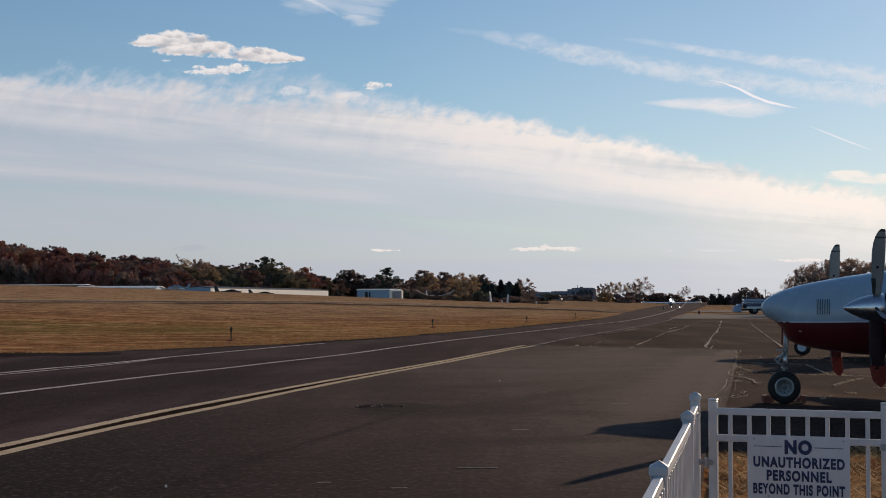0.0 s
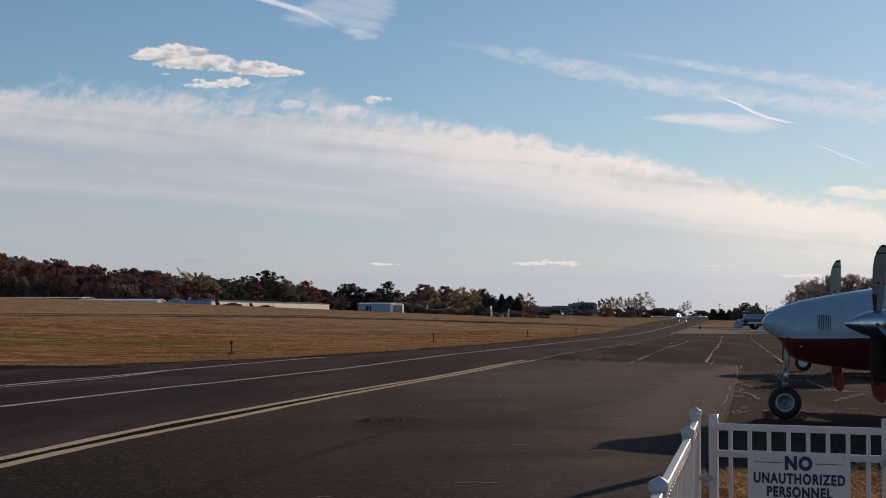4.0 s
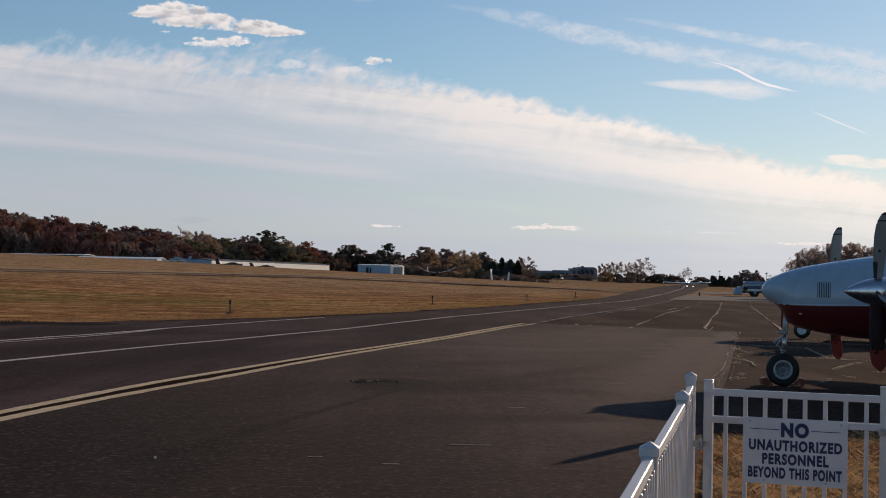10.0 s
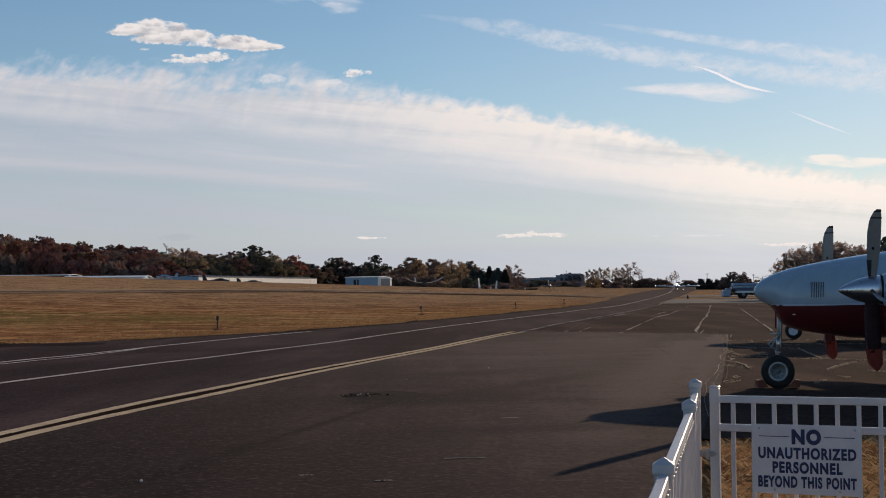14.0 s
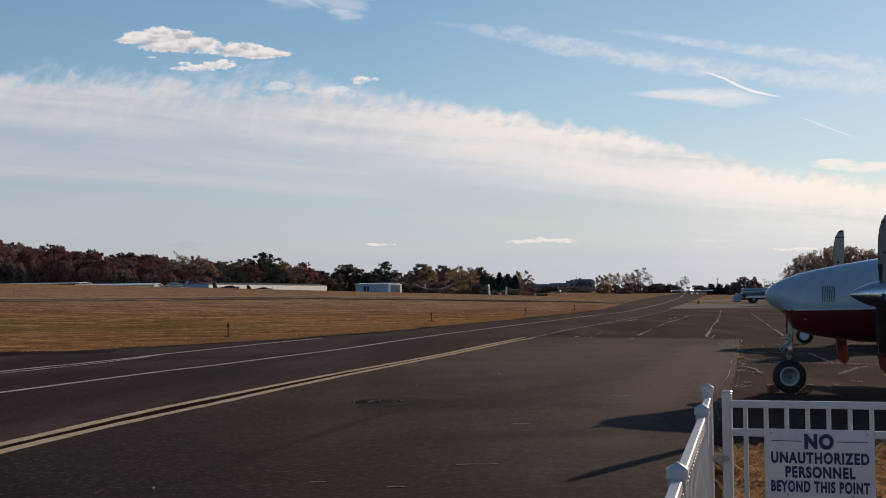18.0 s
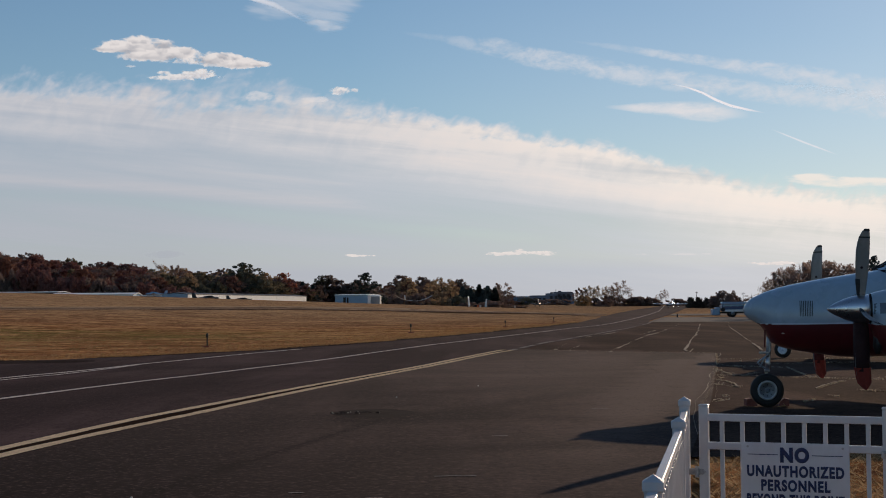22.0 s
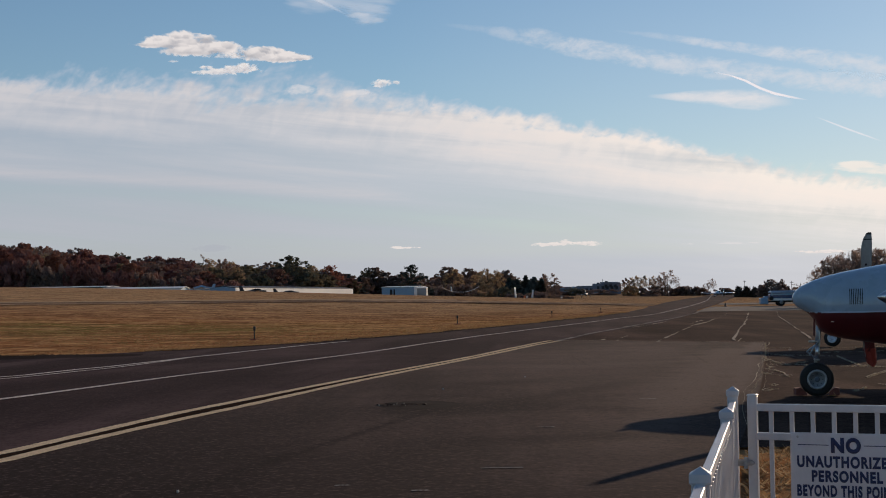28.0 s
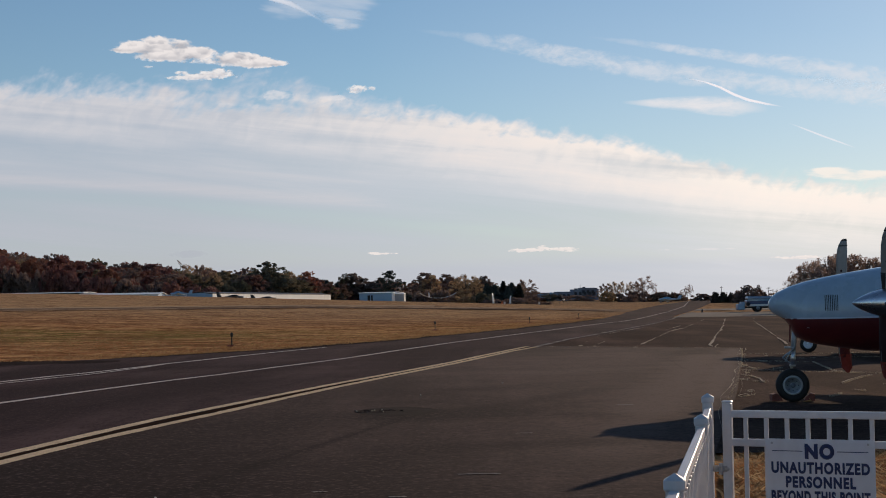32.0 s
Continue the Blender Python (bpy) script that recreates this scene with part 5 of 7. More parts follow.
def bank_material():
    """Thin sheet cloud: a ribbed and hooked upper edge, long streaks within."""
    k, uv, x, y = cloud_nodes("cloud_bank")
    place, tone = layer_of(k, "Place"), layer_of(k, "Tone")
    d = k.n("SeparateXYZ", Vector=place).outputs[1]
    tones = k.n("SeparateXYZ", Vector=tone)
    band, soft = tones.outputs[0], tones.outputs[1]
    rib = k.noise(lean_map(k, place, 20.0, 60.0, 0.6), 1.0, 2.0, 0.45, 0.5)
    hook = k.noise(lean_map(k, place, 44.0, 34.0, 0.7), 1.0, 3.0, 0.5, 0.7)
    fine = k.noise(lean_map(k, place, 15.0, 13.0, 0.5), 1.0, 2.0, 0.5, 0.5)
    lump = k.noise(lean_map(k, place, 150.0, 50.0), 1.0, 3.0, 0.5, 0.5)
    rag = k.math("ADD", k.math("MULTIPLY", k.math("SUBTRACT", rib, 0.5), 0.42), k.math("MULTIPLY", k.math("SUBTRACT", hook, 0.5), 1.25))
    rag = k.math("ADD", rag, k.math("MULTIPLY", k.math("SUBTRACT", fine, 0.5), 0.50))
    rag = k.math("ADD", rag, k.math("MULTIPLY", k.math("SUBTRACT", lump, 0.5), 1.1))
    q = k.math("ADD", k.math("DIVIDE", d, soft), rag)
    top = soft_ramp(k, q, -0.36, 0.62)
    slope = k.n("CombineXYZ", X=x, Y=k.math("MULTIPLY_ADD", x, -0.115, y)).outputs[0]
    streak = k.noise(lean_map(k, slope, 560.0, 40.0), 1.0, 5.0, 0.52, 0.5)
    thread = k.noise(lean_map(k, slope, 150.0, 11.0), 1.0, 5.0, 0.6, 0.5)
    grain = k.noise(lean_map(k, place, 34.0, 46.0, 0.5), 1.0, 4.0, 0.5, 0.8)
    lines = k.math("ADD", k.math("MULTIPLY", k.math("SUBTRACT", streak, 0.5), 1.9), k.math("MULTIPLY", k.math("SUBTRACT", thread, 0.5), 0.40))
    lines = k.math("ADD", lines, k.math("MULTIPLY", k.math("MULTIPLY", k.math("SUBTRACT", grain, 0.5), 0.9), k.ramp(d, 30.0, 150.0, 1.0, 0.0)))
    lines = k.math("ADD", lines, band)
    near = k.ramp(d, 10.0, 140.0, 1.0, 0.0)
    body = k.math("ADD", k.math("MULTIPLY_ADD", near, 0.10, 0.80), k.math("MULTIPLY", lines, 0.20))
    body = k.math("MAXIMUM", body, k.ramp(y, 330.0, 450.0, 0.0, 0.93))
    a = k.math("MULTIPLY", top, k.math("MINIMUM", body, 0.97), clamp=True)
    mist = k.math("MULTIPLY", k.ramp(x, 600.0, 1700.0, 0.0, 0.40), k.ramp(d, -260.0, -40.0, 0.35, 1.0))
    warm = k.ramp(x, 250.0, 1300.0)
    c = k.mix(warm, (0.530, 0.540, 0.598), (0.690, 0.680, 0.725))
    c = k.mix(k.ramp(d, 15.0, 150.0, 0.95, 0.0), c, k.mix(warm, (0.690, 0.660, 0.670), (1.040, 0.905, 0.800)))
    c = k.mix(k.ramp(lines, -0.55, 0.15, 0.75, 0.0), c, k.mix(warm, (0.430, 0.455, 0.530), (0.560, 0.560, 0.590)))
    c = k.mix(k.ramp(lines, 0.10, 0.70, 0.0, 0.75), c, k.mix(warm, (0.700, 0.655, 0.660), (0.980, 0.860, 0.780)))
    low = k.mix(k.ramp(x, 0.0, 1300.0), (0.355, 0.372, 0.425), (0.525, 0.560, 0.640))
    c = k.mix(k.ramp(d, 90.0, 230.0, 0.0, 0.80), c, k.mix(k.ramp(y, 400.0, 510.0), k.mix(warm, (0.440, 0.465, 0.535), (0.535, 0.575, 0.655)), low))
    c = k.mix(k.ramp(x, -150.0, 450.0, 0.16, 0.0), c, (0.40, 0.425, 0.50))
    c = k.mix(top, (0.600, 0.625, 0.720), c)
    return cloud_finish(k, c, k.math("MAXIMUM", a, mist), 1.03)


def puff_material(name, top, under, cell, amount, at, softness, most, lean=0.0, stretch=1.6):
    """Cloud whose body is a field stored on the mesh; its edge is eaten by noise."""
    k, uv, x, y = cloud_nodes(name)
    field = k.n("SeparateXYZ", Vector=layer_of(k, "Place"))
    f, depth = field.outputs[0], field.outputs[1]
    big = k.noise(lean_map(k, uv, cell * stretch, cell, lean), 1.0, 2.0, 0.5, 0.5)
    fine = k.noise(lean_map(k, uv, cell * 0.38 * stretch, cell * 0.38, lean), 1.0, 2.0, 0.5, 0.4)
    n = k.math("ADD", k.math("MULTIPLY", k.math("SUBTRACT", big, 0.5), 1.6), k.math("MULTIPLY", k.math("SUBTRACT", fine, 0.5), 0.65))
    q = k.math("ADD", f, k.math("MULTIPLY", n, amount))
    a = k.math("MULTIPLY", soft_ramp(k, q, at - softness, at + softness), most, clamp=True)
    shade = k.math("ADD", depth, k.math("MULTIPLY", k.math("SUBTRACT", big, 0.5), -2.6))
    shade = k.math("MULTIPLY", k.ramp(shade, -0.55, 0.65), soft_ramp(k, f, at - 0.1, at + 0.6))
    return cloud_finish(k, k.mix(shade, top, under), a)


PUFF_R = itertools.count(0, 6)


def puff(name, lobes, mat, label, step=3.0, margin=12.0):
    """A cloud from rounded lobes: x, y, half length, height above and depth below the middle."""
    r = SKY_R - 20 - next(PUFF_R)
    x0 = min(x - rx for x, y, rx, up, dn in lobes) - margin
    x1 = max(x + rx for x, y, rx, up, dn in lobes) + margin
    y0 = min(y - up for x, y, rx, up, dn in lobes) - margin
    y1 = max(y + dn for x, y, rx, up, dn in lobes) + margin
    nx, ny = int((x1 - x0) / step) + 2, int((y1 - y0) / step) + 2
    verts, uvs, places, faces = [], [], [], []
    for j in range(ny):
        for i in range(nx):
            px, py = x0 + i * step, y0 + j * step
            total, best, depth = 0.0, -9.0, 0.0
            for x, y, rx, up, dn in lobes:
                e = (py - y) / (dn if py > y else up)
                f = 1 - ((px - x) / rx) ** 2 - e * e
                total += math.exp(4 * max(-4.0, f))
                if f > best:
                    best, depth = f, e
            verts.append(sky_point(px, py, r))
            uvs.append((px, py))
            places.append((max(-1.5, math.log(total) / 4), depth))
    for j in range(ny - 1):
        for i in range(nx - 1):
            a = j * nx + i
            faces.append((a, a + nx, a + nx + 1, a + 1))
    return cloud_object(name, verts, faces, uvs, mat, label, places)


def ribbon_material(name, color, cell, amount, at, softness=0.25, most=0.9, under=None, stretch=2.0, tilt=12, ends=1.0):
    """Wisps within a ribbon: cell is the size of its lumps, amount how far they eat into it."""
    k, uv, u, v = cloud_nodes(name)
    place = k.t.nodes.new("ShaderNodeUVMap")
    place.uv_map = "Place"
    pl = place.outputs[0]
    big = k.noise(uv_map(k, pl, (1 / (cell * stretch), 1 / cell), tilt), 1.0, 6.0, 0.62, 0.5)
    fine = k.noise(uv_map(k, pl, (3.3 / (cell * stretch), 3.3 / cell), tilt + 14), 1.0, 5.0, 0.65, 0.3)
    body = k.math("SUBTRACT", 1.0, k.math("MULTIPLY", v, v))
    n = k.math("ADD", k.math("MULTIPLY", big, 0.76), k.math("MULTIPLY", fine, 0.24))
    q = k.math("ADD", k.math("MULTIPLY", body, 0.62), k.math("MULTIPLY", k.math("SUBTRACT", n, 0.5), amount))
    m = k.n("MapRange", Value=q)
    m.interpolation_type = "SMOOTHSTEP"
    m.inputs[1].default_value, m.inputs[2].default_value = at - softness, at + softness
    a = k.math("MULTIPLY", k.math("MULTIPLY", m.outputs[0], most), k.math("MULTIPLY", k.ramp(body, 0.0, 0.3), k.ramp(u, 0.0, ends)), clamp=True)
    c = color
    if under:
        c = k.mix(k.ramp(k.math("ADD", k.math("MULTIPLY", v, 0.36), big), 0.22, 0.66), under, color)
    return cloud_finish(k, (*c, 1) if isinstance(c, tuple) and len(c) == 3 else c, a)


def ribbon(name, pts, widths, mat, label, seed=0.0, r=SKY_R):
    """A band of the far sky along points; v = 1 on its upper side."""
    pts = [Vector((*p, 0)) for p in pts]
    line, ws = [], []
    for i in range(len(pts) - 1):
        n = max(2, int((pts[i + 1] - pts[i]).length / 12))
        for k in range(n):
            line.append(pts[i].lerp(pts[i + 1], k / n))
            ws.append(widths[i] + (widths[i + 1] - widths[i]) * k / n)
    line.append(pts[-1])
    ws.append(widths[-1])
    verts, uvs, faces, places, run = [], [], [], [], 0.0
    for i, p in enumerate(line):
        d = (line[min(i + 1, len(line) - 1)] - line[max(i - 1, 0)]).normalized()
        nrm = Vector((d.y, -d.x, 0))
        if i:
            run += (p - line[i - 1]).length
        end = min(i, len(line) - 1 - i) / max(2.0, len(line) * 0.22)
        fade = min(1.0, 0.55 + 0.45 * end)
        for k in range(7):
            v = k / 3 - 1
            q = p + nrm * v * ws[i] * fade
            verts.append(sky_point(q.x, q.y, r))
            uvs.append((min(1.0, end), v))
            places.append((q.x + seed, q.y))
    for i in range(len(line) - 1):
        for k in range(6):
            faces.append((i * 7 + k, i * 7 + k + 1, i * 7 + k + 8, i * 7 + k + 7))
    return cloud_object(name, verts, faces, uvs, mat, label, places)


# The bank's upper edge, and streaks within it: line, half width, strength (grey below zero).
BANK_EDGE = [(-1100, 70), (-400, 100), (-85, 108), (17, 107), (120, 112), (220, 124), (325, 122), (425, 131), (545, 141), (625, 156), (695, 165), (775, 180), (875, 196), (965, 211), (1045, 223), (1085, 234),
             (1125, 242), (1165, 259), (1225, 271), (1255, 280), (1325, 292), (1395, 299), (1500, 304), (1640, 318), (1710, 328), (2500, 430)]
BANK_STREAKS = [([(-700, 235), (-83, 298), (221, 322), (675, 369), (1100, 400)], 15, -0.85), ([(-700, 212), (-83, 276), (221, 297), (524, 323), (850, 352)], 11, 0.60), ([(-700, 330), (100, 372), (500, 386), (800, 398)], 14, 0.30),
                ([(-700, 175), (-83, 205), (300, 235), (600, 262)], 12, -0.22), ([(600, 235), (900, 290), (1250, 325), (1700, 352)], 26, 0.35), ([(500, 330), (900, 350), (1200, 372), (1600, 395)], 16, -0.25)]


def bank_streak(x, y):
    total = 0.0
    for line, half, much in BANK_STREAKS:
        e = (y - interp(x, line)) / half
        ends = smooth_step(line[0][0], line[0][0] + 200, x) * (1 - smooth_step(line[-1][0] - 300, line[-1][0], x))
        total += much * ends * math.exp(-e * e)
    return total


nx_, ny_ = 150, 90
bank_v, bank_uv, bank_f, bank_place, bank_tone = [], [], [], [], []
for j in range(ny_ + 1):
    for i in range(nx_ + 1):
        x, y = -1100 + 3600 * i / nx_, 512 - 760 * j / ny_
        bank_v.append(sky_point(x, y, 4400))
        bank_uv.append((x, y))
        bank_place.append((x, y - interp(x, BANK_EDGE)))
        bank_tone.append((bank_streak(x, y), interp(x, [(0, 46), (200, 54), (330, 90), (500, 72), (700, 46), (1000, 34), (1250, 42), (1600, 55)])))
for j in range(ny_):
    for i in range(nx_):
        a = j * (nx_ + 1) + i
        bank_f.append((a, a + 1, a + nx_ + 2, a + nx_ + 1))
cloud_bank = cloud_object("cloud_bank", bank_v, bank_f, bank_uv, bank_material(), "broad pale bank of thin cloud with a feathered edge", bank_place, bank_tone)

CIRRUS = ribbon_material("cirrus", (0.78, 0.765, 0.79), 22, 2.4, 0.50, 0.50, 0.60, None, 1.9, 18)
LENS = ribbon_material("lens_cloud", (0.8765, 0.8189, 0.8099), 16, 1.2, 0.40, 0.46, 0.80, None, 3.5, 6)
TRAIL = ribbon_material("trail", (1, 0.9019, 0.9068), 12, 0.6, 0.30, 0.30, 0.85)
FRESH = ribbon_material("fresh_trail", (1, 0.95, 0.95), 12, 0.2, 0.25, 0.2, 1.0, None, 2.0, 12, 0.3)
OLD_TRAIL = ribbon_material("old_trail", (0.86, 0.84, 0.88), 9, 0.9, 0.34, 0.36, 0.72, None, 1.4)
LOW = puff_material("low_cloud", (0.94, 0.84, 0.79), (0.80, 0.72, 0.70), 7.0, 1.5, 0.50, 0.30, 0.80, 0.0, 2.4)
FAINT = puff_material("faint_low_cloud", (0.80, 0.76, 0.76), (0.74, 0.71, 0.72), 7.0, 1.5, 0.50, 0.40, 0.55, 0.0, 3.0)
DULL = puff_material("dull_cloud", (0.4387, 0.4587, 0.5168), (0.4387, 0.4587, 0.5168), 14, 0.8, 0.35, 0.4, 0.5)
PUFF = puff_material("puff", (0.88, 0.81, 0.78), (0.47, 0.455, 0.48), 17.0, 1.5, 0.34, 0.36, 0.93)
SCRAP = puff_material("cloud_scrap", (0.93, 0.86, 0.82), (0.66, 0.62, 0.64), 9.0, 1.4, 0.42, 0.42, 0.85)
WISP = puff_material("cloud_wisp", (0.80, 0.77, 0.78), (0.74, 0.72, 0.73), 13.0, 1.2, 0.45, 0.55, 0.62)
RAG = puff_material("veil_rag", (0.74, 0.74, 0.78), (0.72, 0.72, 0.76), 13.0, 1.2, 0.45, 0.60, 0.38)
GLOW = puff_material("lit_wisp", (1.02, 0.90, 0.80), (0.98, 0.87, 0.78), 13.0, 1.1, 0.42, 0.50, 0.75, 0.0, 4.0)
FAN = puff_material("veil_fan", (0.66, 0.69, 0.76), (0.66, 0.69, 0.76), 18.0, 0.9, 0.50, 0.62, 0.46, -2.4, 3.0)
high_clouds = [
    ribbon("cirrus", [(690, 23), (775, 36), (825, 46), (875, 53), (925, 69), (1025, 86), (1125, 106), (1225, 119), (1325, 135), (1430, 147), (1560, 166), (1760, 200)], [5, 12, 20, 22, 20, 22, 22, 22, 20, 24, 28, 28], CIRRUS, "long streak of feathery high cloud", 0),
    ribbon("cirrus", [(1000, 42), (1085, 54), (1165, 68), (1255, 82), (1345, 97), (1425, 110), (1560, 134), (1800, 165)], [4, 10, 10, 12, 20, 22, 24, 26], CIRRUS, "second streak of feathery high cloud", 700),
    ribbon("cirrus", [(1058, 160), (1160, 164), (1240, 170), (1316, 176)], [5, 14, 22, 12], LENS, "lens of white high cloud", 300),
    puff("veil_cloud", [(535, -42, 85, 26, 40), (590, -52, 42, 24, 46), (565, -4, 42, 24, 26), (480, -22, 60, 22, 22)], FAN, "thin fan of high cloud beside the vapour trail"),
    puff("cloud_scrap", [(572, 14, 26, 7, 7), (548, 4, 24, 5, 6)], RAG, "bright rag of high cloud"),
    ribbon("contrail", [(1172, 119), (1204, 126), (1231, 136), (1257, 150), (1282, 160), (1316, 168), (1342, 173)], [1.2, 1.8, 2.6, 3.2, 3.0, 2.6, 1.6], TRAIL, "short bright vapour trail", 0),
    ribbon("contrail", [(1352, 202), (1410, 226), (1470, 249)], [1.6, 2.2, 1.8], OLD_TRAIL, "faint thin vapour trail", 0),
    ribbon("contrail", [(210, -118), (311, -80), (371, -59), (420, -44), (470, -29), (530, 5)], [6, 7, 7, 6, 6, 4], OLD_TRAIL, "bright fraying vapour trail", 40),
    ribbon("contrail", [(1592, 40), (1603, 50), (1618, 63)], [2.6, 3.2, 2.8], FRESH, "short bright vapour trail", 70),
    puff("cirrus", [(1420, 288, 50, 7, 9), (1500, 296, 110, 9, 12), (1640, 308, 90, 9, 12)], GLOW, "pale streak over the cloud bank"),
]
puffs = [
    puff("cumulus_cloud", [(215, 47, 60, 20, 16), (283, 58, 48, 17, 18), (168, 48, 30, 6, 6), (225, 35, 28, 9, 14), (272, 40, 28, 8, 14), (188, 38, 18, 7, 10), (308, 53, 24, 9, 12), (240, 60, 60, 12, 12)], PUFF, "small white cumulus cloud"),
    puff("cumulus_cloud", [(354, 69, 40, 14, 13), (402, 76, 50, 10, 12), (376, 62, 18, 8, 12), (395, 67, 18, 9, 12), (438, 79, 26, 5, 6)], PUFF, "small white cumulus cloud"),
    puff("cumulus_cloud", [(306, 100, 66, 6, 7), (338, 93, 28, 9, 12), (316, 95, 22, 6, 10), (272, 92, 14, 4, 5)], SCRAP, "ragged white cloud scrap"),
    puff("cumulus_cloud", [(585, 128, 22, 8, 7), (612, 127, 9, 5, 5)], SCRAP, "small bright cloud scrap"),
    puff("cumulus_cloud", [(211, 80, 12, 3, 3), (442, 135, 30, 9, 10), (545, 142, 26, 6, 6)], WISP, "faint cloud scraps"),
]
low_clouds = [
    puff("low_cloud", [(868, 420, 42, 4, 4), (892, 416, 16, 6, 7), (930, 419, 36, 5, 5)], LOW, "flat bright cloud near the horizon", 1.5, 4),
    puff("low_cloud", [(612, 421, 30, 2.2, 2.6), (596, 420, 14, 2, 2)], LOW, "small flat cloud near the horizon", 1.5, 4),
    puff("low_cloud", [(1358, 440, 44, 4, 4), (1332, 441, 26, 3, 3), (1304, 439, 10, 2.4, 2.4)], LOW, "flat bright cloud near the horizon", 1.5, 4),
    puff("low_cloud", [(1110, 423, 17, 2.2, 2.2)], FAINT, "small flat cloud near the horizon", 1.5, 4),
    puff("low_cloud", [(1185, 423, 38, 1.8, 1.8), (1222, 423, 16, 1.8, 1.8)], FAINT, "small flat cloud near the horizon", 1.5, 4),
    puff("dull_cloud", [(266, 416, 34, 7, 8)], DULL, "small grey-blue cloud", 2, 6),
]

# ---- trees ----
def cards(centres, rnd, size, spread, count):
    """Leaf clumps: many small tilted four-sided cards round centres."""
    verts, faces = [], []
    for c, r in centres:
        for _ in range(count):
            d = Vector((rnd.gauss(0, 1), rnd.gauss(0, 1), rnd.gauss(0, 1))).normalized() * r * rnd.uniform(0.35, 1.0) ** 0.6
            p = c + Vector((d.x, d.y, d.z * spread))
            a = Vector((rnd.uniform(-1, 1), rnd.uniform(-1, 1), rnd.uniform(-1, 1))).normalized()
            b = a.orthogonal().normalized()
            s, t = size * rnd.uniform(0.5, 1.2), size * rnd.uniform(0.5, 1.2)
            o = len(verts)
            verts += [p - a * s - b * t * 0.4, p + b * t - a * 0.2 * s, p + a * s + b * t * 0.3, p - b * t + a * s * 0.2]
            faces.append((o, o + 1, o + 2, o + 3))
    return verts, faces


def limbs(rnd, height, crown_from, reach, depth=3, n0=7, upright=0.5, r0=0.025):
    """A trunk with limbs that fork; returns the wood and the limbs' ends."""
    geos, ends = [], []
    geos.append(tube([(0, 0, -0.3), (0.05, 0, height * 0.3), (-0.08, 0.05, height * 0.6), (0.05, 0, height * 0.92)], [height * r0, height * r0 * 0.8, height * r0 * 0.5, height * r0 * 0.15], 7))
    ends.append(Vector((0.05, 0, height * 0.92)))

    def fork(p, d, length, rad, level):
        q = p + d * length
        mid = p.lerp(q, 0.5) + Vector((rnd.uniform(-1, 1), rnd.uniform(-1, 1), rnd.uniform(-0.5, 1))) * length * 0.08
        geos.append(tube([p, mid, q], [rad, rad * 0.75, rad * 0.45], 5 if level > 1 else 4))
        ends.append(q)
        if level > 0:
            for _ in range(rnd.choice((2, 3))):
                nd = (d + Vector((rnd.uniform(-1, 1), rnd.uniform(-1, 1), rnd.uniform(-0.3, 0.9))) * 0.75).normalized()
                fork(q, nd, length * rnd.uniform(0.5, 0.75), rad * 0.5, level - 1)

    for i in range(n0):
        z = height * (crown_from + (0.85 - crown_from) * i / n0)
        a = i * 2.4 + rnd.uniform(-0.5, 0.5)
        d = Vector((math.cos(a), math.sin(a), upright + rnd.uniform(-0.1, 0.3))).normalized()
        fork(Vector((0, 0, z)), d, reach * rnd.uniform(0.4, 0.62) * (1.1 - 0.5 * i / n0), height * r0 * 0.4, depth - 1)
    return join(*geos), ends


def broad_tree(seed, leaf, label, height=14.0, width=9.0, clumps=60, per=34, size=0.50, low=0.14, ragged=0.0):
    rnd = random.Random(seed)
    ob = thing("tree", Matrix.Translation((0, -900, 0)), label, "tree")
    wood, ends = limbs(rnd, height * 0.9, low + 0.1, width * 0.5, 2, 7)
    piece("trunk", wood, MAT["bark"], ob, "grey-brown trunk and limbs")
    centres = []
    while len(centres) < int(clumps * 1.8):
        v = Vector((rnd.uniform(-1, 1), rnd.uniform(-1, 1), rnd.uniform(-1, 1)))
        if v.length > 1 or (v.length < 0.45 and rnd.random() < 0.6):
            continue
        z = height * (low + (1 - low) * (v.z + 1) / 2)
        k = width / 2 * (1 - 0.25 * max(0, v.z)) * rnd.uniform(0.85, 1.12)
        centres.append((Vector((v.x * k, v.y * k, z)), rnd.uniform(0.5, 1.1) * (1 - ragged * rnd.random())))
    piece("crown", cards(centres, rnd, size * 0.56, 0.8, int(per * 1.3)), LEAF[leaf], ob, "", False)
    return ob


def bare_tree(seed, leaf, label, height=13.0, width=9.0, per=11, size=0.15, n0=12, girth=0.018):
    rnd = random.Random(seed)
    ob = thing("bare_tree", Matrix.Translation((0, -900, 0)), label, "tree")
    wood, ends = limbs(rnd, height * 0.95, 0.22, width * 0.55, 4, n0, 0.55, girth)
    piece("trunk", wood, MAT["bark"], ob, "dark bare branches")
    piece("crown", cards([(e, 0.5) for e in ends], rnd, size, 1.0, per), LEAF[leaf], ob, "thin remnant of leaves")
    return ob


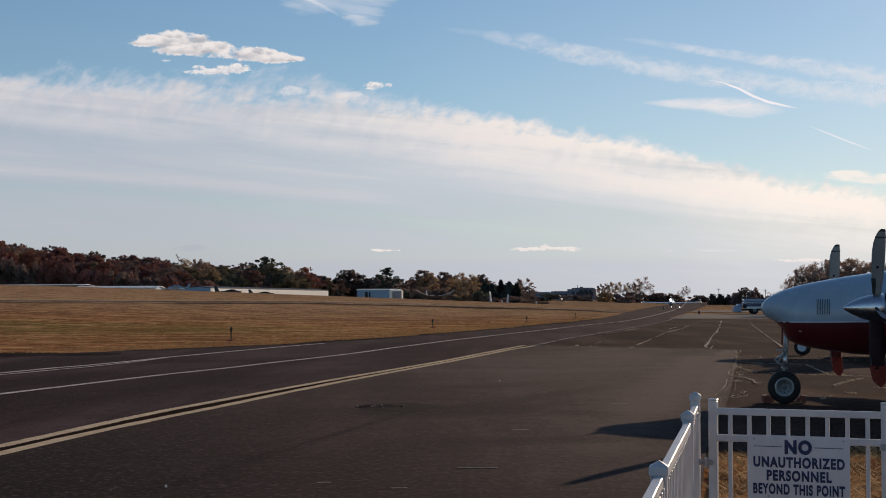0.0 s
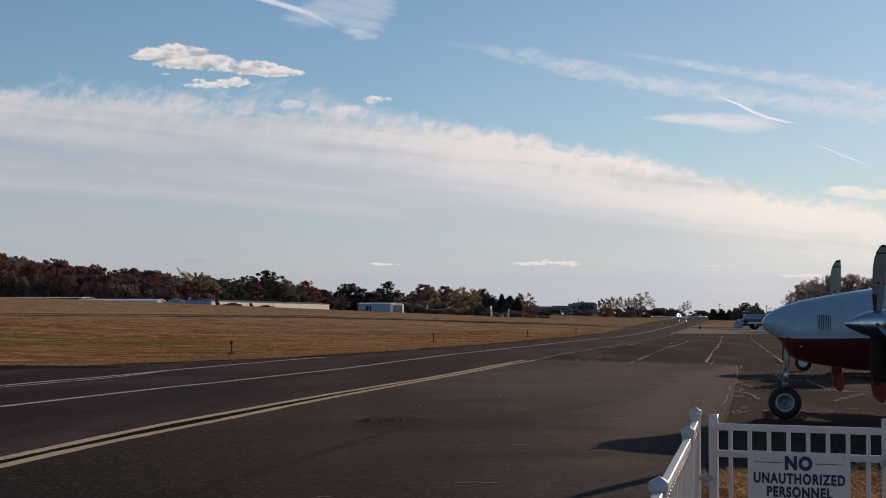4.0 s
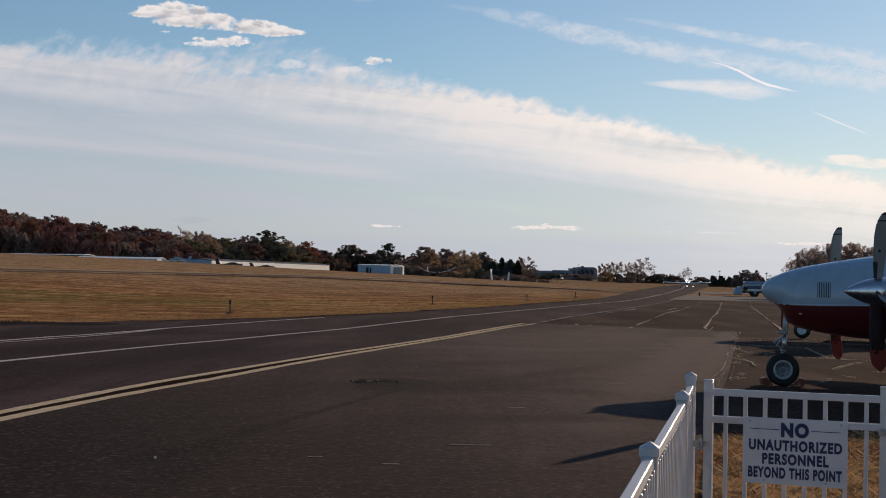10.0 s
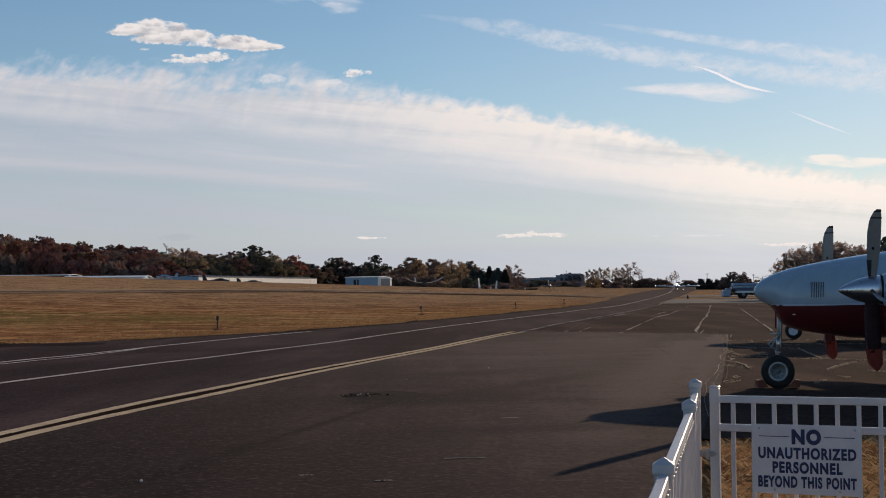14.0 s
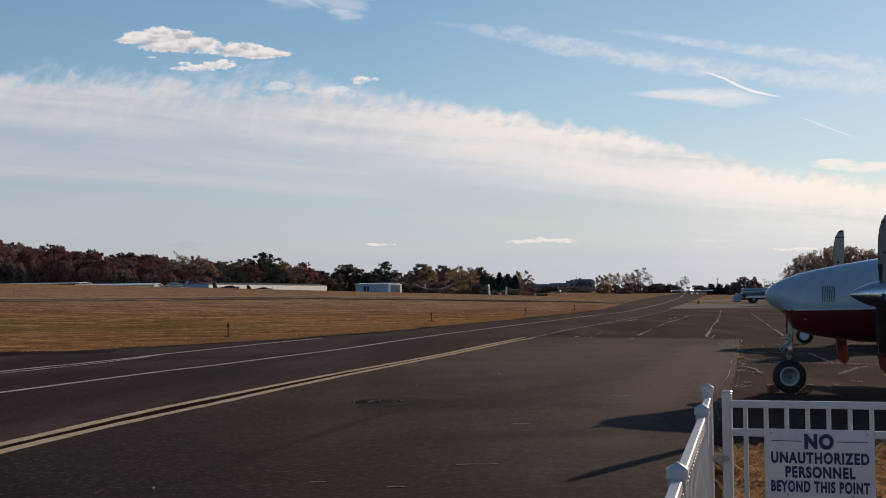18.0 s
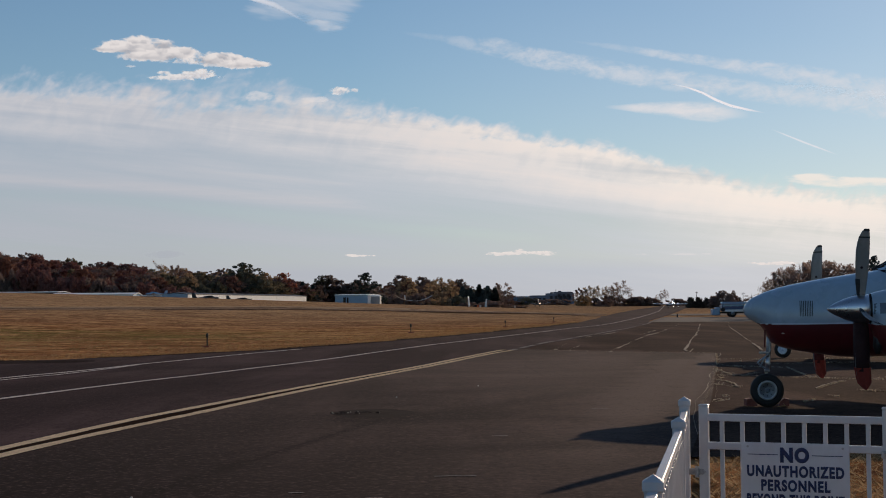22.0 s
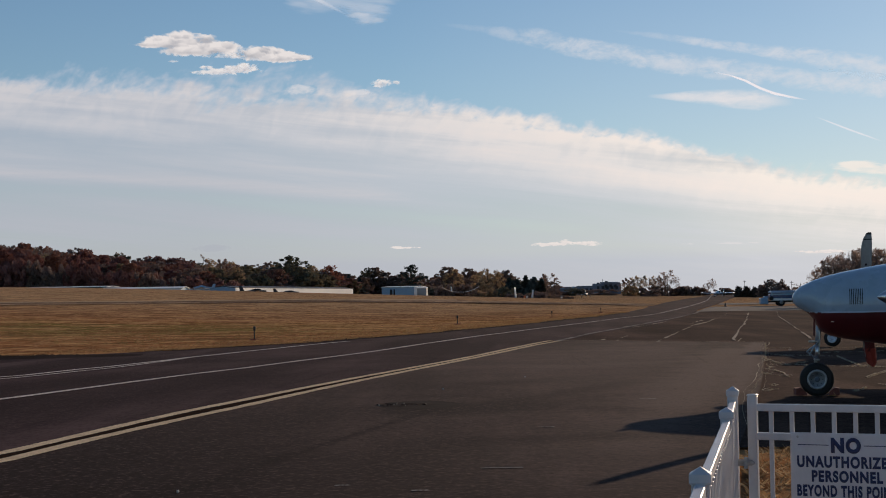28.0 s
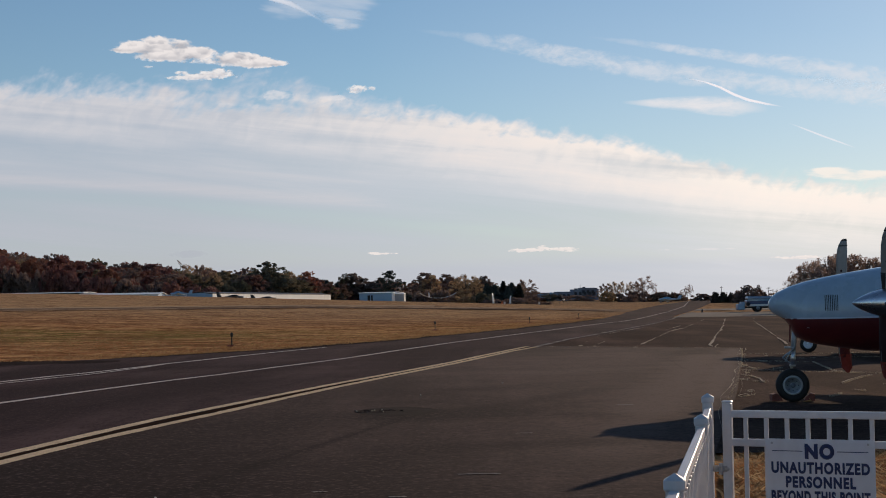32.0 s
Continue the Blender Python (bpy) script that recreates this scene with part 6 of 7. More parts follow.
def conifer(seed, label, height=13.0, width=5.0, leaf="spruce"):
    rnd = random.Random(seed)
    ob = thing("conifer", Matrix.Translation((0, -900, 0)), label, "conifer")
    piece("trunk", tube([(0, 0, -0.3), (0, 0, height * 0.97)], [0.2, 0.03], 7), MAT["bark"], ob)
    centres = []
    for i in range(70):
        u = (i / 70) ** 0.85
        a = i * 2.39996
        r = width / 2 * (1 - u) * rnd.uniform(0.6, 1.1)
        centres.append((Vector((r * math.cos(a), r * math.sin(a), height * (0.05 + 0.92 * u))), 0.35 + 0.75 * (1 - u)))
    piece("crown", cards(centres, rnd, 0.27, 0.6, 46), LEAF[leaf], ob)
    return ob


def bush(seed, leaf, label, height=4.0, width=5.0):
    rnd = random.Random(seed)
    ob = thing("bush", Matrix.Translation((0, -900, 0)), label, "bush")
    piece("stem", join(*[tube([(0, 0, -0.2), (rnd.uniform(-1, 1), rnd.uniform(-1, 1), height * 0.6)], [0.08, 0.03], 5) for _ in range(5)]), MAT["bark"], ob)
    centres = []
    for _ in range(34):
        a, r = rnd.uniform(0, math.tau), math.sqrt(rnd.random()) * width / 2
        centres.append((Vector((r * math.cos(a), r * math.sin(a), height * rnd.uniform(0.08, 0.9) * (1 - (r / width) ** 2))), 0.65))
    piece("crown", cards(centres, rnd, 0.24, 0.8, 44), LEAF[leaf], ob)
    return ob


def dome(seed, leaf, label, height=4.0, width=5.0):
    rnd = random.Random(seed)
    ob = thing("shrub", Matrix.Translation((0, -900, 0)), label, "shrub")
    piece("stem", join(*[tube([(0, 0, -0.2), (rnd.uniform(-1, 1), rnd.uniform(-1, 1), height * 0.6)], [0.08, 0.03], 5) for _ in range(5)]), MAT["bark"], ob)
    centres = []
    while len(centres) < 110:
        v = Vector((rnd.uniform(-1, 1), rnd.uniform(-1, 1), rnd.uniform(0, 1)))
        if 0.35 < v.length < 1:
            centres.append((Vector((v.x * width * 0.43, v.y * width * 0.43, 0.1 + v.z * height * 0.85)), rnd.uniform(0.4, 0.7)))
    piece("crown", cards(centres, rnd, 0.17, 0.9, 42), LEAF[leaf], ob)
    return ob


PROTO = {
    "maroon": [(broad_tree(1, "maroon", "maroon-leaved autumn tree in the wood", 13, 9), 13, 9), (broad_tree(2, "maroon", "maroon-leaved autumn tree in the wood", 14, 8), 14, 8)],
    "rust": [(broad_tree(3, "rust", "rust-red autumn tree in the wood", 13, 9), 13, 9), (broad_tree(4, "rust", "rust-red autumn tree in the wood", 12, 8, 38), 12, 8)],
    "brown": [(broad_tree(5, "umber", "brown-leaved autumn tree beyond the field", 13, 9), 13, 9), (broad_tree(6, "umber", "brown-leaved autumn tree beyond the field", 13, 9, 46, 26, 0.42, 0.15, 0.4), 13, 9)],
    "ochre": [(broad_tree(7, "ochre", "thin ochre-leaved autumn tree", 12, 8, 44, 26, 0.36, 0.15, 0.4), 12, 8)],
    "olive": [(broad_tree(8, "olive", "dull olive-leaved tree in the wood", 13, 9), 13, 9)],
    "green": [(broad_tree(9, "green", "large dark green tree with a broken outline", 14, 11, 64, 34, 0.46, 0.16, 0.3), 14, 11)],
    "pine": [(broad_tree(10, "spruce", "tall dark pine with a tufted crown", 14, 8, 44, 34, 0.42, 0.3, 0.4), 14, 8)],
    "scarlet": [(broad_tree(11, "scarlet", "bright scarlet autumn tree at the wood's edge", 12, 8, 50, 28), 12, 8)],
    "spruce": [(conifer(12, "dark spruce with drooping branches", 13, 5), 13, 5), (conifer(13, "dark spruce with drooping branches", 13, 6), 13, 6)],
    "bare": [(bare_tree(14, "brown", "nearly bare tree with fine branches"), 13, 9), (bare_tree(15, "brown", "leafless tree with upright branches", 13, 6, 2, 0.15, 8), 13, 6)],
    "twig": [(bare_tree(20, "brown", "brown twiggy tree behind the apron", 13, 13, 15, 0.14, 20), 13, 13), (bare_tree(22, "brown", "brown twiggy tree behind the apron", 12, 13, 11, 0.13, 22), 12, 13)],
    "spiky": [(bare_tree(27, "brown", "tall thin tree with bare upswept branches", 13, 8, 5, 0.13, 12, 0.012), 13, 8)],
    "airy": [(bare_tree(28, "pale", "airy pale brown tree with few remaining leaves", 12, 10, 13, 0.17, 11, 0.012), 12, 10), (bare_tree(29, "brown", "airy brown tree with few remaining leaves", 12, 10, 15, 0.18, 11, 0.012), 12, 10)],
    "dome": [(dome(24, "dusk", "dense dark rounded shrub beyond the apron"), 4, 5), (dome(25, "dusk", "dense dark rounded shrub beyond the apron"), 4, 5)],
    "dome_brown": [(dome(26, "umber", "dense brown rounded tree beyond the apron"), 4, 5)],
    "bush_brown": [(bush(16, "umber", "low brown bush at the field's edge"), 4, 5)],
    "bush_green": [(bush(17, "green", "low dark bush at the field's edge"), 4, 5)],
    "bush_maroon": [(bush(19, "maroon", "low maroon thicket at the wood's edge"), 4, 5)],
    "bush_ochre": [(bush(18, "ochre", "low ochre bush at the field's edge"), 4, 5)],
}
SIZES = {}
for options in PROTO.values():
    for ob, *_ in options:
        pts = [v.co for o in ob.children for v in o.data.vertices]
        zs = sorted(p.z for p in pts)
        rs = sorted(math.hypot(p.x, p.y) for p in pts)
        SIZES[ob.name] = (zs[int(len(zs) * 0.985)], 2 * rs[int(len(rs) * 0.93)])
used_protos = set()
tree_rnd = random.Random(77)


def plant(kind, x_dir, top, width, dist, group="far trees"):
    """A tree by its bearing, its top's height over the horizon and its width, at a distance."""
    p = sky_point(x_dir, 514, 1.0)
    if 275 < x_dir < 530:
        dist = max(dist, interp(x_dir, [(275, 440), (300, 450), (530, 548)]) + dist * 0.02)
    elif 530 <= x_dir < 610:
        dist = max(dist, 582 + dist * 0.02)
    x, y = p.x / p.y * dist, dist
    z = land(x, y)
    options = PROTO[kind]
    ob = options[tree_rnd.randrange(len(options))][0]
    h0, w0 = SIZES[ob.name]
    h = max(1.5, 1.63 + (514 - top) / 2647 * dist - z)
    w = width / 2647 * dist
    m = Matrix.LocRotScale((x, y, z - 0.05), Euler((0, 0, tree_rnd.uniform(0, 6.28))), (w / w0, w / w0, h / h0))
    if ob.name not in used_protos:
        used_protos.add(ob.name)
        ob.matrix_world = m
    else:
        ob = copy_thing(ob, m @ Matrix.Diagonal((1 / ob.scale.x, 1 / ob.scale.y, 1 / ob.scale.z, 1)))
    ob["group"] = group
    return ob


TOPS = [(-260, 396), (-100, 404), (-57, 411), (-32, 413), (-7, 418), (32, 416), (54, 423), (94, 429), (145, 434), (195, 437), (236, 441), (276, 443), (291, 446), (326, 448), (372, 446), (437, 452), (477, 458), (507, 468), (537, 464), (587, 465), (642, 467),
        (682, 464), (727, 469), (787, 471), (827, 478), (847, 486), (877, 497), (885, 499), (990, 500), (1090, 502), (1160, 503)]
for row, (dist, drop) in enumerate(((560, 0), (520, 5), (485, 12))):
    x = -280 + row * 9
    while x < 505:
        kind = tree_rnd.choices(["maroon", "rust", "brown", "olive", "ochre", "bare"], [8, 4, 3, 0.3, 0.5, 1.0] if x < 230 else [1, 1.5, 5, 4, 3.5, 1])[0]
        plant(kind, x, interp(x, TOPS) + drop + tree_rnd.uniform(-4, 7), tree_rnd.uniform(40, 58), dist + tree_rnd.uniform(-12, 12), "autumn wood")
        x += tree_rnd.uniform(15, 23)
for row, (dist, drop) in enumerate(((590, 2), (545, 9))):
    x = 490 + row * 8
    while x < 880:
        kind = tree_rnd.choices(["brown", "green", "olive", "spruce", "bare", "rust"], [6.5, 1.4, 2, 1.2, 1, 1.4])[0]
        plant(kind, x, interp(x, TOPS) + drop + tree_rnd.uniform(-2, 9), tree_rnd.uniform(36, 54), dist + tree_rnd.uniform(-12, 12))
        x += tree_rnd.uniform(14, 21)
for kind, x, top, w, dist in [
    ("green", 405, 436, 74, 505), ("green", 378, 452, 40, 508), ("bare", 246, 430, 34, 500), ("bare", 282, 438, 40, 500), ("ochre", 300, 452, 44, 480), ("scarlet", 472, 454, 42, 500), ("spruce", 506, 468, 26, 500),
    ("spruce", 524, 474, 24, 505), ("brown", 552, 458, 48, 520), ("green", 538, 458, 28, 530), ("pine", 617, 454, 46, 515), ("brown", 684, 460, 52, 520), ("ochre", 690, 464, 40, 515), ("ochre", 738, 468, 36, 515), ("ochre", 768, 467, 34, 520), ("brown", 720, 463, 42, 532), ("ochre", 752, 464, 38, 530), ("brown", 784, 467, 36, 532),
    ("spruce", 790, 479, 30, 510), ("spruce", 804, 482, 30, 505), ("spruce", 819, 475, 30, 510), ("spruce", 834, 478, 30, 508), ("spruce", 847, 482, 28, 505), ("spruce", 797, 484, 28, 503), ("spruce", 827, 484, 28, 503), ("bare", 858, 473, 34, 520), ("green", 800, 482, 40, 530), ("green", 830, 481, 42, 530), ("brown", 846, 482, 40, 535), ("brown", 870, 486, 30, 505),
    ("airy", 998, 483, 26, 590), ("airy", 1012, 482, 26, 592), ("airy", 1021, 479, 26, 590), ("airy", 1036, 480, 26, 595), ("spiky", 1064, 471, 42, 590), ("spiky", 1068, 480, 36, 588), ("airy", 1051, 482, 26, 592), ("bush_brown", 1058, 497, 34, 592), ("bush_brown", 1030, 500, 26, 570), ("bush_ochre", 1012, 499, 26, 572), ("bush_ochre", 1000, 497, 30, 560),
    ("bush_brown", 1042, 503, 30, 560), ("spiky", 1086, 490, 10, 600), ("bush_brown", 1100, 499, 34, 600), ("bush_brown", 1112, 500, 26, 602), ("bush_brown", 1128, 502, 30, 600), ("spiky", 1143, 487, 12, 640), ("spiky", 1149, 486, 12, 645), ("spiky", 1136, 493, 18, 640),
    ("bush_green", 905, 499, 40, 600), ("bush_brown", 930, 502, 36, 600), ("bush_brown", 960, 502, 40, 590), ("bush_brown", 1165, 503, 30, 640), ("bush_brown", 1182, 505, 24, 640), ("bush_brown", 1080, 502, 34, 600),
    ("dome", 1193, 501, 17, 420), ("dome", 1207, 501, 17, 420), ("dome", 1220, 503, 14, 420), ("dome_brown", 1249, 492, 46, 400), ("dome", 1232, 500, 22, 405), ("dome_brown", 1268, 492, 18, 402), ("dome", 1276, 502, 16, 404), ("bare", 1300, 495, 40, 420), ("bare", 1318, 496, 36, 420), ("bush_brown", 1300, 504, 40, 425),
]:
    plant(kind, x, top, w, dist)
for kind, x, top, w, dist in [("twig", 1340, 468, 50, 168), ("twig", 1362, 452, 70, 166), ("twig", 1388, 446, 78, 168), ("twig", 1380, 464, 96, 164), ("twig", 1420, 440, 84, 170), ("twig", 1448, 440, 88, 172), ("brown", 1430, 462, 110, 174), ("twig", 1478, 446, 80, 170),
                              ("twig", 1500, 452, 70, 172), ("pine", 1516, 432, 40, 165), ("twig", 1550, 446, 84, 175), ("brown", 1560, 458, 90, 176), ("twig", 1620, 448, 96, 175), ("twig", 1700, 448, 110, 180)]:
    plant(kind, x, top, w, dist, "trees behind the apron")
x = -300
while x < 900:
    plant(tree_rnd.choice(["bush_maroon", "bush_maroon", "bush_brown"] if x < 320 else ["bush_brown", "bush_green", "bush_maroon", "bush_green"] if x < 560 else ["bush_brown", "bush_green", "bush_brown", "bush_ochre"]), x, interp(x, TOPS) + 26 + tree_rnd.uniform(-5, 10), tree_rnd.uniform(30, 48), 462 + tree_rnd.uniform(-6, 8), "undergrowth")
    x += tree_rnd.uniform(16, 26)


# ---- buildings beyond the field ----
def at_dir(x_dir, dist):
    p = sky_point(x_dir, 514, 1.0)
    return p.x / p.y * dist, dist


def shed(name, x0, x1, dist0, dist1, eaves, ridge, depth, wall, roof, label, doors=(), overhang=0.5, door_mat=None, top=None):
    """A long low building; its front runs between two bearings."""
    (ax, ay), (bx, by) = at_dir(x0, dist0), at_dir(x1, dist1)
    length = math.hypot(bx - ax, by - ay)
    z = min(land(ax, ay), land(bx, by), land((ax + bx) / 2, (ay + by) / 2))
    if top:
        eaves, ridge = top - z, top - z + ridge - eaves
    ob = thing(name, pose(ax, ay, z, 0, 0, math.degrees(math.atan2(by - ay, bx - ax))), label, "hangar", "hangars")
    piece("front_wall", box(length / 2, 0.1, eaves / 2, length, 0.2, eaves), wall, ob)
    piece("back_wall", box(length / 2, depth, eaves / 2, length, 0.2, eaves), wall, ob)
    for x, g in ((0.1, 1), (length - 0.1, -1)):
        gable = [(x - 0.1, 0.2, 0), (x - 0.1, depth - 0.1, 0), (x - 0.1, depth - 0.1, eaves), (x - 0.1, depth / 2, ridge - 0.1), (x - 0.1, 0.2, eaves)]
        # White sheds get a blue-grey end, its shade put into the colour.
        piece("end_wall", loft([gable, [(q[0] + 0.2, q[1], q[2]) for q in gable]]), MAT["blue_wall"] if wall == MAT["metal_wall"] else wall, ob)
    for y0, y1 in ((-overhang, depth / 2), (depth + overhang, depth / 2)):
        piece("roof", loft([[(-overhang, y0, eaves), (-overhang, y1, ridge), (-overhang, y1, ridge + 0.15), (-overhang, y0, eaves + 0.15)],
                            [(length + overhang, y0, eaves), (length + overhang, y1, ridge), (length + overhang, y1, ridge + 0.15), (length + overhang, y0, eaves + 0.15)]]), roof, ob)
    for d0, d1, h in doors:
        dr = piece("door", box((d0 + d1) / 2, -0.03, h / 2, d1 - d0, 0.06, h, 0.02), door_mat or MAT["metal_wall"], ob)
        k = max(2, int((d1 - d0) / 1.2))
        for i in range(1, k):
            piece("door_rib", box(d0 + (d1 - d0) * i / k, -0.066, h / 2, 0.05, 0.014, h - 0.2), door_mat or MAT["metal_wall"], dr)
    return ob


shed("long_hangar", 303, 513, 416, 520, 4.0, 4.5, 8, MAT["metal_wall"], MAT["dark_roof"], "long low hangar with white doors and a dark roof", [(0.8 + i * 3.52, 4.1 + i * 3.52, 3.3) for i in range(30)], 0.1, None, 5.65)
shed("small_hangar", 564, 622, 428, 425, 4.9, 5.1, 9, MAT["blue_wall"], MAT["metal_wall"], "blue-grey metal shed with two dark doors", [(2.5, 3.3, 4.3), (3.6, 4.1, 4.3)], 0.2, MAT["black"])
cx_, cy_ = at_dir(624, 424)
tagged(piece("corner_panel", box(cx_, cy_, land(cx_, cy_) + 2.45, 0.8, 0.5, 4.9, 0.03), MAT["metal_wall"]), "white corner panel of the metal shed", "wall panel", kind="structure")
shed("small_hangar", 627, 643, 427, 427, 4.6, 4.8, 9, MAT["shed_grey"], MAT["metal_wall"], "pale metal shed beside the blue one", [(0.5, 2.1, 4.0)], 0.12, MAT["shed_grey"])
shed("tee_hangar", 216, 282, 425, 420, 2.9, 3.0, 9, MAT["blue_wall"], MAT["metal_wall"], "low row of hangars with white doors", [(0.3, 2.4, 2.6), (3.6, 5.4, 2.6), (6.9, 9.4, 2.6)], 0.4)
shed("tee_hangar", 60, 205, 430, 430, 2.9, 3.4, 10, MAT["metal_wall"], MAT["metal_wall"], "long low hangar row with a pale roof", [(1 + i * 3.4, 3.8 + i * 3.4, 2.6) for i in range(6)], 0.5)
shed("tee_hangar", -240, 70, 440, 436, 3.0, 3.2, 10, MAT["dark_roof"], MAT["metal_wall"], "long low hangar row with a pale roof", [], 0.5)

# A flat-roofed block far beyond the taxiway.
bx, by = at_dir(955, 640)
block = thing("office_building", pose(bx, by, land(bx, by), 0, 0, 6), "flat-roofed blue-grey masonry building among trees", "building")
for dx, w, h, nm in ((-6.5, 7, 3.6, "wing"), (2.5, 11, 4.5, "main_block"), (3.4, 6, 5.1, "roof_housing")):
    b = piece(nm, box(dx, 5, h / 2, w, 9, h, 0.05), MAT["office"], block)
    for i in range(int(w / 2)):
        piece("window", box(dx - w / 2 + 1 + i * 2, 0.46, h - 1.6, 1.1, 0.06, 1.3, 0.01), MAT["dark_roof"], b)
    piece("parapet", box(dx, 5, h + 0.08, w + 0.3, 9.3, 0.2, 0.03), MAT["office"], b)
piece("mast", tube([(0.6, 4, 5.1), (0.6, 4, 6.6)], 0.09, 6), MAT["dark_roof"], block)
for dx, h in ((-1.5, 4.5), (5.6, 4.5), (7.2, 4.5), (2.0, 5.1)):
    piece("roof_unit", box(dx, 3, h + 0.3, 1.1, 1.2, 0.6, 0.04), MAT["dark_roof"], block)
bx, by = at_dir(905, 650)
block = thing("low_building", pose(bx, by, land(bx, by), 0, 0, 3), "low blue-grey building behind the field", "building")
piece("wall", box(0, 3, 1.3, 18, 6, 2.6, 0.05), MAT["office"], block)
piece("roof", loft([[(-9.5, -0.5, 2.6), (9.5, -0.5, 2.6), (9.5, 3, 3.4), (-9.5, 3, 3.4)], [(-9.5, 6.5, 2.6), (9.5, 6.5, 2.6), (9.5, 3.2, 3.4), (-9.5, 3.2, 3.4)]]), MAT["dark_roof"], block)
for i in range(6):
    piece("window", box(-7.5 + i * 3, -0.03, 1.5, 1.2, 0.06, 1.2, 0.01), MAT["blue_wall"], block)
for dx in (-5.5, -0.5, 4.5):
    piece("dormer", loft([[(dx - 1.3, -0.7, 2.4), (dx + 1.3, -0.7, 2.4), (dx, -0.7, 3.5)], [(dx - 1.3, 2.4, 2.4), (dx + 1.3, 2.4, 2.4), (dx, 2.4, 3.5)]]), MAT["blue_wall"], block, "pale gabled dormer")
bx, by = at_dir(340, 545)
house = thing("house_roof", pose(bx, by, land(bx, by) - 1.6), "dark roofed house with a chimney over the wood", "house")
piece("wall", box(0, 4, 5, 12, 8, 10), MAT["brick"], house)
piece("roof", loft([[(-6.5, -0.5, 10), (6.5, -0.5, 10), (6.5, 4, 11.8), (-6.5, 4, 11.8)], [(-6.5, 8.5, 10), (6.5, 8.5, 10), (6.5, 4.2, 11.8), (-6.5, 4.2, 11.8)]]), MAT["dark_roof"], house)
piece("chimney", box(-4.5, 4, 11.9, 1.2, 1.2, 2.6), MAT["brick"], house)


# ---- small aircraft; local x forward, y to port ----
def open_ring(r, h0, h1, wall=0.02, n=16):
    """A short open tube along x with some wall."""
    verts, faces = [], []
    for rad, h in ((r, h0), (r + wall, h0), (r + wall, h1), (r, h1)):
        verts += [(h, rad * math.cos(k * math.tau / n), rad * math.sin(k * math.tau / n)) for k in range(n)]
    for q in range(4):
        for k in range(n):
            faces.append((q * n + k, q * n + (k + 1) % n, (q + 1) % 4 * n + (k + 1) % n, (q + 1) % 4 * n + k))
    return verts, faces


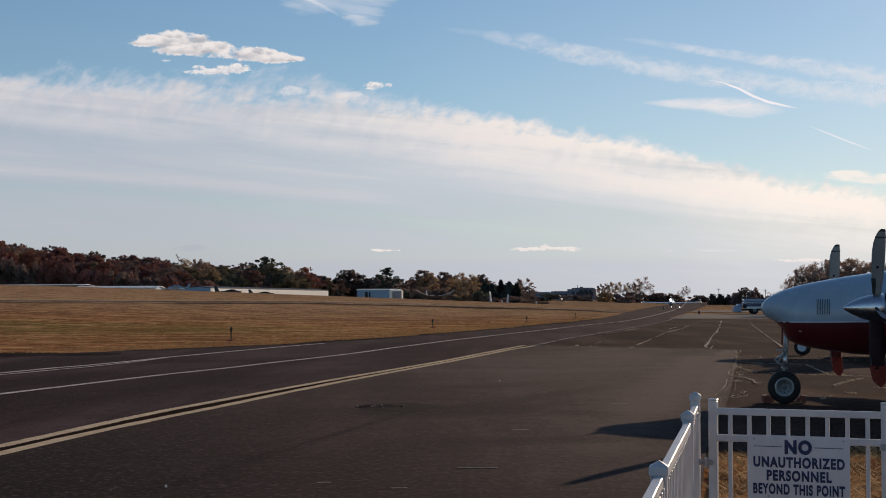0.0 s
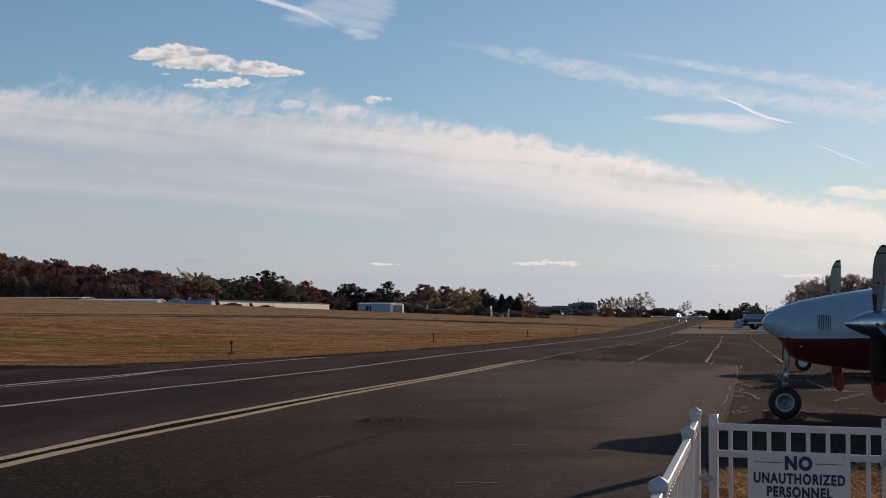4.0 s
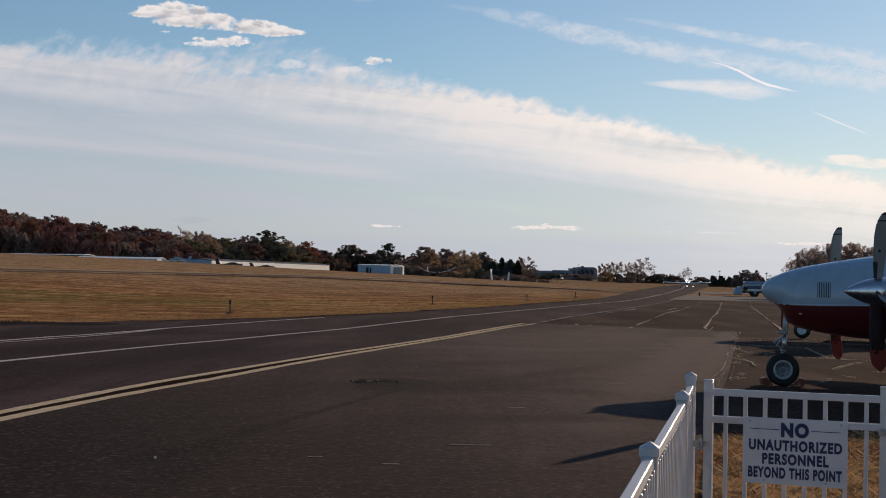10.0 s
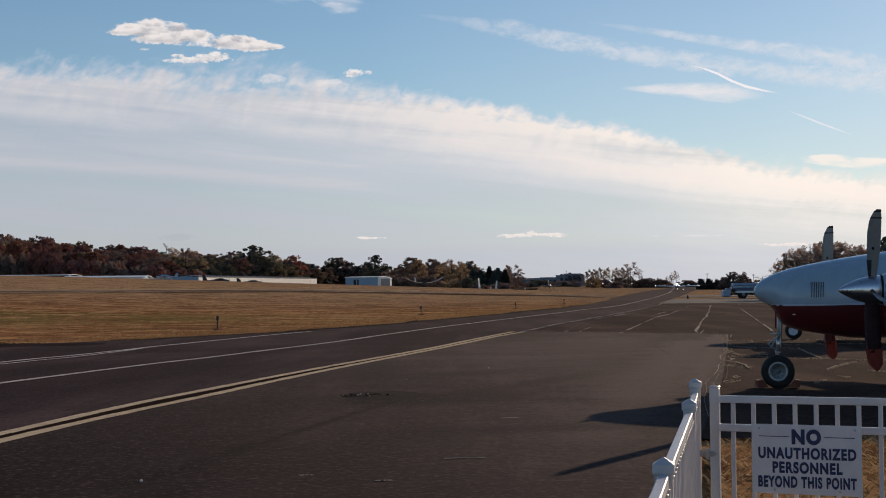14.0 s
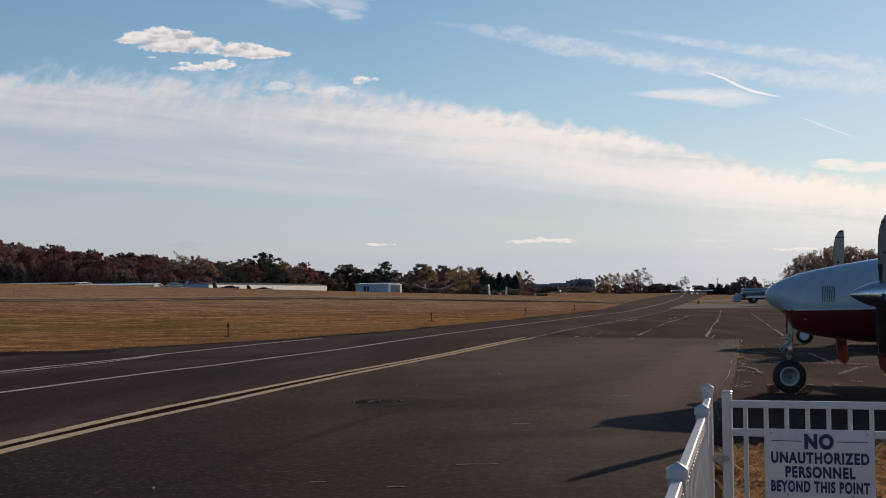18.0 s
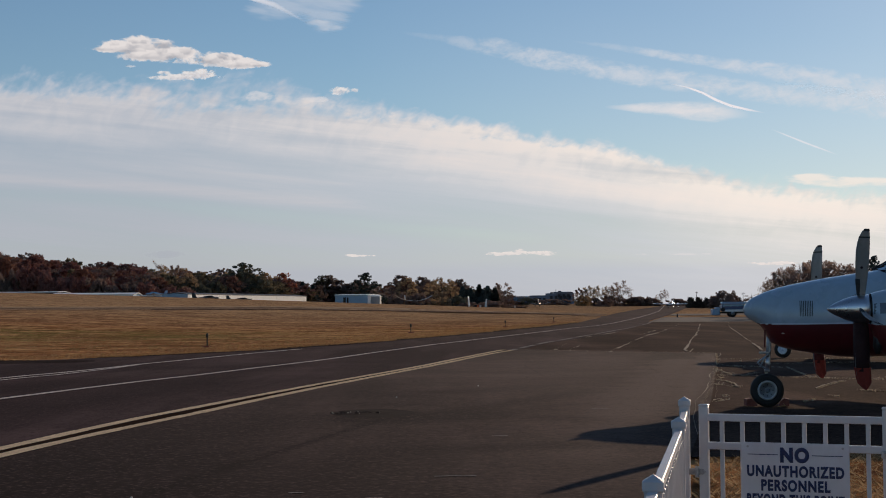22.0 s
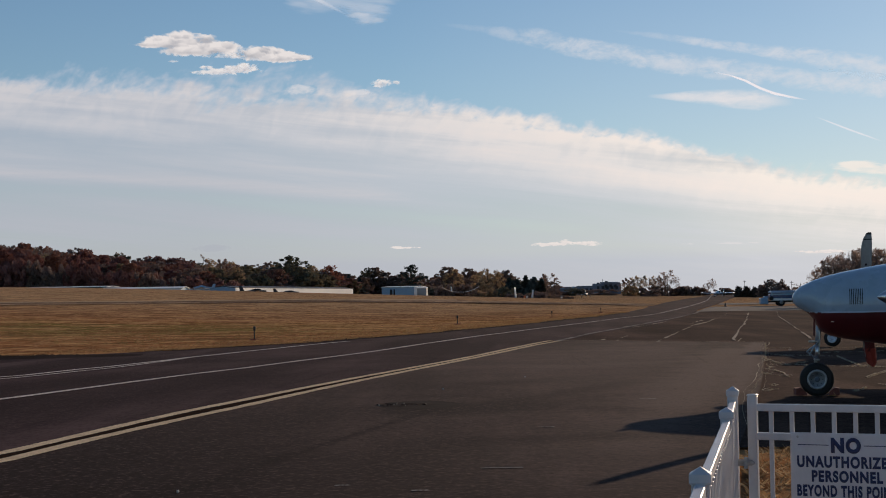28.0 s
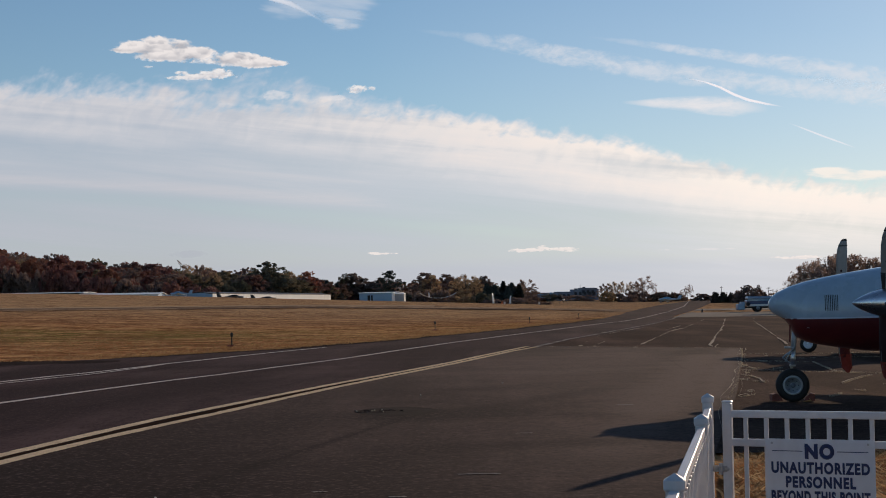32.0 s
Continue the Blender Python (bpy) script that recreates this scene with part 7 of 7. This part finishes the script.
def light_aircraft(m, label, body, span=10.9, high=False, lit=False, name="light_aircraft", spats=True, fin_mat=None, fin_h=1.35):
    ob = thing(name, m, label, "aircraft")
    rings = []
    for s, zt, zb, w in [(1.9, 1.25, 0.85, 0.22), (1.75, 1.36, 0.72, 0.42), (0.8, 1.50, 0.62, 0.55), (0.2, 1.62, 0.58, 0.58), (-1.4, 1.62, 0.60, 0.56), (-2.4, 1.45, 0.72, 0.40), (-4.0, 1.22, 0.90, 0.20), (-5.3, 1.15, 1.0, 0.06)]:
        rings.append([(s, w * math.cos(k * math.tau / 14), (zt + zb) / 2 + (zt - zb) / 2 * math.sin(k * math.tau / 14)) for k in range(14)])
    piece("fuselage", loft(rings[::-1]), body, ob, "", True)
    rings = []
    for s, zt, w in [(0.55, 1.60, 0.30), (0.1, 1.87, 0.42), (-0.9, 1.90, 0.46), (-1.8, 1.72, 0.34), (-2.2, 1.56, 0.2)]:
        rings.append([(s, w * math.cos(k * math.tau / 12), 1.35 + (zt - 1.35) * max(-0.3, math.sin(k * math.tau / 12))) for k in range(12)])
    piece("canopy", loft(rings[::-1]), MAT["dark_paint"] if fin_mat else MAT["glass"], ob, "dark cabin glazing", True)
    zr = 1.95 if high else 0.98 if lit else 0.78
    rise = 0.15 if high else 0.22 if lit else 0.55
    for side in (1, -1):
        wing = piece("wing", airfoil_wing((0.35, side * 0.3, zr, 1.6), (0.2, side * span / 2, zr + rise, 1.15), 0.19 if lit else 0.13, 8), body, ob, "", True)
        piece("tailplane", airfoil_wing((-4.4, side * 0.05, 1.15, 0.95), (-4.5, side * 1.75, 1.18, 0.7), 0.09, 6), body, ob, "", True)
        if lit:
            piece("tip_light", turned([(0.0, -0.05), (0.036, -0.035), (0.05, 0.0), (0.036, 0.035), (0.0, 0.05)], 12, "x"), MAT["tip_and_glint"], wing, "bright wingtip light", True).location = (-0.98, side * (span / 2 + 0.02), zr + rise + 0.02)
    fin = airfoil_wing((-3.9, 0, 0, 1.35), (-4.75, fin_h, 0, 0.75), 0.08, 6)
    piece("fin", ([(x, z, 1.05 + y) for x, y, z in fin[0]], fin[1]), fin_mat or body, ob, "", True)
    piece("spinner", turned([(0.01, 2.15), (0.12, 2.0), (0.16, 1.88)], 12, "x"), MAT["bright"], ob, "", True).location = (0, 0, 1.05)
    pr = piece("propeller", join(box(1.98, 0, 1.50, 0.03, 0.14, 0.85, 0.01), box(1.98, 0, 0.60, 0.03, 0.14, 0.85, 0.01)) if spats else join(box(1.98, 0.45, 1.05, 0.03, 0.85, 0.14, 0.01), box(1.98, -0.45, 1.05, 0.03, 0.85, 0.14, 0.01)), MAT["black"], ob)
    for x, y, nm in ((1.3 if spats else 1.62, 0, "nose"), (-0.95 if spats else -1.42, 1.45 if spats else 1.55, "main"), (-0.95 if spats else -1.42, -1.45 if spats else -1.15, "main")):
        leg = piece(nm + "_leg", tube([(x, y * 0.75, 0.75), (x, y, 0.25)], 0.045, 6), body, ob)
        ty = piece("tyre", turned([(0.10, -0.07), (0.19, -0.08), (0.20, 0.0), (0.19, 0.08), (0.10, 0.07)], 14), MAT["rubber"], leg, "", True)
        ty.location = (x, y, 0.20)
        if not spats:
            for s in (-1, 1):
                piece("rim", turned([(0.084, s * 0.080), (0.092, s * 0.092), (0.106, s * 0.092), (0.112, s * 0.07)], 18), MAT["pin"], ty, "white wheel rim", True)
                piece("hub", turned([(0.0, s * 0.098), (0.030, s * 0.096), (0.038, s * 0.075)], 12), MAT["pin"], ty, "", True)
                for q in range(5):
                    piece("spoke", moved(box(0.062, s * 0.082, 0, 0.062, 0.012, 0.022, 0.003), Matrix.Rotation(q * math.tau / 5, 4, "Y")), MAT["pin"], ty)
            continue
        piece("wheel_fairing", loft([[(x + dx, y + w * math.cos(k * math.tau / 8), 0.27 + 0.8 * w * math.sin(k * math.tau / 8)) for k in range(8)] for dx, w in ((0.42, 0.04), (0.25, 0.13), (0.0, 0.16), (-0.35, 0.10), (-0.6, 0.02))][::-1]), MAT["bright"] if lit else body, leg, "", True)
    # Glowing discs added for sun glints on cabin and wheels; hoods hide them sideways.
    if lit:
        for x, y, z, r in ((-2.02, 0.12, 1.62, 0.20), (-2.45, -0.25, 1.10, 0.14), (-1.62, -1.45, 0.30, 0.075), (0.80, 0.0, 0.34, 0.075)):
            hood = piece("light_hood", join(open_ring(r, 0.10, -0.55), turned([(0.0, 0.11), (r, 0.10), (r + 0.02, 0.06)], 16, "x")), MAT["black"], ob, "dark hood round the added glint disc", True)
            hood.location = (x, y, z)
            piece("lens", turned([(0.0, -0.03), (r * 0.7, -0.02), (r * 0.98, 0.03), (0.0, 0.04)], 14, "x"), MAT["lens" if r > 0.1 else "tip_and_glint"], hood, "glowing disc standing in for a sun glint", True)
    return ob


def stand(x_dir, dist, turn):
    x, y = at_dir(x_dir, dist)
    return pose(x, y, land(x, y), 0, 0, turn)


light_aircraft(pose(11.80, 44.70, 0, 0, 0, 158) @ Matrix.Scale(1.3, 4), "white light aircraft parked close behind the twin", MAT["white"], 8.4, spats=False)
# Hull paint is dark so that these backlit aircraft read as silhouettes.
light_aircraft(stand(345, 410, 8) @ Matrix.Diagonal((1, 1, 0.80, 1)), "dark-looking light aircraft parked before the long hangar", MAT["hull_grey"], 10.0, fin_mat=MAT["dark_roof"], fin_h=1.9)
light_aircraft(stand(404, 410, 14) @ Matrix.Diagonal((0.95, 1, 0.66, 1)), "small dark-looking light aircraft parked before the long hangar", MAT["hull_grey"], 8.5, fin_mat=MAT["dark_roof"], fin_h=1.7)
light_aircraft(stand(238, 405, 196) @ Matrix.Diagonal((0.8, 0.8, 0.72, 1)), "pale blue light aircraft parked by the hangar row", MAT["truck_pale"], 9.5)
light_aircraft(stand(815, 415, 62), "dark aircraft with a tall white tail fin parked beyond the field", MAT["dark_paint"], 9.5, fin_mat=MAT["metal_wall"], fin_h=3.3)
light_aircraft(stand(816, 415, 118), "dark aircraft with a white tail fin parked by the trees", MAT["dark_paint"], 9.5, fin_mat=MAT["metal_wall"], fin_h=2.5)
light_aircraft(stand(925, 520, 84), "grey light aircraft with a white tail fin parked far off", MAT["hull_grey"], 6.0, fin_mat=MAT["metal_wall"], fin_h=1.8)
for x_dir, dist, mat, word in ((817, 372, "orange", "orange"), (821, 366, "line_white", "white"), (882, 378, "line_white", "white")):
    mx, my = at_dir(x_dir, dist)
    mk = thing("field_marker", pose(mx, my, land(mx, my), 0, 0, 20), f"small {word} marker board standing in the turf", "marker", "field markers")
    piece("board", box(0, 0, 0.5, 0.5, 0.06, 0.55, 0.02), MAT[mat], mk)
    piece("stake", tube([(0, 0.04, -0.1), (0, 0.04, 0.8)], 0.03, 6), MAT["steel"], mk)

# The sailplane with upswept wings.
gx, gy = at_dir(703, 402)
glider = thing("sailplane", pose(gx, gy, land(gx, gy), 0, 0, -60), "pale sailplane with long upswept wings, parked", "sailplane")
piece("fuselage", loft([[(s, w * math.cos(k * math.tau / 10), zc + w * math.sin(k * math.tau / 10)) for k in range(10)] for s, w, zc in ((2.2, 0.05, 0.8), (1.5, 0.35, 0.85), (0, 0.42, 0.9), (-1.5, 0.2, 1.0), (-5, 0.09, 1.2))][::-1]), MAT["brick"], glider, "", True)
for side in (1, -1):
    piece("wing", join(*[airfoil_wing((0.4, side * a, za, ca), (0.4, side * b, zb, cb), 0.12, 6) for a, b, za, zb, ca, cb in ((0.3, 2.2, 1.05, 1.2, 0.95, 0.85), (2.2, 4.2, 1.2, 1.75, 0.85, 0.7), (4.2, 5.6, 1.75, 2.5, 0.7, 0.45))]), MAT["metal_wall"], glider, "", True)
fin = airfoil_wing((-4.4, 0, 0, 0.9), (-4.8, 1.4, 0, 0.6), 0.08, 6)
piece("fin", ([(x, z, 1.2 + y) for x, y, z in fin[0]], fin[1]), MAT["metal_wall"], glider, "", True)

# ---- the fuel truck ----
tx, ty_ = at_dir(1243, 183)
truck = thing("fuel_truck", pose(tx, ty_, land(tx, ty_) + 0.02, 0, 0, -2), "blue and white airfield truck parked beyond the apron", "truck")
piece("chassis", box(3.2, 1.0, 0.55, 6.6, 0.9, 0.22, 0.03), MAT["black"], truck)
piece("front_step", join(box(-0.35, 1.0, 0.62, 0.9, 1.9, 0.75, 0.08), box(-0.1, 1.0, 1.08, 0.5, 1.8, 0.3, 0.06)), MAT["truck_pale"], truck, "pale blue front platform")
body = piece("body", box(3.4, 1.0, 1.08, 6.2, 2.1, 0.72, 0.08), MAT["truck_blue"], truck, "dark blue side panel")
piece("side_band", box(3.4, -0.06, 0.80, 6.1, 0.04, 0.26, 0.01), MAT["metal_wall"], body, "white band")
piece("roof", box(3.5, 1.0, 1.70, 6.2, 2.2, 0.34, 0.09), MAT["truck_pale"], truck, "pale blue roof")
piece("cab_glass", box(3.4, -0.055, 1.40, 6.0, 0.04, 0.24, 0.01), MAT["glass"], body, "dark window band")
for i in range(7):
    piece("locker", box(1.0 + i * 0.8, -0.07, 1.15, 0.7, 0.04, 0.36, 0.01), MAT["truck_blue"], body)
piece("hose_reel", turned([(0.05, -0.1), (0.25, -0.1), (0.25, 0.1), (0.05, 0.1)], 14), MAT["black"], truck).location = (0.45, -0.1, 0.95)
for x in (1.65, 5.3):
    for y in (0.08, 1.92):
        w = piece("tyre", turned([(0.22, -0.13), (0.42, -0.15), (0.46, -0.08), (0.46, 0.08), (0.42, 0.15), (0.22, 0.13)], 20), MAT["rubber"], truck, "", True)
        w.location = (x, y, 0.46)
        piece("rim", turned([(0.05, -0.10), (0.20, -0.11), (0.23, -0.14)], 16), MAT["rim"], w, "", True)

# ---- edge lights, cone, poles, drain ----
def edge_light(x, y, h, label="taxiway edge light on a short stake and base plate"):
    ob = thing("edge_light", pose(x, y, land(x, y), 0, 0, 20), label, "edge light", "edge lights")
    piece("base_plate", box(0, 0, 0.0, 0.34, 0.30, 0.07, 0.012), MAT["chock"], ob)
    piece("stake", tube([(0, 0, 0), (0, 0, h - 0.16)], 0.028, 8), MAT["black"], ob)
    piece("lamp_body", turned([(0.03, h - 0.2), (0.055, h - 0.17), (0.062, h - 0.06), (0.045, h - 0.02), (0.02, h)], 12, "z"), MAT["black"], ob, "", True)
    return ob


for x, y, h in ((-10.84, 64.2, 0.58), (-3.1, 95.7, 0.56), (3.74, 122, 0.5), (9.43, 149.5, 0.5)):
    edge_light(x, y, h)
cn = thing("marker_post", pose(27.2, 187, land(27.2, 187)), "small dark marker by the taxiway edge", "marker")
piece("post", turned([(0.12, 0), (0.11, 0.06), (0.09, 0.30), (0.06, 0.46), (0.0, 0.48)], 12, "z"), MAT["black"], cn)
piece("foot", box(0, 0, 0.02, 0.4, 0.4, 0.05, 0.01), MAT["black"], cn)
for x_dir, dist, h in ((1203, 520, 5.2), (1116, 640, 4.2), (1285, 450, 4.4), (1140, 660, 4.0)):
    x, y = at_dir(x_dir, dist)
    pl = thing("utility_pole", pose(x, y, land(x, y), 0, 0, 20), "dark wooden utility pole with a crossarm", "pole", "poles")
    piece("pole", tube([(0, 0, -0.2), (0, 0, h)], [0.11, 0.07], 8), MAT["wood"], pl)
    piece("crossarm", box(0, 0, h - 0.4, 1.1, 0.10, 0.12, 0.01), MAT["wood"], pl)
    for dx in (-0.48, 0.48):
        piece("insulator", turned([(0.05, 0), (0.07, 0.1), (0.04, 0.2)], 8, "z"), MAT["metal_wall"], pl).location = (dx, 0, h - 0.34)

drain = tagged(new("drain_patch"), "rough patched drain cover in the asphalt", "drain cover", kind="structure")
drain.location = (-1.6, 22.7, 0.021)
rr = random.Random(5)
ring_v, ring_f = [], []
for k in range(40):
    a = k * math.tau / 40
    for r in (0.30, 0.8):
        w = r + 0.06 * rr.uniform(-1, 1)
        ring_v.append((math.cos(a) * w * 0.75 + (0.5 if r == 0.8 else 0.1) * 0.6, math.sin(a) * w * 1.15, 0.002 if r == 0.8 else 0.004))
for k in range(40):
    ring_f.append((k * 2, k * 2 + 1, (k * 2 + 3) % 80, (k * 2 + 2) % 80))
piece("stain", (ring_v, ring_f), surface("tar_stain", (0.030, 0.0195, 0.0165), 1.0, grain=20, vary=0.3, blotch=3, spec=0.026), drain, "dark tar stain round the drain")
piece("cover", turned([(0.0, 0.010), (0.30, 0.010), (0.34, 0.004)], 28, "z"), surface("cast_iron", (0.045, 0.031, 0.027), 1.0, 0.0, grain=30, vary=0.3, spec=0.02), drain, "worn iron cover")
for n in range(46):
    a, r = rr.uniform(0, math.tau), rr.uniform(0.05, 0.42)
    piece("gravel_bit", box(0, 0, 0, rr.uniform(0.012, 0.032), rr.uniform(0.012, 0.032), 0.014, 0.003), MAT["seal"] if n % 6 == 0 else MAT["crumbled"], drain).location = (math.cos(a) * r, math.sin(a) * r * 0.7, 0.012)
for n, (x, y) in enumerate([(-2.76, 12.57), (-1.1, 26.5), (0.4, 30.2)]):
    st = thing("pebble", pose(x, y, 0.028, 0, 0, n * 40), "pale pebble lying on the asphalt", "pebble", "pebbles")
    piece("stone", loft([[(0.014 * math.cos(k) * r, 0.018 * math.sin(k) * r, z * 0.8) for k in (0, 1.1, 2.0, 3.1, 4.2, 5.3)] for r, z in ((0.7, -0.01), (1.0, 0.004), (0.6, 0.018))]), MAT["line_white"], st)


# ---- turf ----
def blades(area, count, rnd, h0, h1, w, lean, mat, name, label):
    """Loose blades; area() gives a place on the ground."""
    verts, faces = [], []
    for _ in range(count):
        x, y = area(rnd)
        z = land(x, y) - 0.03
        a = rnd.uniform(0, math.tau)
        h = rnd.uniform(h0, h1)
        lx, ly = rnd.gauss(0, lean) * h, rnd.gauss(0, lean) * h
        c, s = math.cos(a) * w / 2, math.sin(a) * w / 2
        o = len(verts)
        verts += [(x - c, y - s, z), (x + c, y + s, z), (x + lx * 0.4 + c * 0.7, y + ly * 0.4 + s * 0.7, z + h * 0.6), (x + lx, y + ly, z + h)]
        faces.append((o, o + 1, o + 2, o + 3))
    return tagged(piece(name, (verts, faces), mat), label, "grass", kind="stuff")


def bed_spot(r):
    while True:
        x, y = r.uniform(0.6, 7.5), r.uniform(7.0, 16.6)
        if x > 1.16 + 0.165 * (y - 7.2) and y < 15.4 + 0.30 * (x - 2.3) + 0.25 * noise.noise(Vector((x * 1.3, 0.5, 0))):
            return x, y


def verge_spot(r):
    y = 50.5 + (150 - 50.5) * r.random() ** 1.6
    return edge_x(y) + wobble(y) + 0.25 - abs(r.gauss(0, 0.45)), y


def field_spot(r):
    y = 51 + 80 * r.random() ** 1.5
    return edge_x(y) - 5 * r.random() ** 1.5, y


def patchy(spot, scale, level, seed):
    """Keeps the spots where a broad noise is high, so that the tufts stand in patches."""
    def pick(r):
        while True:
            x, y = spot(r)
            if noise.noise(Vector((x * scale, y * scale * 0.45, seed))) > level:
                return x, y
    return pick


def border_spot(r):
    x = r.uniform(-42, -13.5)
    return x, 47.55 - 0.02 * (x + 13) + wobble(x * 0.5, 0.3) + abs(r.gauss(0, 0.35))


GR = random.Random(21)
strip("grass_bed", [(y, 1.16 + 0.165 * (y - 7.2), y, 60) for y in (-20, 0, 4, 8, 11, 13, 15.2)], MAT["grass"], 0.022, "dry grass bed behind the fence", "grass bed", cuts=12)
blades(bed_spot, 30000, GR, 0.03, 0.11, 0.012, 0.9, MAT["bed"], "dry_grass", "loose dry straw-coloured grass behind the fence")
blades(verge_spot, 16000, GR, 0.04, 0.11, 0.05, 0.6, MAT["straw"], "verge_grass", "ragged dry grass along the taxiway edge")
blades(patchy(border_spot, 0.9, -0.05, 2.5), 2600, GR, 0.03, 0.09, 0.07, 0.8, MAT["clod"], "turf_clods", "dark ragged turf clods along the asphalt")
blades(patchy(verge_spot, 0.7, 0.05, 6.5), 3000, GR, 0.03, 0.09, 0.06, 0.8, MAT["clod"], "turf_clods", "dark ragged turf clods along the taxiway")
blades(patchy(border_spot, 0.6, -0.1, 9.5), 3500, GR, 0.03, 0.08, 0.05, 0.9, MAT["straw"], "border_grass", "ragged straw tufts along the asphalt")
blades(field_spot, 9000, GR, 0.03, 0.07, 0.05, 0.9, MAT["straw"], "field_grass", "dry mown grass of the field")



def tuft_spot(near, far, reach, power=1.4):
    def spot(r):
        y = near + (far - near) * r.random() ** power
        return edge_x(y) - 0.3 - reach * (0.4 + y / 90) * r.random(), y
    return spot


blades(patchy(tuft_spot(47.6, 120, 40), 0.16, -0.1, 1.5), 9000, GR, 0.015, 0.04, 0.035, 1.2, MAT["tuft_straw"], "straw_tufts", "pale straw tufts in the mown turf")
blades(patchy(tuft_spot(47.6, 120, 40), 0.13, 0.0, 4.5), 11000, GR, 0.015, 0.045, 0.04, 1.2, MAT["tuft_rust"], "rust_tufts", "rust-brown tufts in the mown turf")
blades(patchy(tuft_spot(60, 100, 40, 1.0), 0.12, 0.12, 8.5), 8000, GR, 0.015, 0.04, 0.035, 1.2, MAT["tuft_green"], "green_tufts", "dull green tufts in the mown turf")

# ---- the aircraft that taxies away ----
taxi = light_aircraft(pose(40, 275, 0.4, 0, 0, 82), "white low-wing light aircraft taxiing away with tip lights and sun glints", MAT["white"], 10.9, False, True, "taxiing_aircraft")


# ---- what moves ----
TAXI = [
    (0, 34.96, 275.00, 82),
    (3, 38.82, 297.00, 82),
    (6, 42.36, 319.00, 82),
    (8, 45.03, 334.00, 82),
    (12, 50.24, 364.00, 82),
    (17, 56.26, 402.00, 82),
    (20, 60.65, 424.00, 82),
    (23, 63.6, 446.00, 82),
    (26, 67.0, 468.00, 83),
    (28.5, 67.4, 483.00, 112),
    (29, 66.8, 485.50, 120),
    (30, 63.9, 488.00, 145),
    (31, 61.9, 490.00, 158),
    (32, 59.2, 491.00, 168),
]
DRIFT = ((cloud_bank, 0.9), *[(o, 1.0) for o in high_clouds], *[(o, 0.9) for o in puffs], *[(o, 0.25) for o in low_clouds])


def motions():
    walk(taxi, [(t, pose(x, y, land(x, y), 0, 0, h)) for t, x, y, h in TAXI])
    for cloud, rate in DRIFT:
        walk(cloud, [(t, pose(0, 0, 0, 0, 0, math.degrees(rate * (t - 9) / 2647))) for t in (0, 16, 32)])


motions()
